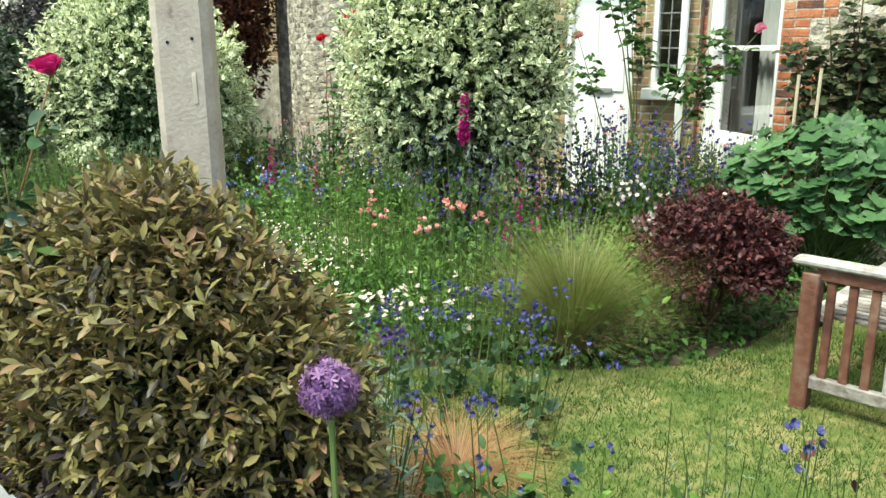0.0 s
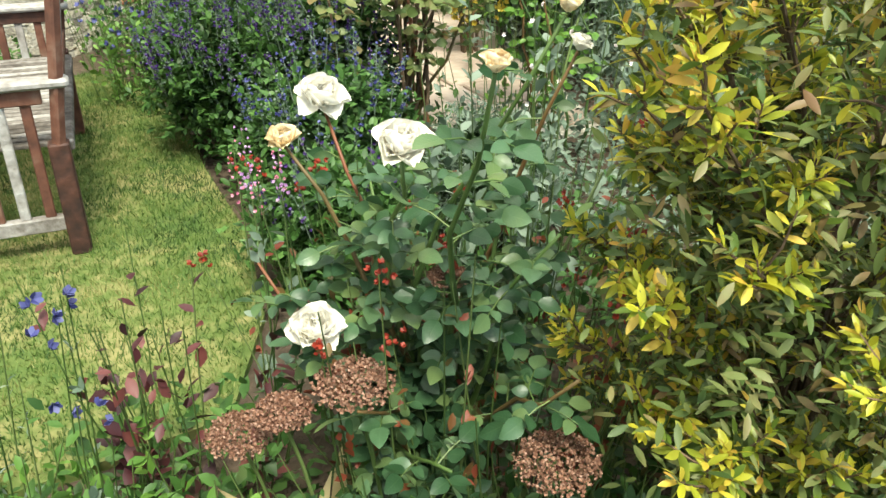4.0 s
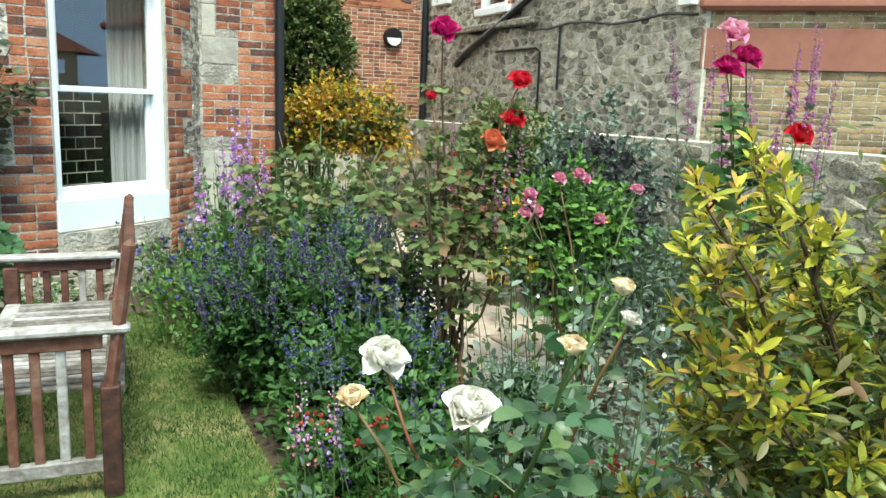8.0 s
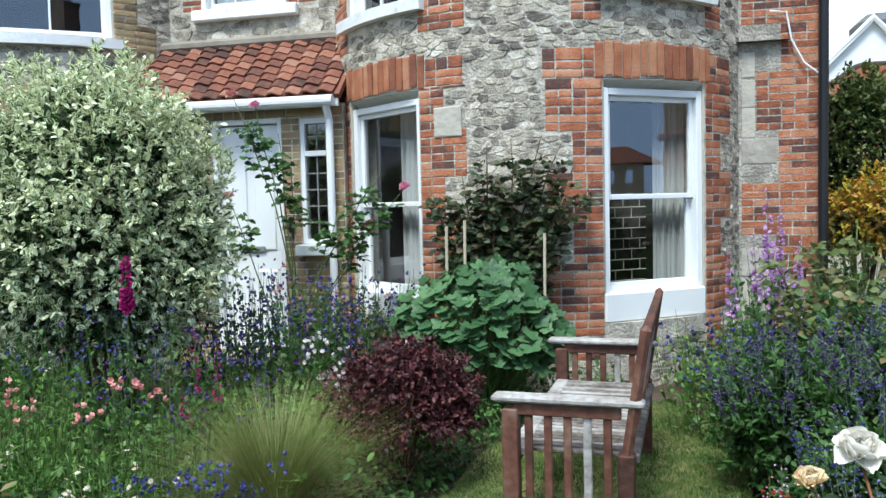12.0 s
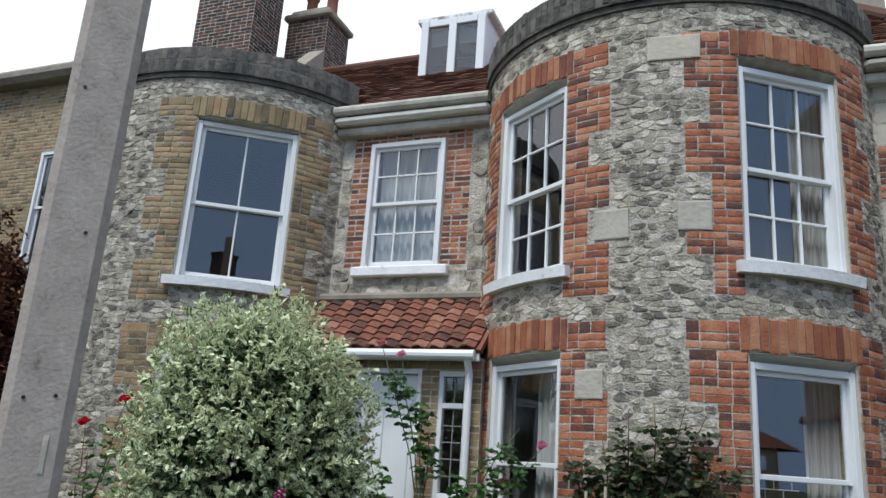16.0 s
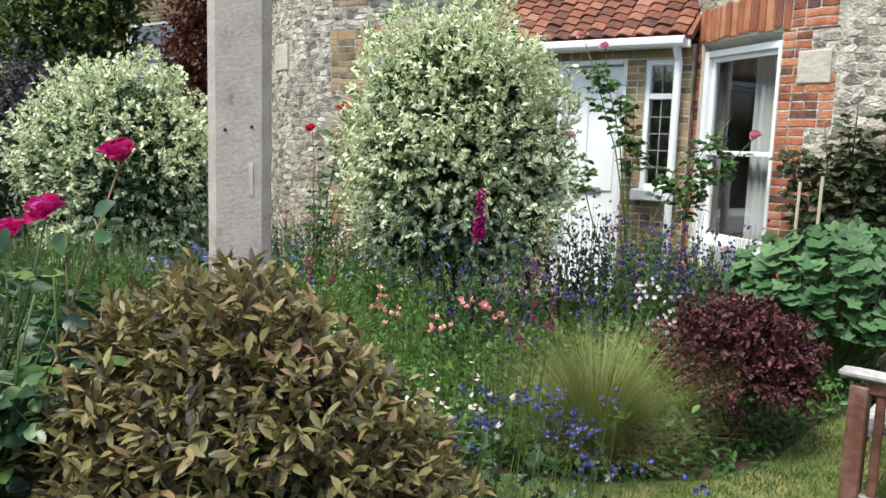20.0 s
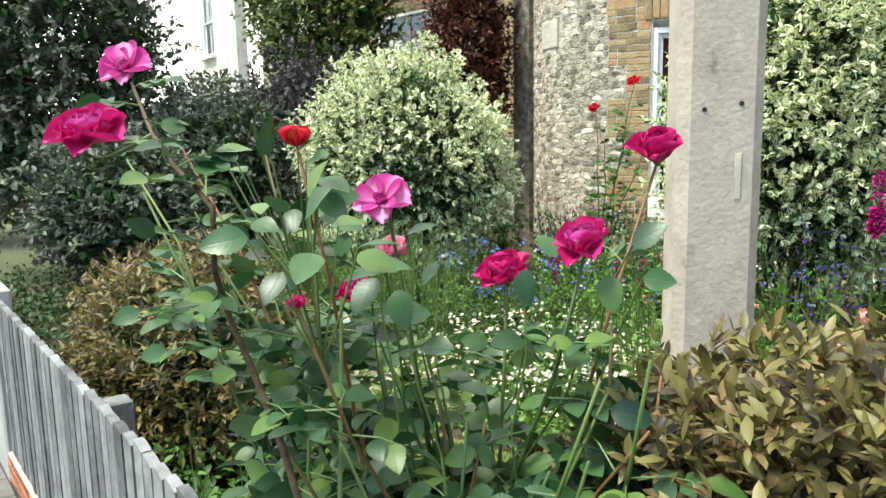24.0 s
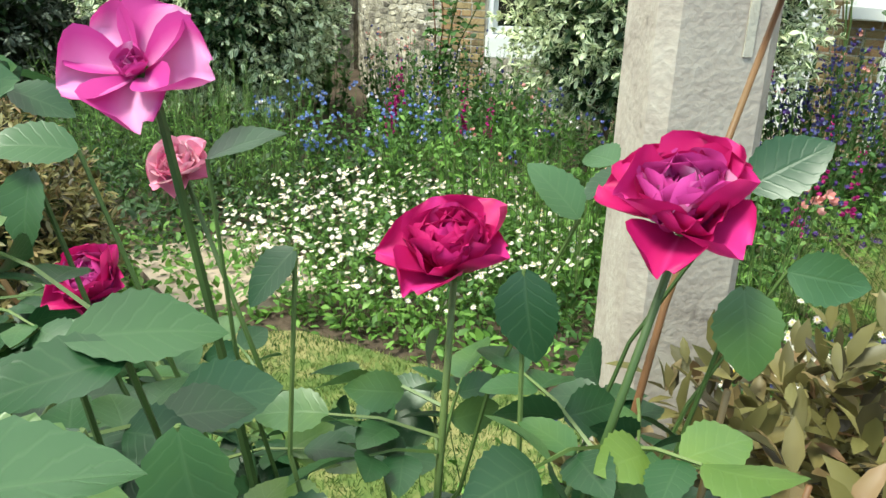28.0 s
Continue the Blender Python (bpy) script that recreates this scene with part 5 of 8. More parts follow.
def bloom(parent, pos, r, material, facing, seed, openness=0.7, label="", heart=None, name="bloom", apart=False, rings=((6, 0.10, 0.50), (7, 0.26, 0.60), (8, 0.44, 0.72), (8, 0.66, 0.84), (7, 0.84, 0.92), (5, 1.12, 0.94))):
    """A full rose: rings of cupped petals about its axis, the outer ones rolled back."""
    rng = np.random.default_rng(seed)
    a = unit(np.asarray(facing, float))
    e1 = unit(np.cross(a, (0.3, 0.2, 0.9)))
    e2 = np.cross(a, e1)
    pos = np.asarray(pos, float)
    Vs, Fs, Us, n = [], [], [], 0
    if apart:
        head = part(name, Geo().tube([pos - a * r * 0.62, pos - a * r * 0.5, pos - a * r * 0.36], r * 0.10, 8, r * 0.2), STEM, parent, label)
    for i, (k, th, ln) in enumerate(rings):
        tm = (P_IN, P_IN, P_MID, P_MID, P_OUT if openness > 0.35 else P_IN)[max(0, min(4, i + 5 - len(rings)))]
        for j in range(k):
            ph = 2 * math.pi * (j + 0.37 * i) / k + rng.normal(0, 0.22)
            t = th * openness * 1.25 + rng.normal(0, 0.09)
            rad = math.cos(ph) * e1 + math.sin(ph) * e2
            D = math.cos(t) * a + math.sin(t) * rad
            up = math.sin(t) * a - math.cos(t) * rad
            L = r * ln * rng.uniform(0.84, 1.14)
            V, F, U = scatter([pos - a * r * 0.42 + rad * r * 0.05 * i], [D], L * 1.15, tm, rng, up=np.array([up]))
            if apart:
                mats = material if isinstance(material, tuple) else (material,)
                mesh_ob("petal", V, F, mats[0] if i > len(rings) - 3 else mats[-1], head, UV=U, smooth=True)
                continue
            Vs.append(V), Fs.append(F + n), Us.append(U)
            n += len(V)
    if apart:
        return head
    ob = mesh_ob(name, np.concatenate(Vs), np.concatenate(Fs), material, parent, label, UV=np.concatenate(Us), smooth=True)
    ob["kind"] = "stuff"
    return ob


def bud(parent, pos, r, material, facing, seed, label=""):
    rng = np.random.default_rng(seed)
    b = bloom(parent, pos, r, material, facing, seed, 0.28, label, name="bud", rings=((3, 0.1, 0.8), (4, 0.25, 1.0), (4, 0.4, 1.0)))
    a = unit(np.asarray(facing, float))
    n = 5
    P = np.tile(np.asarray(pos, float) - a * r * 0.5, (n, 1))
    e1 = unit(np.cross(a, (0.3, 0.2, 0.9)))
    e2 = np.cross(a, e1)
    D = np.array([a * 0.9 + 0.42 * (math.cos(q) * e1 + math.sin(q) * e2) for q in np.arange(n) * 1.257])
    V, F, U = scatter(P, D, r * 1.1, LEAF, rng)
    mesh_ob("sepals", V, F, G_FRESH, b, UV=U)
    return b


def arc(p0, p1, sag, n=7, rng=None, wob=0.0):
    p0, p1 = np.asarray(p0, float), np.asarray(p1, float)
    out = []
    for i in range(n):
        s = i / (n - 1)
        q = p0 + (p1 - p0) * s
        q = q + np.asarray(sag, float) * math.sin(math.pi * s)
        if rng is not None and 0 < i < n - 1:
            q = q + rng.normal(0, wob, 3)
        out.append(q)
    return np.array(out)


def compound(P, D, rng, size, count=5):
    """Rose leaves: a stalk with paired leaflets and one at the end. Returns leaflet places and directions, and stalks."""
    out_p, out_d, out_s, stalks = [], [], [], []
    for p, d in zip(P, D):
        d = unit(np.asarray(d, float))
        side = unit(np.cross(d, (0, 0, 1.0)) + rng.normal(0, 0.15, 3))
        L = size * rng.uniform(1.4, 2.0)
        tip = p + d * L - np.array([0, 0, L * 0.12])
        stalks.append((p, p + d * L * 0.55, tip))
        out_p.append(tip), out_d.append(d - np.array([0, 0, 0.25])), out_s.append(size * rng.uniform(0.95, 1.25))
        for f in ((0.45, 0.8) if count >= 5 else (0.6,)):
            q = p + (tip - p) * f
            for sg in (-1, 1):
                out_p.append(q), out_d.append(side * sg + d * 0.45 + rng.normal(0, 0.15, 3)), out_s.append(size * rng.uniform(0.7, 1.0))
    return np.array(out_p), np.array(out_d), np.array(out_s), stalks


def rose_bush(name, label, base, blooms, leaf, size, per_stem, seed, apart=False, stem=STEM, extra=(), thick=0.006, low=0.25, tmpl=OVAL, group="roses", spread=1.0, count=5, category="rose bush"):
    """Stems from the foot to every bloom and extra tips, with compound leaves along them. blooms: (place, radius, petal material, facing, openness, label)."""
    rng = np.random.default_rng(seed)
    t = thing(name, label, category, (base[0], base[1], 0.0), group)
    P, D = [], []
    tips = [np.asarray(b[0]) - unit(np.asarray(b[3], float)) * b[1] * 0.45 for b in blooms] + list(extra)
    stalks = Geo()
    for i, tip in enumerate(tips):
        tip = np.asarray(tip, float)
        foot = np.array([base[0] + rng.normal(0, 0.05), base[1] + rng.normal(0, 0.05), 0.0])
        sag = np.array([(tip[0] - foot[0]) * 0.25, (tip[1] - foot[1]) * 0.25, 0]) * -0.6 + rng.normal(0, 0.03, 3)
        path = arc(foot, tip, sag, 9, rng, 0.012)
        part("stem", Geo().tube(path, thick * 1.5, 6, thick * 0.5), stem if i % 3 else REDSTEM, t, smooth=True)
        for k in range(per_stem):
            s = rng.uniform(low, 0.92)
            j = s * 8
            q = path[int(j)] + (path[min(8, int(j) + 1)] - path[int(j)]) * (j - int(j))
            az = k * 2.4 + i
            P.append(q), D.append((math.cos(az) * spread, math.sin(az) * spread, rng.uniform(-0.1, 0.6)))
    lp, ld, ls, st = compound(P, D, rng, size, count)
    for a in st:
        stalks.tube(a, 0.0016, 4, 0.001)
    ob = part("leaf_stalk", stalks, STEM, t)
    ob["kind"] = "stuff"
    leaf_ob("leafage", lp, ld, ls, tmpl, leaf, t, rng, up=np.array([0.0, -0.35, 0.8]) + rng.normal(0, 0.6, (len(lp), 3)))
    for i, (p, r, m, fac, op, lb) in enumerate(blooms):
        if op < 0.3:
            bud(t, p, r, m, fac, seed * 31 + i, lb)
        else:
            bloom(t, p, r, m, fac, seed * 31 + i, op, lb, apart=apart)
    return t


def florets(P, D, size, material, parent, rng, petals=5, openness=0.9, tmpl=DOT, name="blossom"):
    """Small open flowers at P facing D, each of a few petals, joined."""
    P, D = np.asarray(P, float), unit(np.asarray(D, float))
    n = len(P)
    e1 = unit(np.cross(D, rng.normal(0, 1, (n, 3))))
    e2 = np.cross(D, e1)
    ph = np.arange(petals) * 2 * math.pi / petals
    rad = e1[:, None, :] * np.cos(ph)[None, :, None] + e2[:, None, :] * np.sin(ph)[None, :, None]
    dd = rad * math.sin(openness) + D[:, None, :] * math.cos(openness)
    up = (D[:, None, :] * math.sin(openness) - rad * math.cos(openness)).reshape(-1, 3)
    V, F, U = scatter(np.repeat(P, petals, 0), dd.reshape(-1, 3), np.repeat(np.broadcast_to(size, (n,)), petals), tmpl, rng, up=up)
    ob = mesh_ob(name, V, F, material, parent, UV=U, smooth=True)
    ob["kind"] = "stuff"
    return ob


def clump(name, label, category, c, rad, h, stems, leaf, leaf_size, per, seed, tmpl=LEAF, flower=None, lean=0.18, group="", stem=STEM, leaf_from=0.0, leaf_to=0.9, z=-0.03, wide=1.0, up_lean=0.5, thick=0.003):
    """A herbaceous clump. flower: (kind, material, size, number on each stem, share of stems in flower); kind: head, spike, daisy or scattered."""
    rng = np.random.default_rng(seed)
    t = thing(name, label, category, (c[0], c[1], z), group)
    a, q = rng.uniform(0, 2 * math.pi, stems), np.sqrt(rng.uniform(0, 1, stems))
    B = np.stack([c[0] + rad[0] * q * np.cos(a), c[1] + rad[1] * q * np.sin(a), np.full(stems, z)], 1)
    H = h * rng.uniform(0.65, 1.05, stems)
    L = np.stack([np.cos(a) * q * lean + rng.normal(0, lean * 0.5, stems), np.sin(a) * q * lean + rng.normal(0, lean * 0.5, stems), np.ones(stems)], 1)
    T = B + L * H[:, None]
    V, F = [], []
    for i in range(stems):
        n = len(V)
        m = (B[i] + T[i]) / 2 + rng.normal(0, 0.012, 3)
        for p_, r_ in ((B[i], thick), (m, thick * 0.8), (T[i], thick * 0.5)):
            V += [p_ + (r_, 0, 0), p_ + (-r_ * 0.5, r_ * 0.87, 0), p_ + (-r_ * 0.5, -r_ * 0.87, 0)]
        for r_ in (0, 3):
            F += [(n + r_ + k, n + r_ + (k + 1) % 3, n + r_ + 3 + (k + 1) % 3, n + r_ + 3 + k) for k in range(3)]
    ob = mesh_ob("stalk", V, np.array(F), stem, t)
    ob["kind"] = "stuff"
    if per:
        s = rng.uniform(leaf_from, leaf_to, (stems, per))
        P = B[:, None, :] + (T - B)[:, None, :] * s[..., None]
        D = dirs(stems * per, rng, -0.3).reshape(stems, per, 3) + np.array([0, 0, up_lean])
        size = leaf_size * (1.15 - 0.55 * s) * rng.uniform(0.7, 1.2, (stems, per))
        leaf_ob("leafage", P.reshape(-1, 3), D.reshape(-1, 3), size.ravel(), tmpl, leaf, t, rng, wide=wide)
    flowers = [] if flower is None else (flower if isinstance(flower, list) else [flower])
    for kind, material, size, count, share in flowers:
        pick = rng.random(stems) < share
        Tp, Bp = T[pick], B[pick]
        if not len(Tp):
            continue
        if kind == "head":
            P = Tp[:, None, :] + rng.normal(0, size * 1.3, (len(Tp), count, 3))
            D = dirs(len(Tp) * count, rng, -0.4)
            florets(P.reshape(-1, 3), D, size, material, t, rng, 5, 0.8)
        elif kind in ("spike", "top"):
            s = rng.uniform(0.62 if kind == "spike" else 0.8, 1.0, (len(Tp), count, 1))
            P = Bp[:, None, :] + (Tp - Bp)[:, None, :] * s
            D = dirs(len(Tp) * count, rng, -0.7)
            w = (1.1 - s[..., 0]) * 2.2
            P = P + D.reshape(len(Tp), count, 3) * 0.012
            florets(P.reshape(-1, 3), D - np.array([0, 0, 0.3]), (size * np.clip(w, 0.35, 1.0)).ravel(), material, t, rng, 4, 0.5)
        elif kind == "daisy":
            P = Tp[:, None, :] + rng.normal(0, 0.03, (len(Tp), count, 3))
            D = (np.array([0, -0.25, 1.0]) + rng.normal(0, 0.45, (len(Tp), count, 3))).reshape(-1, 3)
            P = P.reshape(-1, 3)
            florets(P, D, size, material, t, rng, 9, 1.45, tmpl=NARROW_PETAL)
            florets(P + unit(D) * size * 0.08, D, size * 0.36, DAISY_EYE, t, rng, 5, 1.4, name="flower_eye")
        elif kind == "scattered":
            P = Bp[:, None, :] + (Tp - Bp)[:, None, :] * rng.uniform(0.55, 1.03, (len(Tp), count, 1)) + rng.normal(0, 0.05, (len(Tp), count, 3))
            florets(P.reshape(-1, 3), dirs(len(Tp) * count, rng, -0.5), size, material, t, rng, 5, 0.9)
    return t


NARROW_PETAL = shape([(0, 0.08), (0.6, 0.16), (1, 0.06)], fold=0.0, droop=0.05)


def tuft(name, label, c, n, length, spread, material, seed, wide=0.2, tmpl=RIBBON, rad=0.05, category="grass", group="", base=0.0):
    rng = np.random.default_rng(seed)
    t = thing(name, label, category, (c[0], c[1], base), group)
    a = rng.uniform(0, 2 * math.pi, n)
    q = np.sqrt(rng.uniform(0, 1, n))
    P = np.stack([c[0] + rad * q * np.cos(a), c[1] + rad * q * np.sin(a), np.full(n, base)], 1)
    s = spread * q * rng.uniform(0.5, 1.3, n)
    D = np.stack([np.cos(a) * s, np.sin(a) * s, np.ones(n)], 1) + rng.normal(0, 0.06, (n, 3))
    up = np.stack([np.cos(a), np.sin(a), np.full(n, 0.05)], 1) * -1.0
    leaf_ob("leafage", P, D, length * rng.uniform(0.6, 1.08, n), tmpl, material, t, rng, wide=wide, up=up)
    return t


DRY_STRAW = leafm("dry_straw_stem", [(0.22, 0.17, 0.07), (0.36, 0.29, 0.14), (0.46, 0.40, 0.24)])
# older leaf colour, kept dark to paint in the shade at the hedge's foot
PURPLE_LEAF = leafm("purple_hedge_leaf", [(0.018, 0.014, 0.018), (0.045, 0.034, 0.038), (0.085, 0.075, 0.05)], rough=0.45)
CEMENT = M("smooth_cement", [(0.17, 0.18, 0.175), (0.28, 0.29, 0.28), (0.36, 0.37, 0.36)], scale=9, bump=0.15, grain=0.8)

# ---- bench ----
bench = thing("garden_bench", "weathered wooden two-seat bench, red stain worn silver-grey", "bench", (0.0, 3.58, 0))
YN, YF, XF, XB = 2.90, 4.27, -0.24, 0.245
for y in (YN, YF):
    part("front_leg", Geo().box((XF, y, 0.305), (0.07, 0.07, 0.61), bevel=0.006), TEAK_RED, bench)
    lean = np.array([[math.cos(0.15), 0, -math.sin(0.15)], [0, 1, 0], [math.sin(0.15), 0, math.cos(0.15)]])
    part("back_leg", Geo().box((XB, y, 0.22), (0.07, 0.07, 0.44), bevel=0.006).box((XB + 0.042, y, 0.70), (0.045, 0.066, 0.57), lean, 0.02), TEAK_RED, bench)
    part("arm", Geo().box((0.0, y, 0.655), (0.64, 0.085, 0.032), bevel=0.01), TEAK_GREY, bench, "silver-grey weathered armrest")
    part("arm_rail", Geo().box((0.0, y, 0.61), (0.45, 0.035, 0.055), bevel=0.004), TEAK_RED, bench)
    part("lower_rail", Geo().box((0.0, y, 0.13), (0.45, 0.04, 0.055), bevel=0.004), TEAK_GREY, bench)
    for k in range(5):
        x = XF + 0.035 + (XB - XF - 0.07) * (k + 0.5) / 5 + 0.0
        part("arm_slat", Geo().box((x, y, 0.37), (0.035, 0.018, 0.43), bevel=0.004), TEAK_GREY if k == 3 else TEAK_RED, bench)
YM = (YN + YF) / 2
for k in range(25):
    y = YN + 0.065 + (YF - YN - 0.13) * k / 24
    part("seat_slat", Geo().box(((XF + XB) / 2 + 0.01, y, 0.415), (XB - XF - 0.07, 0.034, 0.016), bevel=0.003), TEAK_GREY, bench)
for x in (XF + 0.01, XB + 0.01):
    part("seat_rail", Geo().box((x, YM, 0.405), (0.075, YF - YN - 0.075, 0.04), bevel=0.006), TEAK_GREY, bench, "silver-grey weathered seat rail")
part("front_apron", Geo().box((XF, YM, 0.37), (0.03, YF - YN - 0.07, 0.07), bevel=0.004), TEAK_RED, bench)
for z, h in ((0.925, 0.08), (0.52, 0.06)):
    x = XB + 0.0 + (z - 0.42) * math.tan(0.15)
    part("back_rail", Geo().box((x, YM, z), (0.04, YF - YN - 0.07, h), lean, 0.006), TEAK_RED, bench)
for k in range(13):
    y = YN + 0.10 + (YF - YN - 0.2) * k / 12
    part("back_slat", Geo().box((XB + (0.72 - 0.42) * math.tan(0.15), y, 0.72), (0.018, 0.045, 0.36), lean, 0.004), TEAK_GREY, bench)

bench.location = (0.06, 3.61, 0)
bench.scale = (0.97, 1.0, 0.955)
bench.rotation_euler = (0, 0, -0.075)

# ---- concrete post ----
post = thing("concrete_post", "tall weathered concrete post standing among the shrubs", "post", (-1.57, 1.06, 0))
c45 = math.cos(radians(47)), math.sin(radians(47))
ax = np.array([[c45[0], c45[1], 0], [-c45[1], c45[0], 0], [0, 0, 1]])
part("shaft", Geo().box((-1.57, 1.06, 2.6), (0.165, 0.15, 5.3), ax, 0.022), CONCRETE, post)
for k, (s, z) in enumerate(((-0.035, 1.47), (0.035, 1.48), (0.03, 1.9), (-0.04, 2.3))):
    q = np.array([-1.57, 1.06, z]) + ax[0] * s - ax[1] * 0.073
    part("bolt_hole", Geo().tube([q, q - ax[1] * 0.004], 0.005, 8), BLACK_PAINT, post)
part("white_mark", Geo().box(np.array([-1.57, 1.06, 1.34]) + ax[0] * 0.032 - ax[1] * 0.0755, (0.012, 0.004, 0.09), ax), PALE_STONE, post, "faded white paint mark")

# ---- fence, low wall and paving ----
fence = thing("picket_fence", "grey weathered close-set picket fence on a low brick wall", "fence", (-2.0, FENCE_Y, 0))
frng = np.random.default_rng(77)
x = -4.55
pal = None
while x < 4.2:
    w = 0.066
    top = 0.70
    V = [(x - w / 2, FENCE_Y - 0.013, -0.06), (x + w / 2, FENCE_Y - 0.013, -0.06), (x + w / 2, FENCE_Y - 0.013, top - 0.012), (x, FENCE_Y - 0.013, top - 0.003), (x - w / 2, FENCE_Y - 0.013, top)]
    V += [(a, b + 0.026, c) for a, b, c in V]
    F = [(4, 3, 2, 1, 0), (5, 6, 7, 8, 9)] + [(i, (i + 1) % 5, 5 + (i + 1) % 5, 5 + i) for i in range(5)]
    if pal is None:
        pal = mesh_ob("pale", np.array(V) - np.array([x + 2.0, 0, 0]), F, FENCE_WOOD, fence)
        pal.location.x = x + 2.0
    else:
        ob = new("pale", pal.data)
        ob.parent = fence
        ob.location = (x + 2.0, frng.normal(0, 0.0012), frng.normal(0, 0.0025))
        ob.rotation_euler = (0, frng.normal(0, 0.003), frng.normal(0, 0.012))
    x += 0.079
for z in (0.12, 0.52):
    part("rail", Geo().box((-0.2, FENCE_Y + 0.035, z), (8.7, 0.04, 0.07), bevel=0.004), FENCE_WOOD, fence)
for x in (-3.1, -1.2, 0.7, 2.6):
    part("fence_post", Geo().box((x, FENCE_Y + 0.10, 0.2), (0.08, 0.08, 0.85), bevel=0.006), FENCE_WOOD, fence)
panel = thing("wall_panel", "smooth grey cement panel wall with a square post", "wall", (-6.0, FENCE_Y, 0))
for k, (xa, xb) in enumerate(((-5.25, -4.6), (-7.3, -5.45), (-9.0, -7.35))):
    part("panel", Geo().box(((xa + xb) / 2, FENCE_Y + 0.01, 0.25), (xb - xa, 0.09, 0.99), bevel=0.01), CEMENT, panel)
for x in (-5.35, -7.32):
    part("post", Geo().box((x, FENCE_Y - 0.03, 0.28), (0.18, 0.19, 0.98), bevel=0.012), CEMENT, panel)
wall_face = Flat(-9.0, FENCE_Y - 0.03)
low_wall = core("garden_wall", wall_face, 0, 13.4, -0.2, -0.02, [], MORTAR, 0.14)
tagged(low_wall, "low red brick wall under the picket fence", "wall", kind="structure")
lay("brick", wall_face, [(0, 13.4, -0.19, -0.02)], [], RED_BRICK, low_wall, "brick", np.random.default_rng(4), apart=100)
prng = np.random.default_rng(9)
sett = None
pv = bpy.data.objects["pavement"]
for i in range(44):
    for j in range(8):
        xx, yy = -8.6 + i * 0.215 + (0.1 if j % 2 else 0), FENCE_Y - 0.09 - j * 0.112
        if sett is None:
            sett = part("paving_block", Geo().box((0, 0, 0), (0.205, 0.102, 0.03), bevel=0.006), SETT, pv)
            sett.location = (xx, yy, -0.166)
        else:
            ob = new("paving_block", sett.data)
            ob.parent = pv
            ob.location = (xx, yy, -0.166 + prng.normal(0, 0.0012))

# flagged path on the right, and a stone slab among the daisies
path_poly = [(2.05, 3.25), (2.85, 3.2), (3.2, 4.3), (3.5, 5.4), (3.7, 7.0), (3.7, 12.6), (2.4, 12.6), (2.4, 7.0), (2.15, 5.2), (2.0, 4.2)]
path = slab("garden_path", path_poly, -0.05, -0.012, MORTAR, "pale stone flagged path beside the house", "path")
frng = np.random.default_rng(12)
y = 3.3
while y < 11.5:
    hgt = frng.uniform(0.4, 0.65)
    x0 = 2.05 + max(0.0, y - 4.2) * 0.13 if y < 7 else 2.42
    x1 = min(3.66, 2.9 + max(0.0, y - 3.3) * 0.29)
    x = x0
    while x < x1 - 0.1:
        wd = min(frng.uniform(0.38, 0.62), x1 - x)
        part("flagstone", Geo().box((x + wd / 2, y + hgt / 2, -0.004), (wd - 0.025, hgt - 0.025, 0.03), bevel=0.008), FLAG, path)
        x += wd
    y += hgt
slab("stepping_slab", [(-4.5, 1.75), (-3.75, 1.55), (-3.45, 2.1), (-4.25, 2.4)], -0.04, 0.03, FLAG, "flat grey stone slab among the daisies", "slab")

# lawn grass
grng = np.random.default_rng(15)


def inside(poly, P):
    ins = np.zeros(len(P), bool)
    n = len(poly)
    for i in range(n):
        (xa, ya), (xb, yb) = poly[i], poly[(i + 1) % n]
        hit = ((ya > P[:, 1]) != (yb > P[:, 1])) & (P[:, 0] < (xb - xa) * (P[:, 1] - ya) / (yb - ya + 1e-9) + xa)
        ins ^= hit
    return ins


Q = np.stack([grng.uniform(-3.8, 1.0, 330000), grng.uniform(1.0, 5.5, 330000)], 1)
Q = Q[inside(lawn_edge, Q)][:125000]
P = np.concatenate([Q, np.zeros((len(Q), 1)) - 0.004], 1)
D = np.stack([grng.normal(0, 0.55, len(P)), grng.normal(0, 0.55, len(P)), np.ones(len(P))], 1)
V, F, U = scatter(P, D, grng.uniform(0.012, 0.038, len(P)), BLADE3, grng, wide=0.14)
tagged(mesh_ob("lawn_grass", V, F, BLADE, None, UV=U), "short mown grass blades with dry patches", "grass", kind="stuff")

# low leaves that cover the beds
beds = [((1.9, 1.5), (3.0, 3.3), G_GREY, 0.3), ((-1.7, 2.6), (-0.5, 4.4), G_MID, 0.10), ((-4.4, 2.2), (-1.0, 3.6), G_MID, 0.22), ((-3.2, 2.6), (-0.9, 5.6), G_FRESH, 0.3), ((-1.7, 4.2), (0.2, 5.7), G_MID, 0.25), ((0.85, 1.6), (2.0, 5.6), G_MID, 0.30), ((-0.2, 0.25), (2.2, 1.7), G_MID, 0.26), ((-0.9, 0.3), (0.3, 1.6), G_MID, 0.2), ((-4.2, 0.22), (-1.3, 1.2), G_MID, 0.3), ((-4.6, 1.1), (-1.6, 2.2), G_FRESH, 0.16), ((1.2, 3.9), (1.95, 6.8), G_MID, 0.5), ((2.9, 4.0), (4.6, 8.5), G_MID, 0.6), ((0.6, 5.0), (2.2, 6.9), G_MID, 0.4), ((2.9, 1.4), (4.3, 7.5), G_GREY, 0.35), ((-8.5, 0.3), (-4.2, 3.6), G_DARK, 0.3), ((-5.2, 3.4), (-3.4, 5.8), G_MID, 0.4)]
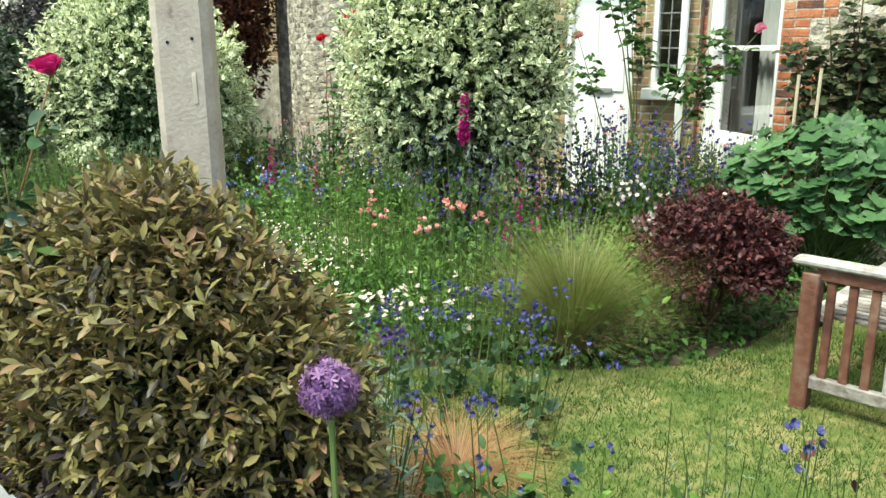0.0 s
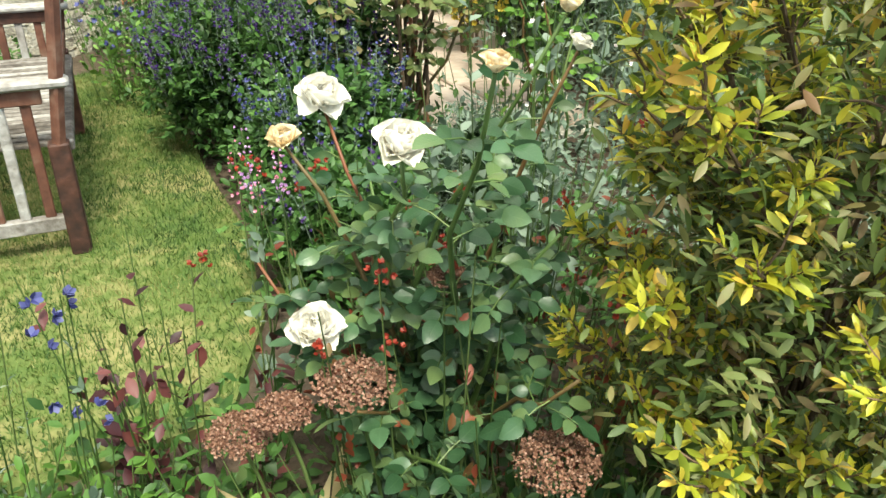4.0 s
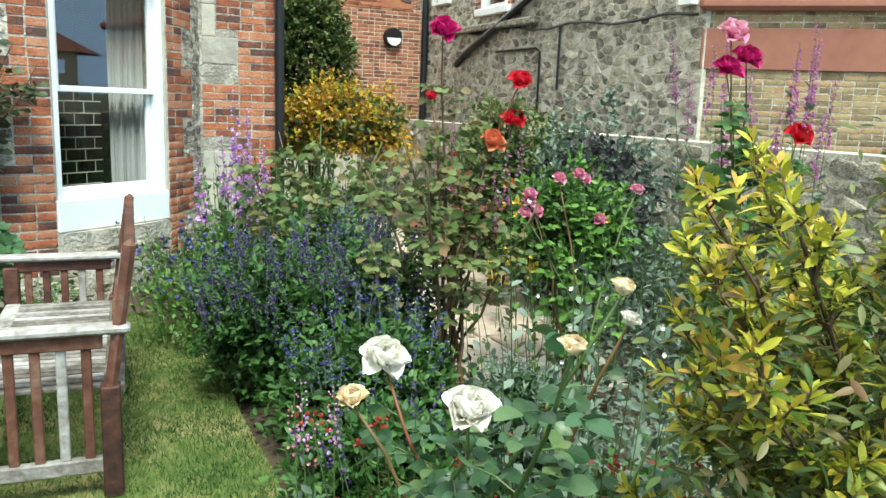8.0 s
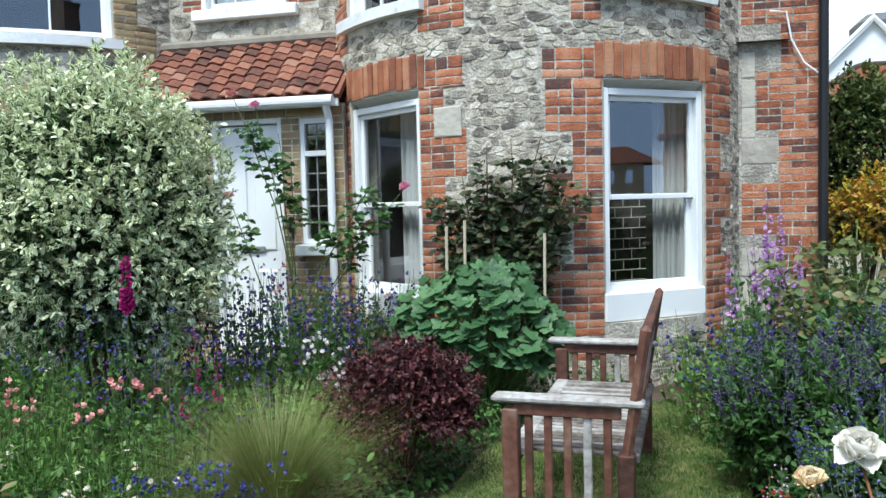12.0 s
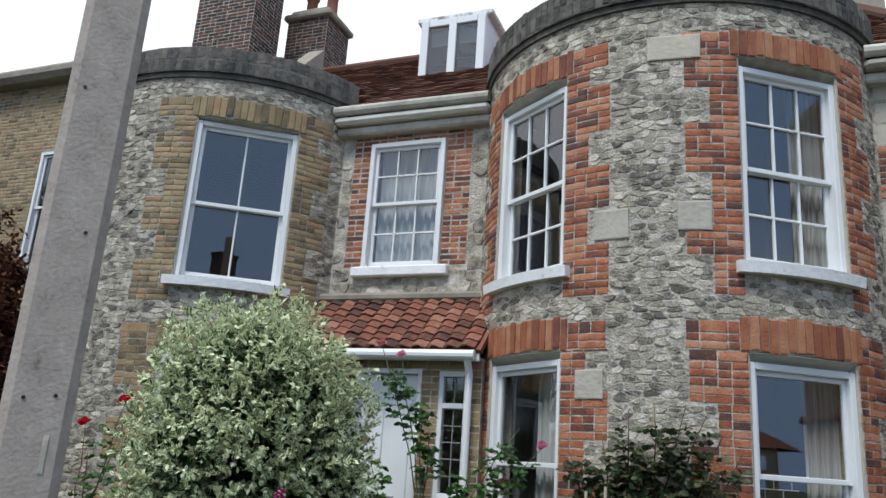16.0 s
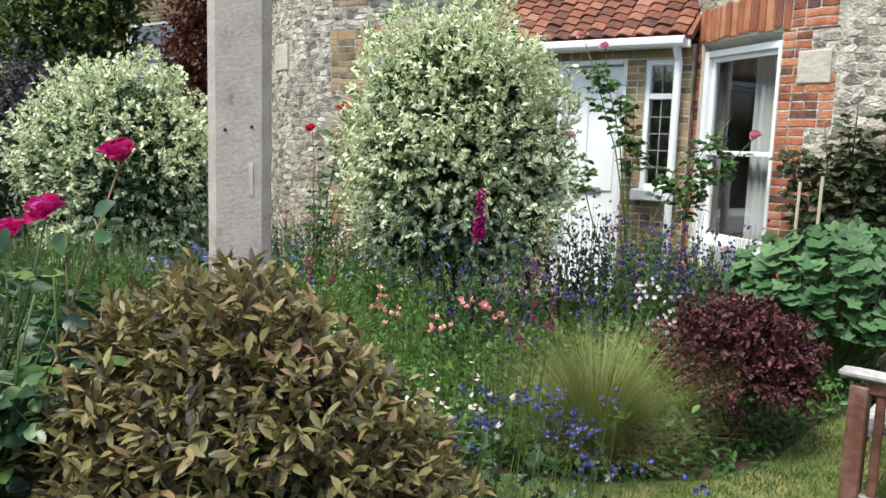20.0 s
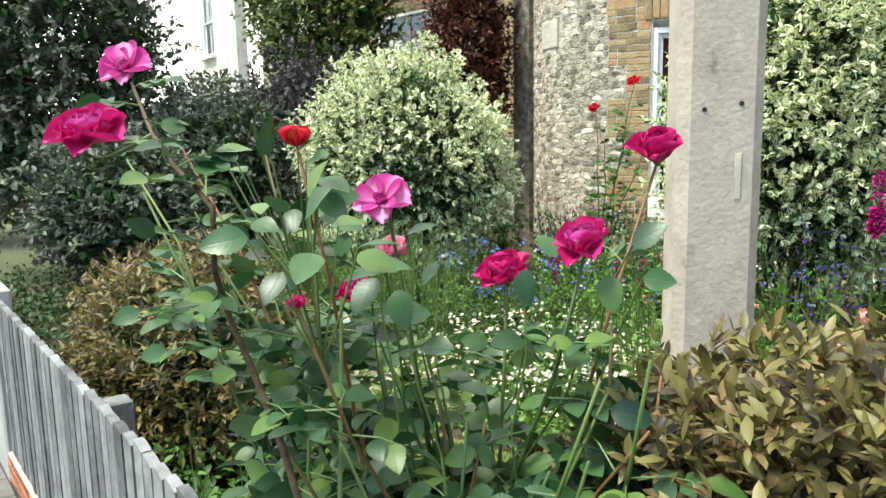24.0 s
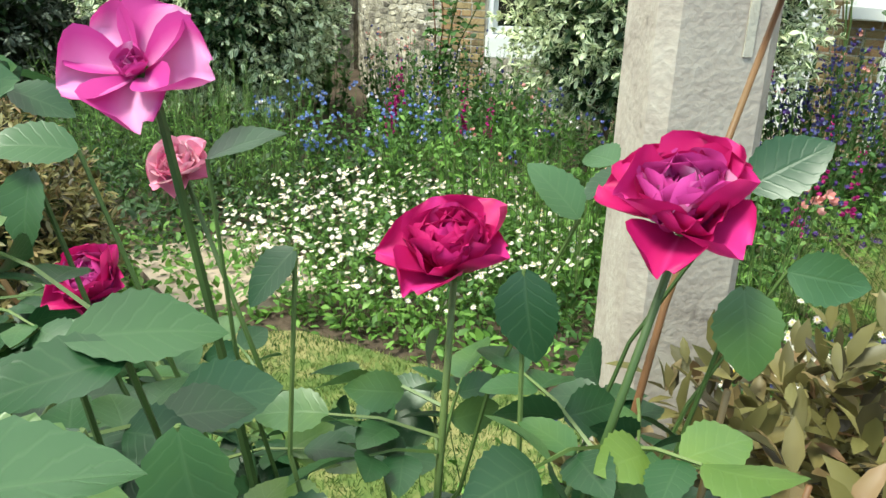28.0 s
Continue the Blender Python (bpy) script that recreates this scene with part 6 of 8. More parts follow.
for k, ((xa, ya), (xb, yb), mt, hh) in enumerate(beds):
    r = np.random.default_rng(300 + k)
    n = int(1500 * (xb - xa) * (yb - ya))
    P = np.stack([r.uniform(xa, xb, n), r.uniform(ya, yb, n), r.uniform(0, 1, n) ** 1.5 * hh - 0.02], 1)
    ok = ~inside(lawn_edge, P[:, :2]) & ~inside(path_poly, P[:, :2])
    P = P[ok]
    V, F, U = scatter(P, dirs(len(P), r, -0.1), r.uniform(0.02, 0.06, len(P)), LEAF, r)
    tagged(mesh_ob("ground_cover", V, F, mt, None, UV=U), "low green leaves covering the flower bed", "foliage", kind="stuff")

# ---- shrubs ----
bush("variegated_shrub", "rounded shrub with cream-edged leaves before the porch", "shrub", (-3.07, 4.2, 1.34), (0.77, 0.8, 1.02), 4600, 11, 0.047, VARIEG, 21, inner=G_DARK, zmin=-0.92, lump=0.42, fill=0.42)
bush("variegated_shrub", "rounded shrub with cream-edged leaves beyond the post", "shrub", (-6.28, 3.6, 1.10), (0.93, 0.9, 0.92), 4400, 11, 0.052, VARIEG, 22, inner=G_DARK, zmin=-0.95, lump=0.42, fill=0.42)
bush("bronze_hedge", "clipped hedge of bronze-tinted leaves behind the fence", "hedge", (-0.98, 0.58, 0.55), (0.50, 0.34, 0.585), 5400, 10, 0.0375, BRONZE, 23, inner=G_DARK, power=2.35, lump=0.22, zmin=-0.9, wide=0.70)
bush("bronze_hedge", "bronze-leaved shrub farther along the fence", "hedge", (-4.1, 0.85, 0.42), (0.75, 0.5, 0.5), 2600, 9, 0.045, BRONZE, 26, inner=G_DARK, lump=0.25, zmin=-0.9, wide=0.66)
LANCE = shape([(0, 0.03), (0.22, 0.11), (0.5, 0.165), (0.75, 0.14), (0.92, 0.06), (1, 0.01)], fold=0.14, droop=0.12)


def rosette_shrub(name, label, base, tips, seed, size=0.046):
    """A shrub of arching branches, each ending in whorls of lance-shaped leaves, yellow at the tips and green within."""
    r = np.random.default_rng(seed)
    t = thing(name, label, "shrub", (base[0], base[1], 0.0))
    base = np.array([base[0], base[1], 0.0])
    P, D, S, shade = [], [], [], []
    wood = Geo()
    for tip in tips:
        tip = np.asarray(tip, float)
        out = (tip - base) * np.array([1, 1, 0])
        path = arc(base + r.normal(0, 0.03, 3) * np.array([1, 1, 0]), tip, -out * 0.25 + np.array([0, 0, 0.10]), 9, r, 0.01)
        part("branch", Geo().tube(path, 0.007, 5, 0.0025), BARK, t)
        for s_ in (1.0, 0.93, 0.85, 0.76, 0.66):
            for twig in range(5 if s_ < 1.0 else 3):
                j = s_ * 8
                q = path[int(min(7, j))] + (path[int(min(7, j)) + 1] - path[int(min(7, j))]) * (j - int(min(7, j)))
                way = unit(unit(path[8] - path[6]) * 0.8 + np.array([0, 0, 0.55]) + r.normal(0, 0.45, 3))
                end = q + way * r.uniform(0.03, 0.11) * (0.5 if s_ == 1.0 and twig == 0 else 1.0)
                wood.tube([q, (q + end) / 2 + r.normal(0, 0.004, 3), end], 0.0025, 4, 0.0015)
                e1 = unit(np.cross(way, (0.3, 0.5, 0.8)))
                e2 = np.cross(way, e1)
                for k in range(11):
                    a_ = k * 2.4 + r.normal(0, 0.2)
                    f_ = k / 10
                    rad = math.cos(a_) * e1 + math.sin(a_) * e2
                    P.append(end - way * (1 - f_) * 0.045)
                    D.append(rad * (1.0 - 0.45 * f_) + way * (0.25 + 0.75 * f_) + r.normal(0, 0.1, 3))
                    S.append(size * r.uniform(0.7, 1.15) * (1.0 - 0.3 * f_))
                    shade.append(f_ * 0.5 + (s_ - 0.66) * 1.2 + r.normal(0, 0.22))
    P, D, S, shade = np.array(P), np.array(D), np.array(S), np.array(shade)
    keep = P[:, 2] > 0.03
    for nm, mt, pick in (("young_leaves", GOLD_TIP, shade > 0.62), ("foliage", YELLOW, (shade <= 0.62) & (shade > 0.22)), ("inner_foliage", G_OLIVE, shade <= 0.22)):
        pick = pick & keep
        leaf_ob(nm, P[pick], D[pick], S[pick], LANCE, mt, t, r, {"young_leaves": "bright yellow young leaves"}.get(nm, ""))
    part("twig", wood, BARK, t)["kind"] = "stuff"
    # greener inner leaves, whose olive also carries the shade inside the shrub
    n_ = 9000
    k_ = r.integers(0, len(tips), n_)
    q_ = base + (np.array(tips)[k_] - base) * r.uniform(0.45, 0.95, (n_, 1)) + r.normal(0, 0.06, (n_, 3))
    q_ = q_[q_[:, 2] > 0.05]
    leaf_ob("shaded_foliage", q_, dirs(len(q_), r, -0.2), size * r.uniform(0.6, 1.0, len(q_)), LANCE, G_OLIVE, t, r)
    return t


gr = np.random.default_rng(24)
golden = [(0.95, 0.86, 1.30), (0.98, 0.73, 1.29), (0.91, 0.70, 1.09), (0.975, 0.86, 1.03), (1.02, 0.66, 0.86), (0.98, 0.80, 0.74), (0.96, 0.62, 0.55), (1.08, 1.02, 1.2), (1.10, 0.58, 1.18), (1.02, 0.6, 0.35), (1.02, 1.02, 0.52)]
for tier, (zt, rt, nt) in enumerate(((1.27, 0.36, 7), (1.12, 0.46, 10), (0.92, 0.46, 10), (0.68, 0.48, 11), (0.42, 0.46, 9), (0.2, 0.42, 7))):
    for k in range(nt):
        a_ = 2 * math.pi * (k + 0.37 * tier) / nt + gr.normal(0, 0.15)
        rr_ = rt * gr.uniform(0.72, 1.08)
        golden.append((1.46 + rr_ * math.cos(a_), 0.84 + rr_ * 0.85 * math.sin(a_), zt + gr.normal(0, 0.05)))
golden += [(1.78, 0.95, 1.48), (1.84, 0.9, 1.60), (1.80, 1.02, 1.70), (1.74, 1.1, 1.60), (1.92, 0.95, 1.52), (1.70, 1.05, 1.40)]
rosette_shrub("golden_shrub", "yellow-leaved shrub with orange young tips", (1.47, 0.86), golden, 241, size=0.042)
bush("maroon_shrub", "low rounded shrub with dark maroon leaves", "shrub", (-0.87, 3.62, 0.42), (0.37, 0.36, 0.30), 1300, 9, 0.034, MAROON, 25, inner=MAROON, lump=0.45, fill=0.4)
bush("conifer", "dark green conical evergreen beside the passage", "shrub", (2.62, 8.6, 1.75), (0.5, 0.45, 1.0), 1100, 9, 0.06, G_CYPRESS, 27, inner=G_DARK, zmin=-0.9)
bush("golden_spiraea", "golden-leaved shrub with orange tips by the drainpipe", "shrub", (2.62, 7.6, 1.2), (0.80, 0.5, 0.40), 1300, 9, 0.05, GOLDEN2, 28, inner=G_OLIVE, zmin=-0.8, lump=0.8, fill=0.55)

# ---- roses ----
UPS = (-0.1, -0.55, 0.75)
rose_bush("magenta_rose", "tall magenta rose bush with blue-green leaves by the fence", (-1.42, 0.30), [
    ((-1.309, 0.536, 1.412), 0.038, MAGENTA, (0.15, -0.32, 0.9), 0.5, "deep magenta full rose"),
    ((-1.288, 0.363, 1.304), 0.034, (MAGENTA, ORCHID), (0.0, -0.42, 0.88), 0.86, "open magenta rose fading to pink"),
    ((-1.418, 0.350, 1.248), 0.035, MAGENTA, (0.05, -0.36, 0.9), 0.66, "deep magenta full rose"),
    ((-1.473, 0.07, 1.44), 0.021, SCARLET, (0.1, -0.1, 1), 0.2, "tight red bud"),
    ((-1.621, 0.233, 1.205), 0.028, (MAGENTA, ORCHID), (0.3, -0.5, 0.7), 0.55, "half-open magenta rose"),
    ((-1.677, 0.337, 1.254), 0.020, PINK, (0.3, -0.6, 0.6), 1.0, "half-fallen pink rose"),
    ((-1.337, -0.008, 1.275), 0.011, MAGENTA, (0.1, -0.2, 0.9), 0.2, "small magenta bud")],
    G_ROSE, 0.044, 15, 61, apart=True, stem=STEM, extra=[(-1.32, 0.20, 1.10), (-1.60, 0.10, 1.32), (-1.22, 0.44, 1.13), (-1.68, 0.3, 1.12), (-1.28, 0.3, 1.02), (-1.48, 0.14, 1.03), (-1.72, 0.06, 1.26), (-1.55, 0.42, 1.06), (-1.38, 0.28, 1.06), (-1.62, 0.16, 0.98), (-1.75, 0.2, 1.18), (-1.26, 0.39, 1.20), (-1.24, 0.36, 1.12), (-1.33, 0.36, 1.12), (-1.44, 0.24, 1.12), (-1.52, 0.2, 1.12), (-1.5, 0.3, 1.06), (-1.85, 0.2, 1.3), (-1.95, 0.25, 1.15), (-1.8, 0.1, 1.05), (-1.45, 0.0, 1.12), (-1.36, 0.05, 1.1), (-1.20, 0.30, 1.16), (-1.16, 0.34, 1.10), (-1.18, 0.26, 1.08), (-1.13, 0.30, 1.20), (-1.95, 0.1, 1.42), (-1.85, 0.0, 1.36), (-2.05, 0.15, 1.3), (-1.9, 0.22, 1.44), (-2.1, 0.05, 1.4)], thick=0.0042, low=0.55, tmpl=SERRATE)
wide_open = bloom(thing("magenta_rose", "wide open magenta rose with a pale heart on its stem", "rose bush", (-1.572, 0.248, 0), "roses"), (-1.572, 0.248, 1.352), 0.034, ORCHID, (0.35, -0.62, 0.62), 91, 0.9, "wide open orchid-pink rose", apart=True, rings=((5, 0.25, 0.30), (4, 0.6, 0.42), (5, 1.0, 1.1)))
tall = thing("magenta_rose", "thick brown rose stem with broad leaves and paired blooms", "rose bush", (-1.27, -0.02, 0), "roses")
tall_path = [(-1.36, 0.24, 0.0), (-1.38, 0.06, 0.8), (-1.416, 0.005, 1.087), (-1.483, 0.003, 1.164), (-1.528, -0.003, 1.219), (-1.50, -0.03, 1.29), (-1.464, -0.041, 1.368), (-1.60, -0.035, 1.41), (-1.714, -0.022, 1.447), (-1.993, 0.038, 1.53)]
part("stem", Geo().tube(tall_path, 0.0052, 8, 0.0026), BARK, tall, "thick brown thorny stem", smooth=True)
bloom(tall, (-2.0, 0.03, 1.56), 0.034, ORCHID, (0.5, -0.5, 0.6), 92, 0.9, "wide open orchid-pink rose", apart=True, rings=((5, 0.25, 0.4), (4, 0.5, 0.6), (5, 1.05, 1.1)))
bloom(tall, (-1.713, -0.104, 1.454), 0.040, (MAGENTA, ORCHID), (0.3, -0.3, 0.8), 93, 0.8, "open magenta rose", apart=True)
trng = np.random.default_rng(94)
tp, td = [], []
for k in range(17):
    q = 2.6 + 6.3 * k / 16
    i_ = int(q)
    a_, b_ = np.array(tall_path[i_]), np.array(tall_path[i_ + 1])
    tp.append(a_ + (b_ - a_) * (q - i_))
    td.append((math.cos(k * 2.4), math.sin(k * 2.4), trng.uniform(0.0, 0.6)))
tp += [np.array((-1.44, 0.10, 1.22)), np.array((-1.46, 0.16, 1.26)), np.array((-1.50, 0.10, 1.19)), np.array((-1.42, 0.16, 1.17))]
td += [(0.35, 0.55, 0.25), (-0.5, -0.2, 0.3), (0.4, 0.3, 0.1), (0.6, 0.2, 0.3)]
lp, ld, ls, st = compound(tp, td, trng, 0.036, 5)
part("side_stem", Geo().tube(arc((-1.29, 0.0, 1.0), (-1.47, 0.12, 1.24), (0, 0, -0.03), 7), 0.003, 6, 0.002), STEM, tall)
g = Geo()
for a_ in st:
    g.tube(a_, 0.0014, 4, 0.001)
part("leaf_stalk", g, STEM, tall)["kind"] = "stuff"
leaf_ob("leafage", lp, ld, ls, SERRATE, G_ROSE, tall, trng)
part("side_stem", Geo().tube(arc((-1.714, -0.022, 1.447), (-1.715, -0.09, 1.425), (0.0, -0.02, -0.015), 7), 0.0028, 6, 0.002), STEM, tall)
# broad single leaves that stand out above the rest
near_leaves = np.array([
    (-1.543, 0.175, 1.309, 0.09, -0.41, -0.91, 0.045),
    (-1.534, 0.195, 1.316, -0.45, -0.86, 0.23, 0.045),
    (-1.533, 0.268, 1.298, 0.48, 0.76, 0.43, 0.05),
    (-1.357, 0.390, 1.273, -0.65, -0.16, 0.74, 0.045),
    (-1.292, 0.468, 1.288, 0.72, 0.33, 0.61, 0.055),
    (-1.449, 0.260, 1.267, -0.29, -0.73, -0.62, 0.04),
    (-1.347, 0.320, 1.266, 0.33, -0.26, -0.91, 0.05),
    (-1.259, 0.383, 1.263, 0.33, -0.30, -0.90, 0.05),
    (-1.256, 0.446, 1.252, 0.98, 0.20, -0.03, 0.045),
    (-1.372, 0.124, 1.287, -0.42, -0.91, -0.00, 0.05),
    (-1.392, 0.114, 1.291, 0.51, 0.86, 0.06, 0.055),
    (-1.348, 0.096, 1.285, 0.09, -0.77, -0.63, 0.05),
    (-1.356, 0.130, 1.266, 0.51, -0.22, -0.83, 0.05)
])
nl = thing("magenta_rose", "broad toothed rose leaves on slender shoots by the fence", "rose bush", (-1.45, 0.28, 0), "roses")
g = Geo()
for k, row in enumerate(near_leaves):
    p_, d_ = row[:3], row[3:6]
    g.tube(arc((-1.45 + 0.12 * math.cos(k), 0.30 + 0.05 * math.sin(k), 0.75), p_, (0, 0, -0.05), 7, trng, 0.006), 0.0026, 5, 0.0013)
    V, F, U = scatter([p_], [d_], [row[6] * 0.95], SERRATE, trng, up=np.array([[0.25, -0.55, 0.75]]) + trng.normal(0, 0.25, (1, 3)))
    mesh_ob("leaf", V, F, G_ROSE, nl, UV=U, smooth=True)
part("shoot", g, STEM, nl)["kind"] = "stuff"
U_ = dirs(26, trng, -0.5)
P = np.array([(-1.50, 0.05, 1.385) if k % 3 else (-1.335, 0.0, 1.335) for k in range(26)]) + U_ * np.array([0.075, 0.05, 0.05])
g = Geo()
for k in range(26):
    V, F, U = scatter([P[k]], [U_[k] + trng.normal(0, 0.3, 3)], [trng.uniform(0.034, 0.05)], SERRATE, trng, up=np.array([[0.25, -0.55, 0.75]]) + trng.normal(0, 0.3, (1, 3)))
    mesh_ob("leaf", V, F, G_ROSE, nl, UV=U, smooth=True)
    g.tube(arc((-1.48, 0.08, 1.25) if k % 3 else (-1.36, 0.03, 1.2), P[k], (0, 0, -0.01), 5), 0.0016, 4, 0.001)
part("shoot", g, STEM, nl)["kind"] = "stuff"
part("stem", Geo().tube(arc((-1.45, 0.28, 0.0), (-1.572, 0.262, 1.335), (0.04, 0.02, 0), 8), 0.005, 6, 0.003), STEM, wide_open.parent)

rose_bush("white_rose", "ivory rose bush with glossy leaves at the lawn's edge", (0.85, 1.25), [
    ((0.727, 1.521, 0.902), 0.046, IVORY, (-0.15, -0.4, 0.85), 0.9, "large ivory rose"),
    ((0.711, 1.104, 0.943), 0.044, IVORY, (-0.1, -0.35, 0.85), 0.75, "large ivory rose"),
    ((0.585, 1.213, 0.576), 0.042, IVORY, (-0.3, -0.45, 0.75), 0.85, "large ivory rose"),
    ((0.594, 1.353, 0.886), 0.028, CREAM, (-0.2, -0.4, 0.8), 0.55, "cream rose half open"),
    ((0.699, 0.814, 1.135), 0.020, CREAM, (0, -0.2, 1), 0.42, "cream bud"),
    ((0.957, 1.038, 1.143), 0.024, CREAM, (0, -0.2, 1), 0.42, "cream bud"),
    ((1.067, 1.146, 1.05), 0.022, IVORY, (0.1, -0.3, 1), 0.45, "ivory rose half open"),
    ((0.41, 0.91, 0.30), 0.036, CREAM, (0, -0.3, 1), 0.8, "apricot and cream rose"),
    ((0.65, 0.72, 0.32), 0.050, IVORY, (0, -0.3, 1), 1.0, "flat open white rose with a yellow eye"),
    ((0.28, 0.81, 0.28), 0.034, APRICOT, (0, -0.3, 1), 0.8, "peach rose")],
    G_BLUE, 0.042, 19, 62, apart=True, tmpl=SERRATE, extra=[(0.95, 1.0, 0.78), (0.75, 1.35, 0.7), (0.6, 1.05, 0.5), (1.0, 1.3, 0.85), (0.85, 1.6, 0.7), (0.9, 0.85, 0.6), (0.7, 0.9, 0.45), (1.15, 1.15, 0.8), (0.55, 1.45, 0.6)], low=0.3)
rose_bush("red_rose", "tall scarlet rose bush beside the stone path", (1.65, 3.1), [
    ((2.004, 3.12, 1.563), 0.05, SCARLET, UPS, 0.8, "scarlet rose"),
    ((1.978, 3.12, 1.386), 0.05, SCARLET, UPS, 0.8, "scarlet rose"),
    ((1.60, 3.1, 1.75), 0.058, MAGENTA, UPS, 0.8, "bright pink rose"),
    ((1.55, 3.1, 1.47), 0.028, SCARLET, UPS, 0.4, "red bud"),
    ((1.86, 3.1, 1.29), 0.05, CORAL, UPS, 0.85, "coral rose")],
    G_OLIVE, 0.046, 22, 63, stem=BARK, extra=[(1.3, 3.2, 1.15), (1.9, 3.3, 1.1), (1.45, 2.9, 1.2), (1.75, 3.3, 1.35), (2.05, 3.0, 1.0), (1.25, 3.0, 0.9), (1.7, 2.9, 0.85), (1.5, 3.3, 1.3)], thick=0.007, low=0.55)
rose_bush("red_rose", "russet-leaved part of the rose hedge by the path", (1.95, 3.6), [((2.2, 3.5, 1.05), 0.035, CORAL, UPS, 0.7, "")], RUSSET, 0.04, 10, 64, extra=[(1.9, 3.5, 1.3), (2.1, 3.7, 1.1), (1.8, 3.7, 1.0)], low=0.55)
rose_bush("green_rose", "leafy rose bush without flowers near the passage", (1.35, 4.4), [], G_OLIVE, 0.05, 46, 65, extra=[(1.0, 4.3, 1.15), (1.5, 4.5, 1.3), (1.8, 4.3, 1.2), (1.3, 4.7, 1.25), (1.1, 4.6, 0.95), (1.7, 4.7, 1.0), (1.95, 4.6, 1.15), (1.45, 4.1, 1.0)], low=0.3)
rose_bush("pink_rose", "bush of small pink cabbage roses beyond the path", (2.35, 3.0), [((xx, 3.1, zz), 0.030, PINK, UPS, 0.8, "") for xx, zz in ((2.23, 1.12), (2.37, 1.12), (2.34, 1.14), (2.07, 1.01), (2.05, 0.96), (2.11, 0.97), (2.07, 1.05), (2.70, 1.06), (2.48, 0.92))], G_FRESH, 0.04, 11, 66, low=0.3)
rose_bush("magenta_rose", "tall pink rose against the neighbour's wall", (3.1, 2.75), [((2.73, 2.6, 1.79), 0.06, PINK, UPS, 0.8, ""), ((2.72, 2.6, 1.64), 0.055, MAGENTA, UPS, 0.8, ""), ((2.83, 2.6, 1.69), 0.055, MAGENTA, UPS, 0.8, ""), ((3.2, 2.6, 1.36), 0.06, SCARLET, UPS, 0.8, "")], G_MID, 0.05, 20, 67, extra=[(2.9, 2.8, 1.5), (3.2, 2.9, 1.45), (3.0, 2.6, 1.2), (2.7, 2.8, 1.3), (3.4, 2.8, 1.3)], low=0.3)
rose_bush("climbing_rose", "dark-leaved climbing rose against the bay wall", (-0.72, 5.5), [], G_CLIMB, 0.058, 64, 68, stem=BARK, extra=[(-0.57, 5.5, 1.9), (-0.1, 5.55, 1.72), (-1.15, 5.5, 1.4), (-0.3, 5.5, 1.5), (-0.8, 5.5, 1.65), (-1.0, 5.45, 1.2), (-0.4, 5.45, 1.2), (0.02, 5.6, 1.6), (-0.55, 5.5, 1.3), (-0.95, 5.5, 1.7), (-0.75, 5.5, 1.86), (-0.35, 5.5, 1.9), (-0.15, 5.5, 1.55), (-0.2, 5.52, 1.86), (-1.2, 5.5, 1.56), (-0.65, 5.5, 1.5)], thick=0.008, low=0.4)
rose_bush("climbing_rose", "spindly pink climbing rose on bare canes by the porch", (-2.45, 5.8), [((-2.96, 5.8, 2.40), 0.045, SALMON, UPS, 0.8, ""), ((-2.75, 5.8, 2.3), 0.04, PINK, UPS, 0.8, ""), ((-3.03, 5.8, 1.55), 0.045, SALMON, UPS, 0.8, ""), ((-1.75, 5.7, 1.27), 0.06, SALMON, UPS, 0.8, "salmon pink rose"), ((-1.42, 5.6, 1.58), 0.04, PINK, UPS, 0.8, "")], G_MID, 0.055, 26, 69, stem=STEM, extra=[(-2.55, 5.8, 2.05), (-2.45, 5.8, 1.75), (-1.6, 5.6, 1.7), (-2.0, 5.7, 1.4)], low=0.72, thick=0.006)
rose_bush("red_rose", "small red roses beside the far bay window", (-5.2, 4.9), [((-5.3, 4.9, 1.55), 0.05, SCARLET, UPS, 0.8, ""), ((-4.8, 4.8, 1.75), 0.05, SCARLET, UPS, 0.8, ""), ((-4.7, 4.8, 1.2), 0.05, SCARLET, UPS, 0.8, "")], G_MID, 0.05, 16, 70, extra=[(-5.1, 4.8, 1.3), (-4.9, 4.9, 1.5)], low=0.3)

# ---- herbaceous plants ----
holly = thing("hollyhock", "mound of large lobed hollyhock leaves below the bay", "plant", (-0.72, 4.85, 0))
hr = np.random.default_rng(101)
hn = 560
U_ = dirs(hn, hr, -0.35)
P = np.array([-0.72, 4.85, 0.55]) + U_ * np.array([0.62, 0.42, 0.52]) * hr.uniform(0.72, 1.0, (hn, 1)) * lumps(U_, 18, 0.25, hr)[:, None]
P[:, 2] = np.clip(P[:, 2], 0.12, 1.12)
flat = U_ * np.array([1, 1, 0])
D = flat + np.array([0, -0.25, -0.30]) + hr.normal(0, 0.25, (hn, 3))
leaf_ob("leafage", P - unit(D) * 0.06, D, hr.uniform(0.06, 0.145, hn), LOBED, G_HOLLY, holly, hr, up=U_ * 0.8 + np.array([0, -0.6, 0.7]) + hr.normal(0, 0.2, (hn, 3)))
g = Geo()
for k in range(0, hn, 2):
    f_ = np.array([-0.72 + hr.normal(0, 0.12), 4.85 + hr.normal(0, 0.1), -0.03])
    g.tube(arc(f_, P[k], (0, 0, 0.06), 4), 0.005, 5, 0.003)
part("leaf_stalk", g, STEM, holly)["kind"] = "stuff"
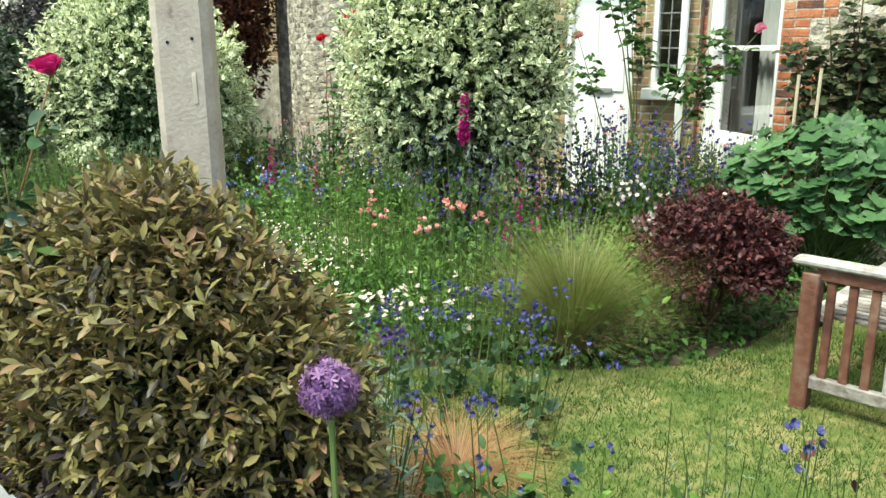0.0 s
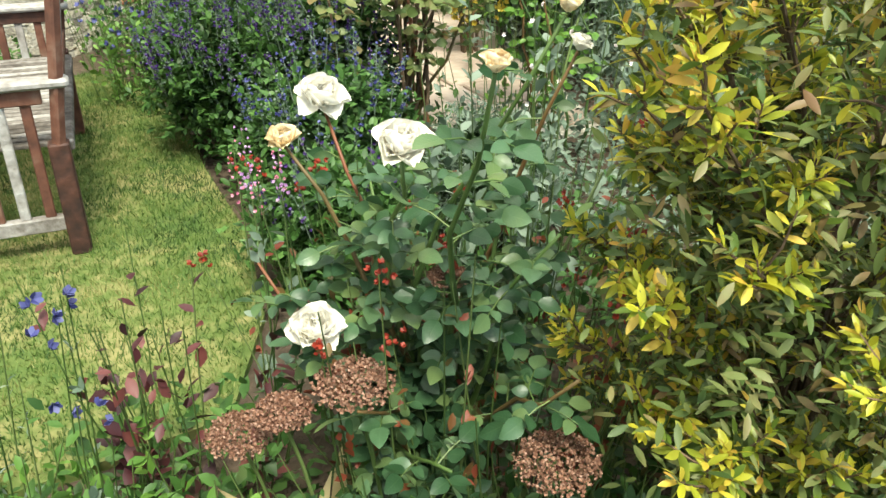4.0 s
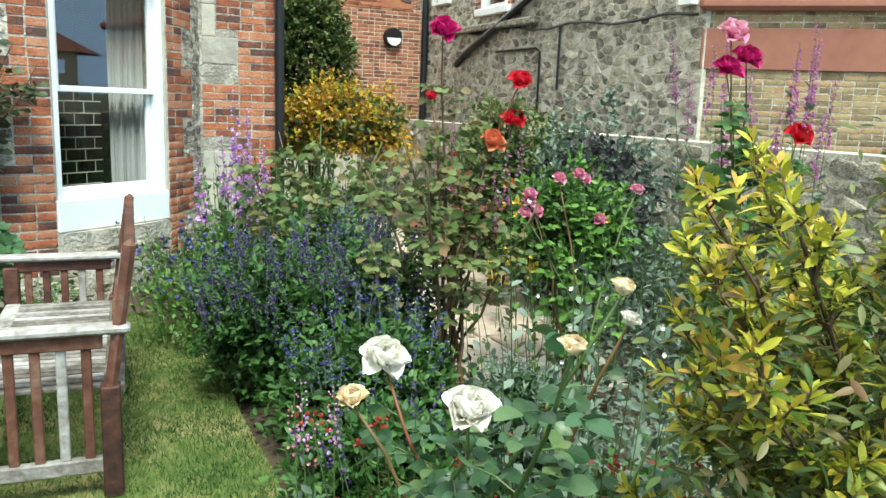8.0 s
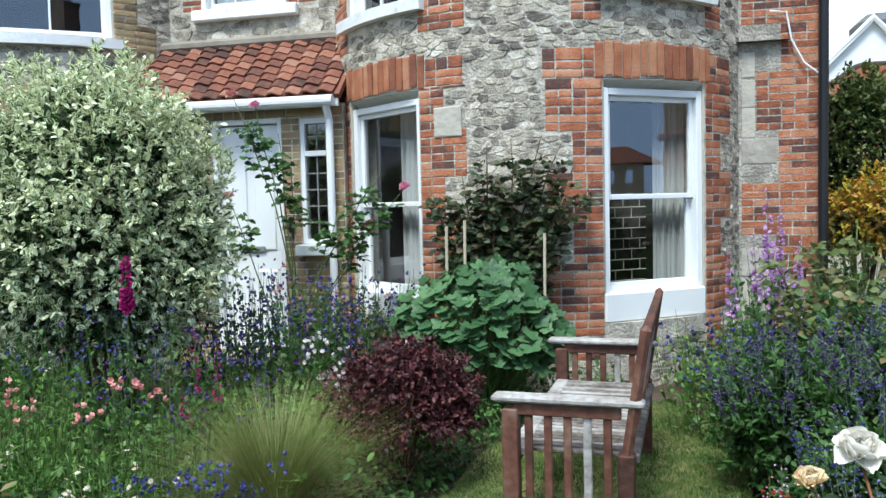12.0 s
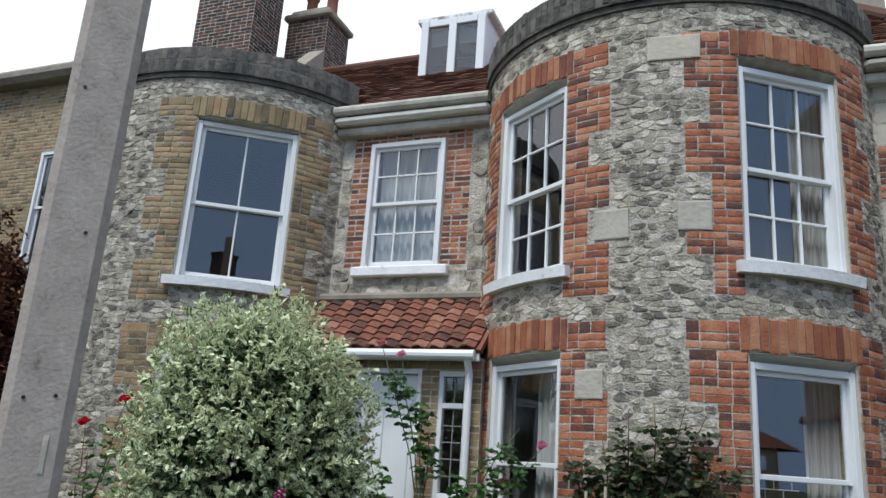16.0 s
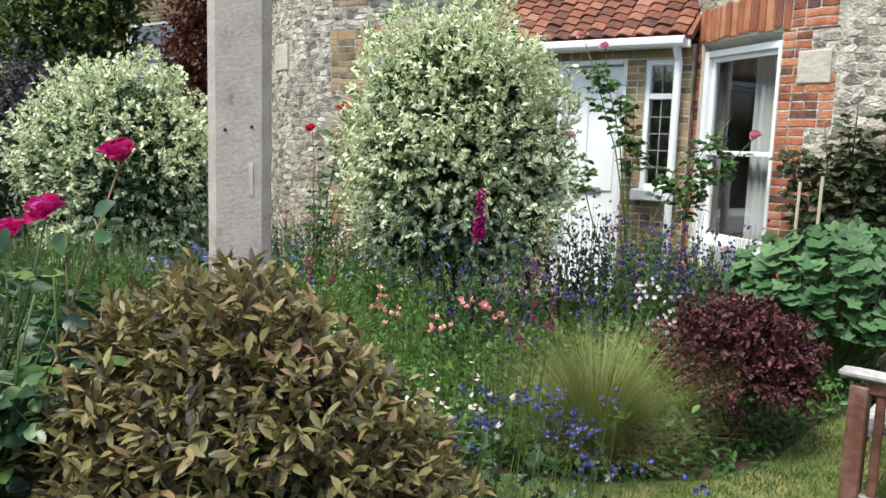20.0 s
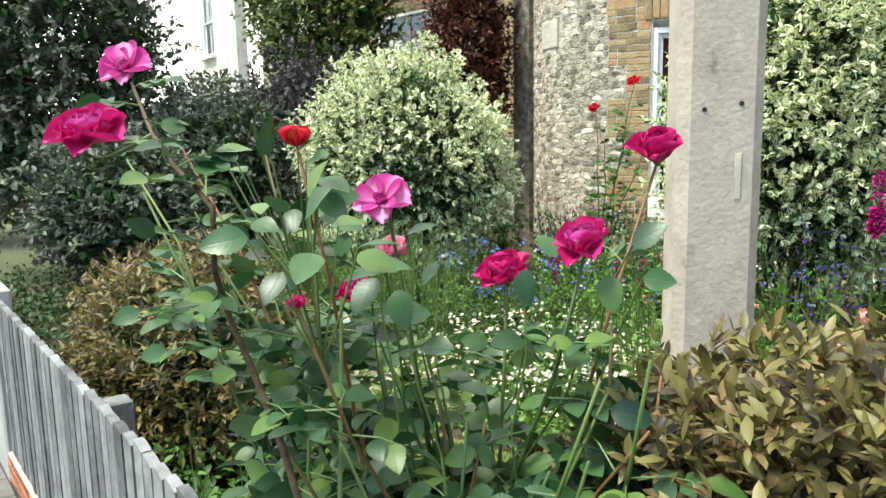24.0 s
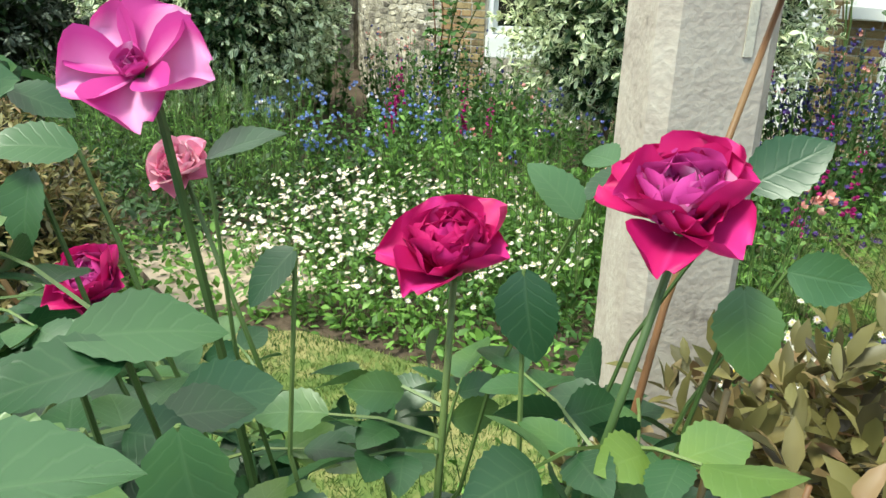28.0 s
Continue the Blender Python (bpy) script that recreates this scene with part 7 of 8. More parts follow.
for k, (xx, zz) in enumerate(((-0.98, 1.28), (-0.85, 1.32), (-0.3, 1.22), (-0.62, 1.08))):
    cane = thing("garden_cane", "pale bamboo cane standing among the hollyhocks", "cane", (xx, 5.05, 0), "canes")
    part("rod", Geo().tube([(xx, 5.05, -0.03), (xx + 0.012, 5.06, zz)], 0.011, 6), CANE, cane)
tuft("feather_grass", "fountain of fine golden-green feather grass at the lawn's edge", (-1.28, 2.90), 1900, 0.66, 0.17, STRAW, 111, wide=0.07, rad=0.06)
tuft("feather_grass", "drooping plumes at the crown of the feather grass", (-1.28, 2.90), 1500, 0.58, 0.22, STRAW, 114, wide=0.065, tmpl=ARCH, rad=0.07)
tuft("feather_grass", "arching dry outer stems of the feather grass", (-1.28, 2.90), 1100, 0.46, 0.55, DRY_STRAW, 112, wide=0.08, tmpl=ARCH, rad=0.10)
tuft("sedge", "low tuft of tawny bronze sedge at the lawn's edge", (-0.98, 1.62), 1000, 0.27, 1.2, BUFF_GRASS, 113, wide=0.14, tmpl=ARCH, rad=0.09)
clump("columbine", "violet-blue columbines in flower near the hedge", "flower", (-1.18, 1.98), (0.38, 0.28), 0.60, 40, G_BLUE, 0.05, 5, 120, tmpl=LOBED, leaf_to=0.6, flower=("head", BLUE, 0.015, 5, 0.85), group="columbines")
clump("columbine", "violet-blue columbines beside the bronze hedge", "flower", (-0.55, 1.35), (0.25, 0.2), 0.62, 13, G_BLUE, 0.05, 7, 121, tmpl=LOBED, leaf_to=0.6, flower=("head", BLUE, 0.014, 4, 0.85), group="columbines")
clump("columbine", "tall blue columbines before the porch", "flower", (-2.1, 4.9), (0.8, 0.5), 1.0, 200, G_MID, 0.055, 20, 122, flower=[("scattered", BLUE, 0.019, 6, 0.5), ("scattered", PURPLE, 0.018, 5, 0.3), ("head", SALMON, 0.016, 3, 0.08)], group="columbines")
clump("columbine", "purple columbines between grass and shrub", "flower", (-2.1, 3.3), (0.55, 0.35), 0.9, 70, G_MID, 0.055, 16, 123, flower=[("scattered", PURPLE, 0.016, 6, 0.5), ("head", BLUE, 0.015, 3, 0.3)], group="columbines")
clump("columbine", "blue flowers below the variegated shrub", "flower", (-3.3, 3.2), (0.8, 0.4), 0.8, 110, G_FRESH, 0.055, 16, 124, flower=[("head", BLUE, 0.014, 3, 0.2), ("head", SALMON, 0.014, 3, 0.12), ("head", DAISY, 0.010, 2, 0.1)], group="columbines")
clump("columbine", "pale blue flowers near the far shrub", "flower", (-4.6, 3.4), (0.8, 0.5), 0.55, 80, G_FRESH, 0.05, 14, 125, flower=[("head", PALEBLUE, 0.018, 5, 0.5), ("head", DAISY, 0.016, 3, 0.2)], group="columbines")
clump("feathery_herb", "feathery bright green foliage in the border", "plant", (-2.65, 2.75), (0.5, 0.3), 0.75, 90, G_FRESH, 0.06, 24, 126, tmpl=NARROW, lean=0.08, wide=0.5)
clump("feathery_herb", "bright green grassy foliage below the far shrub", "plant", (-5.4, 2.6), (1.1, 0.5), 0.82, 260, G_FRESH, 0.07, 16, 127, tmpl=NARROW, lean=0.1, wide=0.5)
clump("leafy_border", "green leafy plants with small flowers before the far bay", "plant", (-5.0, 4.75), (0.85, 0.4), 0.80, 170, G_MID, 0.06, 14, 182, lean=0.12, flower=[("scattered", BLUE, 0.016, 3, 0.25), ("head", DAISY, 0.014, 3, 0.1), ("head", SALMON, 0.014, 3, 0.1)])
clump("leafy_border", "green leafy plants before the boarded fence", "plant", (-7.2, 4.9), (1.0, 0.35), 0.85, 150, G_MID, 0.07, 13, 183, lean=0.12)
clump("feathery_herb", "tall thin green stems beside the columbines", "plant", (-1.75, 2.6), (0.3, 0.25), 0.62, 60, G_FRESH, 0.06, 14, 128, tmpl=NARROW, lean=0.08, wide=0.5)
clump("crimson_stock", "crimson flower head before the variegated shrub", "flower", (-2.1, 3.07), (0.01, 0.01), 1.22, 1, G_MID, 0.06, 14, 129, flower=("top", STOCK, 0.048, 80, 1.1), lean=0.02)
clump("crimson_stock", "small crimson flower spikes in the border", "flower", (-1.85, 3.25), (0.1, 0.06), 0.92, 3, G_MID, 0.05, 8, 130, flower=("spike", STOCK, 0.022, 26, 1.0), lean=0.05)
clump("crimson_stock", "pink and crimson spikes beyond the daisies", "flower", (-4.1, 3.6), (0.35, 0.2), 0.85, 8, G_MID, 0.05, 8, 131, flower=("spike", STOCK, 0.026, 30, 0.8), lean=0.06)
clump("daisies", "drift of tiny white and pink daisies", "flower", (-3.4, 2.5), (0.78, 0.62), 0.33, 640, G_FRESH, 0.033, 6, 132, flower=("daisy", DAISY, 0.0125, 2, 0.85), lean=0.3, thick=0.0012)
clump("daisies", "small white daisies by the post", "flower", (-1.75, 2.2), (0.35, 0.25), 0.42, 40, G_GREY, 0.03, 7, 133, flower=("daisy", DAISY, 0.014, 3, 0.9), lean=0.2, thick=0.0012)
clump("white_flowers", "small white and pink flowers beside the maroon shrub", "flower", (-1.3, 3.75), (0.22, 0.18), 0.72, 22, G_MID, 0.045, 8, 134, flower=("head", DAISY, 0.02, 4, 0.7))
clump("pink_flowers", "pale pink flowers below the variegated shrub", "flower", (-2.15, 2.75), (0.25, 0.15), 0.72, 10, G_MID, 0.045, 8, 135, flower=("head", SALMON, 0.024, 4, 0.8))
for k, (xx, yy, rx_, ry_, hh_, mt, lb) in enumerate(((1.0, 3.75, 0.34, 0.36, 0.72, PURPLE, "mound of dark violet salvia beside the bench"), (1.38, 3.35, 0.36, 0.32, 0.84, PURPLE, "mound of violet salvia gone partly to seed"), (1.2, 2.85, 0.34, 0.34, 0.62, BLUE, "blue salvia on the bed's near edge"), (1.05, 2.35, 0.26, 0.32, 0.42, PURPLE, "low leafy mound spilling onto the lawn"), (1.42, 4.05, 0.34, 0.3, 0.86, BLUE, "tall blue salvia at the back of the bed"))):
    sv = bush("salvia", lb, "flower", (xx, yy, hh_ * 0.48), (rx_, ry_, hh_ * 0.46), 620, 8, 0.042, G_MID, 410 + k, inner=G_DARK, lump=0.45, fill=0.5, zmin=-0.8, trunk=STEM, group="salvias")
    r_ = np.random.default_rng(430 + k)
    n_ = (110, 100, 45, 16, 70)[k]
    U_ = dirs(n_, r_, 0.05)
    P = np.array([xx, yy, hh_ * 0.48]) + U_ * np.array([rx_, ry_, hh_ * 0.48]) * r_.uniform(0.85, 1.02, (n_, 1))
    ax_ = unit(U_ * 0.35 + np.array([0, 0, 1.0]) + r_.normal(0, 0.15, (n_, 3)))
    g = Geo()
    for i in range(n_):
        g.tube([P[i] - ax_[i] * 0.05, P[i] + ax_[i] * 0.06, P[i] + ax_[i] * 0.14], 0.0022, 4, 0.001)
    part("stalk", g, G_GREY, sv)["kind"] = "stuff"
    s_ = r_.uniform(0.0, 0.16, (n_, 16, 1))
    Q_ = (P[:, None, :] + ax_[:, None, :] * s_).reshape(-1, 3) + r_.normal(0, 0.007, (n_ * 16, 3))
    half = r_.random(len(Q_)) < 0.45
    florets(Q_[half], dirs(int(half.sum()), r_, -0.5), 0.012, mt, sv, r_, 4, 0.6)
    florets(Q_[~half], dirs(int((~half).sum()), r_, -0.5), 0.010, G_GREY, sv, r_, 4, 0.5, name="seed_case")
clump("salvia", "blue flowers at the foot of the bay", "flower", (0.85, 4.75), (0.35, 0.4), 0.75, 70, G_FRESH, 0.05, 11, 138, flower=("scattered", BLUE, 0.022, 3, 0.5), group="salvias")
clump("cranesbill", "leafy green mound beside the lawn", "plant", (0.98, 2.3), (0.2, 0.3), 0.42, 60, G_MID, 0.05, 10, 139, tmpl=LOBED, lean=0.35)
clump("foxglove", "lilac foxglove spires at the corner of the bay", "flower", (1.34, 5.35), (0.22, 0.2), 1.60, 7, G_MID, 0.13, 9, 140, flower=("spike", LILAC, 0.042, 44, 1.0), lean=0.09, leaf_to=0.5, group="foxgloves")
clump("foxglove", "short lilac foxgloves by the window", "flower", (1.08, 5.2), (0.14, 0.12), 1.24, 5, G_MID, 0.11, 9, 141, flower=("spike", LILAC, 0.040, 34, 1.0), lean=0.06, leaf_to=0.5, group="foxgloves")
clump("leafy_border", "tall green leaves behind the foxgloves", "plant", (1.55, 5.9), (0.5, 0.5), 1.05, 90, G_MID, 0.07, 14, 142, lean=0.12)
clump("valerian", "tall pink valerian heads against the stone wall", "flower", (3.35, 2.9), (0.42, 0.3), 1.85, 22, G_GREY, 0.07, 16, 143, flower=("top", PINKPURPLE, 0.026, 60, 0.8), lean=0.06)
clump("valerian", "pink valerian further along the wall", "flower", (2.6, 4.2), (0.4, 0.5), 1.5, 12, G_GREY, 0.06, 12, 144, flower=("spike", PINKPURPLE, 0.026, 36, 0.6), lean=0.06)
clump("grey_herb", "tall grey-green seedling stems beside the golden shrub", "plant", (1.75, 2.1), (0.35, 0.3), 1.2, 18, G_GREY, 0.07, 16, 145, lean=0.08, flower=("scattered", DAISY, 0.012, 2, 0.5))
clump("grey_herb", "grey-green poppy stems at the path's edge", "plant", (1.35, 1.75), (0.22, 0.22), 0.9, 12, G_GREY, 0.07, 14, 146, lean=0.1)
clump("euphorbia", "yellow-green flower heads by the pink roses", "flower", (2.15, 3.15), (0.2, 0.12), 1.0, 14, G_FRESH, 0.05, 10, 147, flower=("head", DAISY_EYE, 0.02, 8, 0.5))
clump("dark_perilla", "dark bronze-leaved stems at the lawn's front edge", "plant", (0.36, 1.55), (0.24, 0.14), 0.62, 20, MAROON, 0.055, 9, 148, lean=0.15)
clump("columbine", "single blue columbine at the lawn's front edge", "flower", (0.16, 1.4), (0.05, 0.05), 0.72, 4, G_GREY, 0.04, 6, 149, flower=("head", BLUE, 0.018, 4, 0.9), lean=0.08, group="columbines")
clump("lavender", "grey lavender stems at the lawn's front edge", "plant", (-0.05, 1.5), (0.1, 0.06), 0.62, 12, G_GREY, 0.035, 16, 150, tmpl=NARROW, lean=0.1)
clump("front_foliage", "mixed low green leaves in the front bed", "plant", (0.0, 1.1), (0.5, 0.35), 0.36, 130, G_FRESH, 0.055, 9, 151, lean=0.3)
clump("front_foliage", "blue-green leaves below the white rose", "plant", (0.75, 0.95), (0.3, 0.25), 0.4, 90, G_BLUE, 0.06, 9, 152, lean=0.25)
clump("russet_foliage", "red-flowered dark foliage below the white roses", "plant", (0.92, 1.22), (0.30, 0.26), 0.80, 64, RUSSET, 0.036, 10, 153, lean=0.15, flower=("head", RED_SMALL, 0.009, 8, 0.3))
for k, (xx, yy, zz, r) in enumerate(((0.616, 1.111, 0.507, 0.075), (0.50, 1.16, 0.45, 0.055), (0.43, 1.22, 0.38, 0.065), (0.90, 0.88, 0.40, 0.08), (0.85, 1.2, 0.62, 0.04))):
    sd = thing("sedum", "dry rust-coloured sedum seed head on its stalk", "plant", (xx, yy, 0), "sedum heads")
    part("stalk", Geo().tube(arc((xx + 0.05, yy, -0.03), (xx, yy, zz - 0.02), (0.02, 0, 0), 5), 0.004, 5), STEM, sd)
    r_ = np.random.default_rng(400 + k)
    P = np.array([xx, yy, zz]) + dirs(800, r_, -0.1) * np.array([r, r, r * 0.45]) * r_.uniform(0.6, 1.0, (800, 1))
    florets(P, dirs(800, r_, 0.2), 0.0055, SEDUM, sd, r_, 4, 0.9, name="seed_head")
# ornamental onion
al = thing("allium", "purple globe allium on a tall stalk by the hedge", "flower", (-0.09, 0.29, 0))
part("stalk", Geo().tube([(-0.07, 0.31, -0.03), (-0.09, 0.29, 0.5), (-0.10, 0.29, 1.03)], 0.004, 6), STEM, al)
r_ = np.random.default_rng(500)
U_ = dirs(230, r_)
florets(np.array([-0.10, 0.29, 1.05]) + U_ * 0.033 * r_.uniform(0.7, 1.12, (230, 1)), U_, 0.010, ALLIUM, al, r_, 6, 1.2, tmpl=NARROW_PETAL, name="flower_head")
pz = rose_bush("white_rose", "single white rose with a yellow heart near the post", (-1.25, 0.95), [((-1.331, 0.917, 0.963), 0.03, IVORY, (0.1, -0.5, 0.8), 1.1, "flat open white rose")], G_BLUE, 0.035, 10, 75, extra=[(-1.2, 0.85, 0.9), (-1.38, 0.95, 0.85)], low=0.4)
# leafy plants that fill the back of the right-hand bed and the strip behind the fence
clump("leafy_border", "dense leafy border behind the scarlet roses", "plant", (1.42, 5.0), (0.42, 0.6), 1.1, 100, G_MID, 0.075, 16, 161, lean=0.12)
clump("leafy_border", "dark leafy plants near the passage", "plant", (2.1, 6.2), (0.5, 0.6), 1.15, 110, G_DARK, 0.075, 16, 162, lean=0.12)
clump("leafy_border", "grey-green leafy plants below the neighbour's wall", "plant", (3.6, 4.2), (0.55, 1.0), 0.95, 150, G_GREY, 0.07, 14, 163, lean=0.12)
clump("leafy_border", "green plants under the tall pink rose", "plant", (3.2, 2.4), (0.5, 0.5), 0.95, 110, G_MID, 0.07, 15, 164, lean=0.12)
clump("iris", "upright strap leaves of iris behind the fence", "plant", (-1.75, 0.55), (0.35, 0.25), 0.55, 26, G_FRESH, 0.32, 4, 165, tmpl=STRAP, lean=0.15, leaf_to=0.2, up_lean=1.6, flower=("head", BLUE, 0.02, 3, 0.4))
clump("fence_foliage", "leafy stems in the strip behind the fence", "plant", (-2.4, 0.5), (0.6, 0.28), 0.6, 90, G_MID, 0.055, 12, 166, lean=0.18, flower=("head", BLUE, 0.016, 3, 0.12))
clump("fence_foliage", "low leafy plants around the post", "plant", (-1.75, 1.15), (0.3, 0.25), 0.45, 60, G_FRESH, 0.05, 10, 167, lean=0.2, flower=("head", BLUE, 0.014, 3, 0.15))
clump("fence_foliage", "grey-green grassy plants beside the post", "plant", (-1.15, 1.25), (0.25, 0.2), 0.6, 50, G_GREY, 0.07, 10, 168, tmpl=NARROW, lean=0.18, flower=("head", PURPLE, 0.016, 4, 0.25))
bush("grey_shrub", "grey-purple feathery shrub before the stone wall", "shrub", (3.5, 4.6, 0.75), (0.6, 0.6, 0.72), 700, 9, 0.05, G_GREY, 171, inner=PURPLE_TREE, lump=0.45, fill=0.5, zmin=-0.9)
bush("wall_shrub", "dark green leafy shrub against the low stone wall", "shrub", (3.9, 6.2, 0.7), (0.65, 0.9, 0.75), 900, 9, 0.06, G_OLIVE, 172, inner=G_DARK, lump=0.45, fill=0.5, zmin=-0.9)
clump("stachys", "pale pink and purple flower spike near the white rose", "flower", (0.64, 1.70), (0.06, 0.05), 0.78, 4, G_GREY, 0.05, 8, 173, flower=[("top", LILAC, 0.016, 26, 0.6), ("top", PINK, 0.014, 16, 0.5)], lean=0.06)
clump("leafy_border", "tangled purple-flowered plants before the bay window", "plant", (-1.6, 5.1), (0.4, 0.35), 0.95, 90, G_OLIVE, 0.05, 18, 174, lean=0.12, flower=[("scattered", PURPLE, 0.016, 6, 0.4), ("head", SALMON, 0.014, 3, 0.1)])
clump("dying_leaves", "yellowed strap leaves below the sedum heads", "plant", (0.52, 1.05), (0.10, 0.06), 0.28, 7, DRY_STRAW, 0.26, 3, 175, tmpl=STRAP, lean=0.2, leaf_to=0.2, up_lean=1.0, wide=1.6)
bush("pink_rose", "leafy green base of the pink rose bush", "rose bush", (2.46, 3.35, 0.86), (0.34, 0.3, 0.30), 330, 8, 0.046, G_FRESH, 177, inner=G_DARK, lump=0.5, fill=0.5, zmin=-0.8, trunk=STEM, group="roses")
bush("conical_shrub", "small dark olive conical evergreen behind the coral rose", "shrub", (2.95, 4.9, 0.85), (0.27, 0.27, 0.62), 420, 9, 0.05, G_OLIVE, 178, inner=G_DARK, lump=0.25, zmin=-0.9)
bush("lavender_mound", "grey-blue lavender mound beside the path", "plant", (1.62, 2.35, 0.24), (0.24, 0.26, 0.26), 420, 8, 0.04, G_GREY, 179, tmpl=NARROW, inner=G_DARK, lump=0.4, zmin=-0.6, trunk=STEM)
# second leaf layer over the hedge's foot, its dark colour standing in for shade
bush("purple_hedge", "dark purple older leaves low in the clipped hedge, darkened for its shade", "hedge", (-0.98, 0.57, 0.38), (0.51, 0.355, 0.44), 2300, 9, 0.036, PURPLE_LEAF, 180, power=2.35, lump=0.16, zmin=-0.9, wide=0.66)
clump("front_foliage", "dark green leaves below the golden shrub", "plant", (1.05, 0.72), (0.3, 0.25), 0.32, 110, G_MID, 0.055, 9, 181, lean=0.3)

# ---- beyond the garden on the right ----
NX = 6.0
neigh = thing("neighbour_house", "rubble stone side wall of the neighbouring house", "house", (NX + 2, 9, 0))
nf = Flat(NX, 13.2, 270)


def yu(y):
    return 13.2 - y


NW = [(yu(10.95), yu(10.18), 2.9, 4.38), (yu(12.5), yu(12.1), 3.2, 4.25)]
nw = core("stone_wall", nf, 0, 7.0, -0.05, 8.0, NW, MORTAR, 0.3, neigh)
nrng = np.random.default_rng(71)
nj = [r for a, b, c, d in NW for r in (*quoins(a, -1, c, d, 0.22, 0.12), *quoins(b, 1, c, d, 0.22, 0.12), (a - 0.15, b + 0.15, d, d + 0.15))]
lay("brick", nf, nj, NW, RED_BRICK, nw, "brick", nrng, apart=60)
lay_rubble(nf, (0, 7.0, 0.9, 8.0), NW + nj, STONE, nw, nrng, apart=150, wide=0.20, high=0.095, joint=0.005, relief=0.006)
for a, b, c, d in NW:
    sash_window((NX + 0.06, 13.2 - (a + b) / 2, c), (0, -1, 0), (-1, 0, 0), b - a, d - c, (0, 0), 0.5, label="white sash window in the neighbour's stone wall", curtain=0, sill_w=0.1)
# red brick range behind it
rr = thing("brick_range", "tall red brick rear range with white sash windows", "house", (NX + 2, 15.4, 0))
rf = Flat(NX - 0.02, 17.3, 270)
RW = [(17.3 - b, 17.3 - a, c, d) for a, b, c, d in ((15.4, 16.2, 5.1, 6.7), (14.1, 14.85, 5.25, 6.9), (15.3, 16.0, 2.9, 3.98), (14.05, 14.75, 2.9, 4.28))]
rw = core("brick_wall", rf, 0, 4.1, -0.05, 9.5, RW, MORTAR, 0.3, rr)
lay("brick", rf, [(0, 4.1, 2.2, 9.4)], RW, ORANGE_BRICK, rw, "brick", nrng, apart=40)
for a, b, c, d in RW:
    sash_window((NX + 0.06, 17.3 - (a + b) / 2, c), (0, -1, 0), (-1, 0, 0), b - a, d - c, (0, 0), 0.5, label="white sash window in the red brick range", curtain=0, sill_w=0.1)
core("end_wall", Flat(NX - 0.02, 17.3, 0), 0, 4, -0.05, 9.5, [], ORANGE_BRICK, 0.3, rr)
# bay of the neighbour: buff brick with a red band
bf = Flat(NX, 6.25, -42)
BW = [(0.75, 1.75, 2.62, 4.2)]
bw = core("buff_bay_wall", bf, 0, 3.2, -0.05, 8.0, BW, MORTAR, 0.3, neigh)
lay("brick", bf, [(0, 3.2, 0.0, 1.9), (0, 3.2, 2.3, 7.9)], BW, BUFF_BRICK, bw, "brick", nrng, apart=80)
t_, n_ = bf.axes(0)
A_ = np.array([t_, n_, [0, 0, 1.0]])
part("painted_band", Geo().box(bf.at(1.6, 2.1, 0.012), (3.2, 0.03, 0.40), A_, 0.008), PINK_STUCCO, neigh, "band painted brick red")
part("sill_course", Geo().box(bf.at(1.6, 2.53, 0.05), (3.3, 0.14, 0.13), A_, 0.04), PINK_STUCCO, neigh, "moulded sill course painted brick red")
sash_window(bf.at(1.25, 2.62, -0.06), t_, n_, 1.0, 1.58, (0, 0), 0.5, label="white sash window in the neighbour's buff brick bay", curtain=0, sill=False)
# pipes, cables and boxes on that wall
part("waste_pipe", Geo().tube([(NX - 0.07, 7.67, 8.0), (NX - 0.07, 7.67, 3.65), (NX - 0.07, 7.75, 3.55), (NX - 0.07, 11.3, 2.25), (NX - 0.07, 11.6, 2.1)], 0.055, 8), BLACK_PAINT, neigh, "black soil pipe running down the wall at a slant")
part("rainwater_pipe", Geo().tube([(NX - 0.07, 12.88, 8.0), (NX - 0.07, 12.88, 4.3), (NX - 0.07, 12.88, -0.02)], 0.06, 8), BLACK_PAINT, neigh, "black cast iron rainwater pipe")
part("branch_pipe", Geo().tube([(NX - 0.10, 12.85, 4.6), (NX - 0.10, 12.3, 4.75), (NX - 0.10, 11.6, 5.1)], 0.05, 8), BLACK_PAINT, neigh)
cab = [(NX - 0.03, 6.3 + k * 0.45, 2.44 + 0.035 * math.sin(k * 1.7) + 0.012 * k) for k in range(14)]
part("cable", Geo().tube(cab, 0.016, 5), BLACK_PAINT, neigh, "sagging black cable along the wall")
part("cable", Geo().tube([(NX - 0.03, 8.75, 2.5), (NX - 0.03, 8.75, 1.7)], 0.018, 5), BLACK_PAINT, neigh)
part("cable", Geo().tube([(NX - 0.03, 10.4, 2.25), (NX - 0.03, 9.3, 2.25), (NX - 0.03, 9.2, 2.2), (NX - 0.03, 9.2, 1.3)], 0.018, 5), BLACK_PAINT, neigh)
part("junction_box", Geo().box((NX - 0.06, 6.42, 2.62), (0.1, 0.2, 0.18), bevel=0.01), WHITE, neigh, "small white junction box")
part("sill_ledge", Geo().box((NX - 0.05, 10.6, 2.62), (0.14, 2.6, 0.10), bevel=0.02), STONE, neigh)
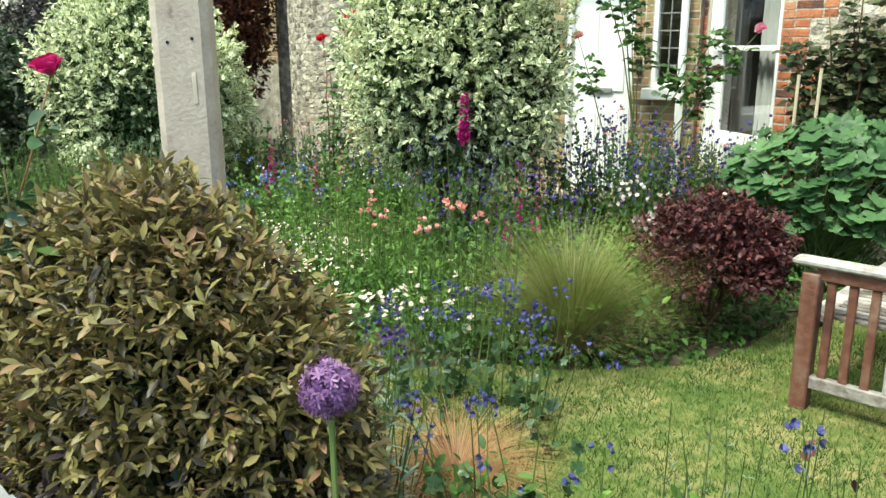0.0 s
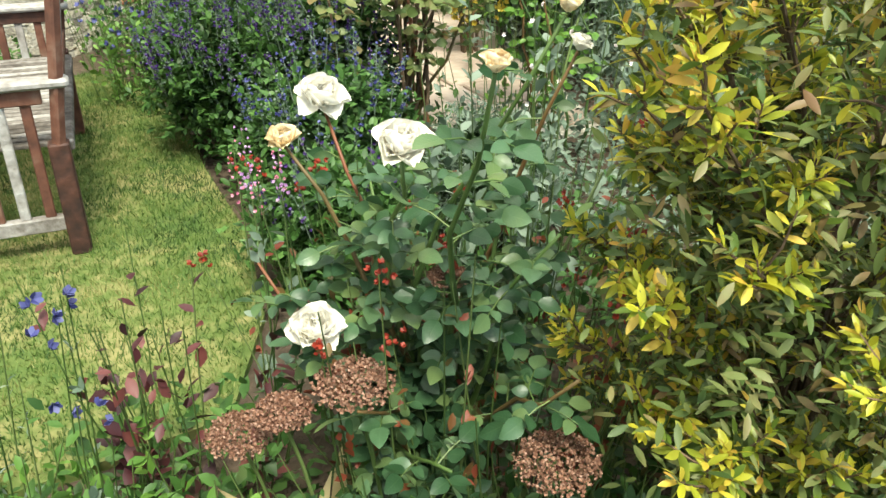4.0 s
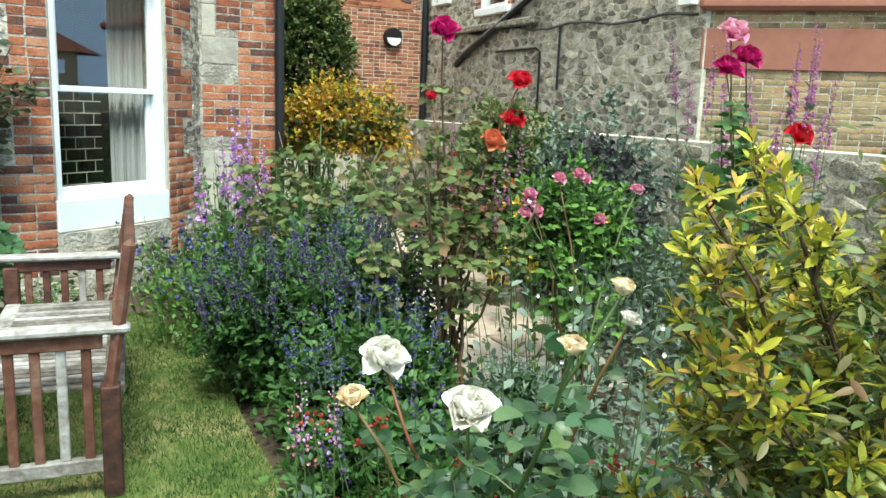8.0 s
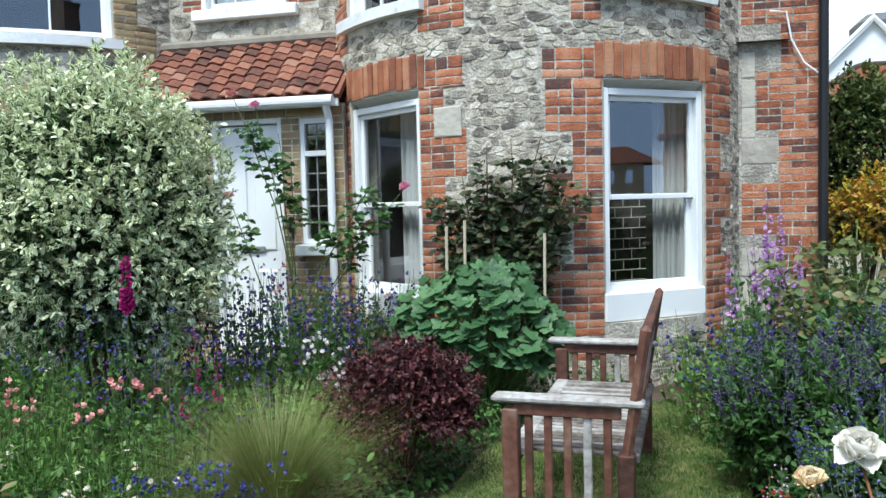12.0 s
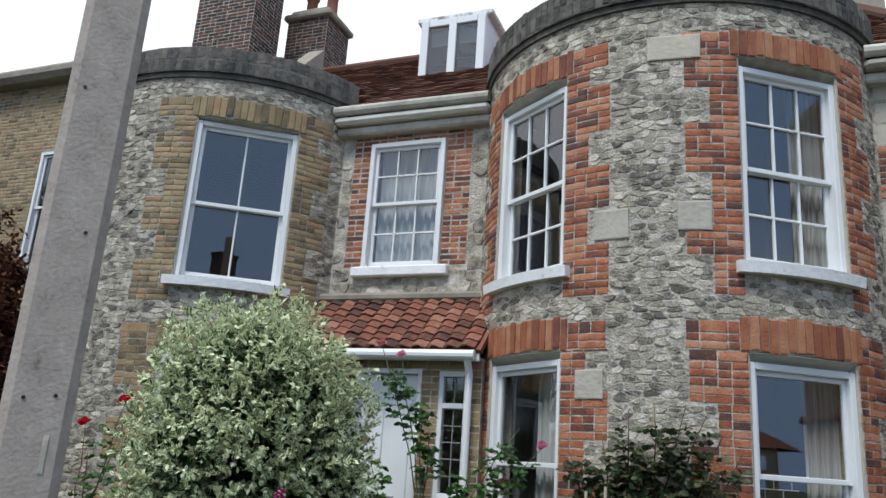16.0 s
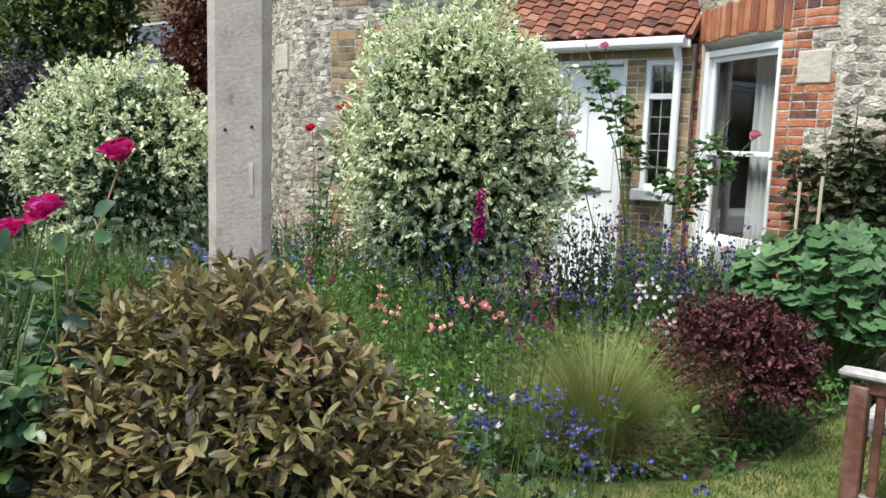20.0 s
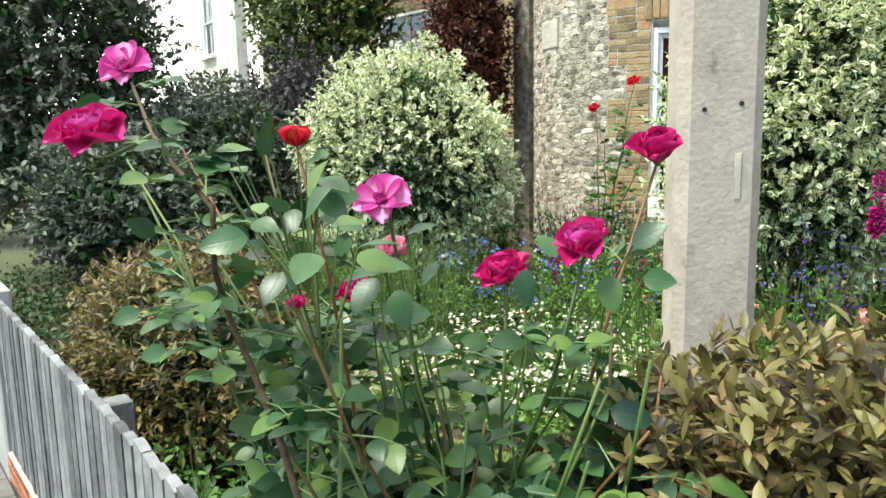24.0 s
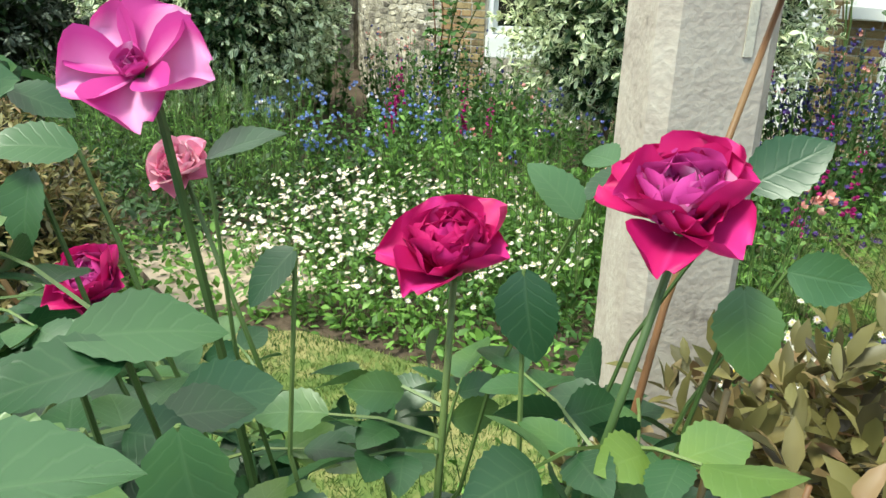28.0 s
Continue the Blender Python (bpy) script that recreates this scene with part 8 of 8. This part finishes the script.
# garden walls
gw = Flat(4.75, 13.0, 270)
low = core("rubble_wall", gw, 0, 11.5, -0.05, 1.22, [], MORTAR, 0.35)
tagged(low, "low rubble stone wall at the garden's edge", "wall", kind="structure")
lay_rubble(gw, (0, 11.5, 0, 1.2), [], STONE, low, nrng, apart=120, wide=0.22, high=0.11, relief=0.012)
rwf = Flat(2.2, 12.9, 0)
redw = core("brick_wall_far", rwf, 0, 3.78, -0.05, 3.05, [], MORTAR, 0.25)
tagged(redw, "red brick garden wall closing the passage", "wall", kind="structure")
lay("brick", rwf, [(0, 3.78, 1.0, 3.05), (1.6, 2.95, 3.05, 3.3)], [], ORANGE_BRICK, redw, "brick", nrng, apart=160)
V, F = [], []
for k in range(25):
    x_ = 3.3 + k * 0.1
    z_ = 3.36 if x_ < 5.15 else 3.36 - 0.22 * (0.5 - 0.5 * math.cos(min(1, (x_ - 5.15) / 0.45) * math.pi))
    z_ = z_ if x_ > 3.8 else 3.36 - 0.25 * (0.5 + 0.5 * math.cos((x_ - 3.3) / 0.5 * math.pi))
    V += [(x_, 12.9, 3.0), (x_, 12.9, z_), (x_, 13.15, z_), (x_, 13.15, 3.0)]
for k in range(24):
    F += [(4 * k + q, 4 * k + 4 + q, 4 * k + 4 + (q + 1) % 4, 4 * k + (q + 1) % 4) for q in range(4)]
mesh_ob("wall_top", V, F, ORANGE_BRICK, redw)
pts = [(V[4 * k][0], 13.02, V[4 * k + 1][2] + 0.03) for k in range(25)]
part("coping", Geo().tube(pts, 0.06, 8), DARK_BRICK, redw, "dark curved coping")
lamp = thing("bulkhead_lamp", "round black bulkhead lamp with a white half glass", "wall lamp", (5.33, 12.86, 2.56))
part("body", Geo().tube([(5.33, 12.9, 2.56), (5.33, 12.83, 2.56), (5.33, 12.81, 2.56)], 0.17, 20, 0.155), BLACK_PAINT, lamp)
part("diffuser", Geo().add([(5.33 + 0.13 * math.cos(a), 12.795, 2.55 + 0.13 * math.sin(a)) for a in np.linspace(math.pi, 2 * math.pi, 13)] + [(5.33 + 0.13 * math.cos(a), 12.82, 2.55 + 0.13 * math.sin(a)) for a in np.linspace(math.pi, 2 * math.pi, 13)], [tuple(range(13)), *[(i, i + 1, 14 + i, 13 + i) for i in range(12)]]), WHITE, lamp, "white glass diffuser")
# far white gable
fg = thing("far_house", "distant white gabled house with a slate roof", "house", (8.0, 30, 0))
part("gable_wall", Geo().add([(6.4, 30, 0), (10.4, 30, 0), (10.4, 30, 5.4), (8.6, 30, 7.4), (6.6, 30, 5.6), (6.4, 34, 0), (10.4, 34, 0), (10.4, 34, 5.4), (8.6, 34, 7.4), (6.6, 34, 5.6)], [(0, 1, 2, 3, 4), (9, 8, 7, 6, 5), (0, 4, 9, 5), (2, 1, 6, 7)]), WHITE, fg)
part("roof", Geo().box((12.2, 31.5, 7.0), (7.6, 2.0, 1.7), bevel=0.3), SLATE, fg)
part("barge_board", Geo().tube([(6.4, 29.9, 5.3), (8.6, 29.9, 7.5), (10.6, 29.9, 5.3)], 0.14, 6), WHITE, fg)
part("wing_wall", Geo().box((12.2, 31.5, 3.0), (7.4, 1.9, 6.4)), ORANGE_BRICK, fg)

# ---- beyond the garden on the left ----
lh = thing("left_house", "buff brick neighbouring house with white sash windows", "house", (-13, 9, 0))
lf = Flat(-19.0, 8.2, 0)
LWS = [(19 - 13.75, 19 - 11.75, 2.15, 3.45), (19 - 10.6, 19 - 9.7, 4.0, 5.9)]
lwall = core("brick_wall", lf, 0, 10.3, -0.05, 7.2, LWS, MORTAR, 0.3, lh)
lay("brick", lf, [(3.0, 10.3, 1.2, 7.1)], LWS, BUFF_BRICK, lwall, "brick", np.random.default_rng(81), apart=60)
for a, b, c, d in LWS:
    sash_window(lf.at((a + b) / 2, c, -0.08), (1, 0, 0), (0, -1, 0), b - a, d - c, (1, 0), 0.5, label="white sash window in the neighbouring buff brick house", sill_w=0.1)
part("cornice", Geo().box((-13.85, 8.1, 7.25), (10.5, 0.4, 0.25), bevel=0.08), RENDER, lh)
part("roof", Geo().add([(-19, 8.0, 7.35), (-8.7, 8.0, 7.35), (-8.7, 11, 9.2), (-19, 11, 9.2)], [(0, 1, 2, 3)]), SLATE, lh)
wh = thing("white_house", "far white rendered house behind the trees", "house", (-24, 9, 0))
wf = Flat(-27.5, 9.5, -8)
core("rendered_wall", wf, 0, 6.0, 0, 7.5, [(2.2, 3.6, 3.6, 5.6)], STUCCO, 0.3, wh)
sash_window(wf.at(2.9, 3.6, -0.08), wf.axes(0)[0], wf.axes(0)[1], 1.4, 2.0, (1, 0), 0.5, label="white sash window in the far white house")
bush("purple_tree", "dark purple-leaved small tree at the garden's end", "tree", (-9.6, 4.4, 1.45), (1.15, 1.1, 0.85), 900, 9, 0.075, PURPLE_TREE, 201, inner=PURPLE_TREE, lump=0.5, fill=0.55, zmin=-0.8)
bush("evergreen_tree", "tall dark grey-green evergreen beside the pavement", "tree", (-10.2, 1.6, 2.2), (1.5, 1.3, 2.2), 2600, 9, 0.085, G_SPRUCE, 202, inner=G_DARK, lump=0.5, fill=0.5, zmin=-0.9)
bush("evergreen_tree", "green cypress-like tree before the buff house", "tree", (-12.6, 6.3, 3.6), (1.6, 1.2, 2.3), 1700, 9, 0.11, G_CYPRESS, 203, inner=G_DARK, lump=0.5, fill=0.5, zmin=-0.9)
bush("copper_tree", "copper-leaved tree beside the house corner", "tree", (-8.85, 6.4, 2.3), (0.62, 0.6, 1.7), 1300, 9, 0.075, COPPER, 204, inner=COPPER, lump=0.5, fill=0.5, zmin=-0.9)
bush("dark_shrub", "dark green shrub beyond the fence", "shrub", (-7.6, 1.5, 0.8), (0.9, 0.7, 0.75), 1500, 9, 0.065, G_SPRUCE, 205, inner=G_DARK, lump=0.5, fill=0.5, zmin=-0.9)
bush("evergreen_tree", "dark evergreen closing the view along the pavement", "tree", (-14.2, 1.3, 1.7), (1.3, 1.0, 1.9), 1500, 9, 0.10, G_SPRUCE, 208, inner=G_DARK, lump=0.5, fill=0.5, zmin=-0.9)
bf2 = thing("board_fence", "brown boarded fence at the garden's far side", "fence", (-9.0, 5.6, 0))
for k in range(16):
    part("board", Geo().box((-10.4 + k * 0.19, 5.4, 0.62), (0.18, 0.02, 1.3), bevel=0.004), TEAK_GREY, bf2)
part("top_rail", Geo().box((-9.0, 5.38, 1.24), (3.1, 0.06, 0.06), bevel=0.006), TEAK_GREY, bf2)
bush("dark_shrub", "dull green shrub at the far end of the garden", "shrub", (-9.0, 3.0, 0.9), (0.95, 0.9, 1.0), 1700, 9, 0.065, G_SPRUCE, 206, inner=G_DARK, lump=0.5, fill=0.5, zmin=-0.9)
bush("dark_shrub", "tall dark shrub before the white house", "shrub", (-13.5, 4.6, 1.0), (1.6, 1.2, 1.1), 1700, 9, 0.10, G_SPRUCE, 207, inner=G_DARK, lump=0.5, fill=0.5, zmin=-0.9)
# houses across the road, mirrored in the panes
oh = thing("opposite_house", "dark-roofed house across the road with a brick chimney", "house", (21.0, -27.0, -0.2))
core("front_wall", Flat(31.0, -24.0, 180), 0, 19.0, -0.2, 8.2, [(u, u + 1.1, z, z + 1.7) for u in (2, 6, 10, 14) for z in (1.2, 4.6)], ORANGE_BRICK, 0.3, oh)
part("roof", Geo().add([(31.3, -23.7, 8.2), (11.7, -23.7, 8.2), (11.7, -31, 8.2), (31.3, -31, 8.2), (27.5, -27.3, 11.2), (15.0, -27.3, 11.2)], [(0, 1, 5, 4), (1, 2, 5), (2, 3, 4, 5), (3, 0, 4), (3, 2, 1, 0)]), ROOF, oh)
for x_ in (17.2, 25.0):
    part("chimney", Geo().box((x_, -27.0, 11.6), (1.3, 0.8, 2.6), bevel=0.02).box((x_, -27.0, 12.95), (1.5, 1.0, 0.18), bevel=0.04), DARK_BRICK, oh)
vh = thing("far_villa", "pale villa with a hipped red roof down the road", "house", (86, -24, -0.2))
core("front_wall", Flat(84.0, -19.2, 270), 0, 8.0, -0.2, 5.7, [(u, u + 1.0, z, z + 1.5) for u in (1.2, 3.5, 5.8) for z in (0.8, 3.4)], RENDER, 0.3, vh)
part("roof", Geo().add([(83.6, -18.6, 5.7), (83.6, -27.8, 5.7), (92, -27.8, 5.7), (92, -18.6, 5.7), (87.8, -22.3, 7.9), (87.8, -24.5, 7.9)], [(0, 1, 5, 4), (1, 2, 5), (2, 3, 4, 5), (3, 0, 4), (3, 2, 1, 0)]), TILE, vh)
# lattice added inside the lower bay window, standing in for the grid in its panes
lt = thing("lattice_stand_in", "pale lattice of bars added behind the lower panes", "screen", (RX + 1.62 * math.sin(HALF), CY - 1.62 * math.cos(HALF), 0.75))
la, lo = np.array([math.cos(HALF), math.sin(HALF), 0]), np.array([RX + 1.62 * math.sin(HALF), CY - 1.62 * math.cos(HALF), 0])
for k in range(8):
    q = lo + np.array([0, 0, 0.78 + k * 0.085])
    part("level_bar", Geo().tube([q - la * 0.42, q, q + la * 0.1], 0.005, 5), STUCCO, lt)
    for m_ in range(3):
        u_ = -0.36 + 0.16 * m_ + (0.08 if k % 2 else 0)
        part("upright_bar", Geo().tube([q + la * u_, q + la * u_ + np.array([0, 0, 0.085])], 0.004, 5), STUCCO, lt)

# ---- bricks and stones laid last ----
lay_all()
raise_rubble()
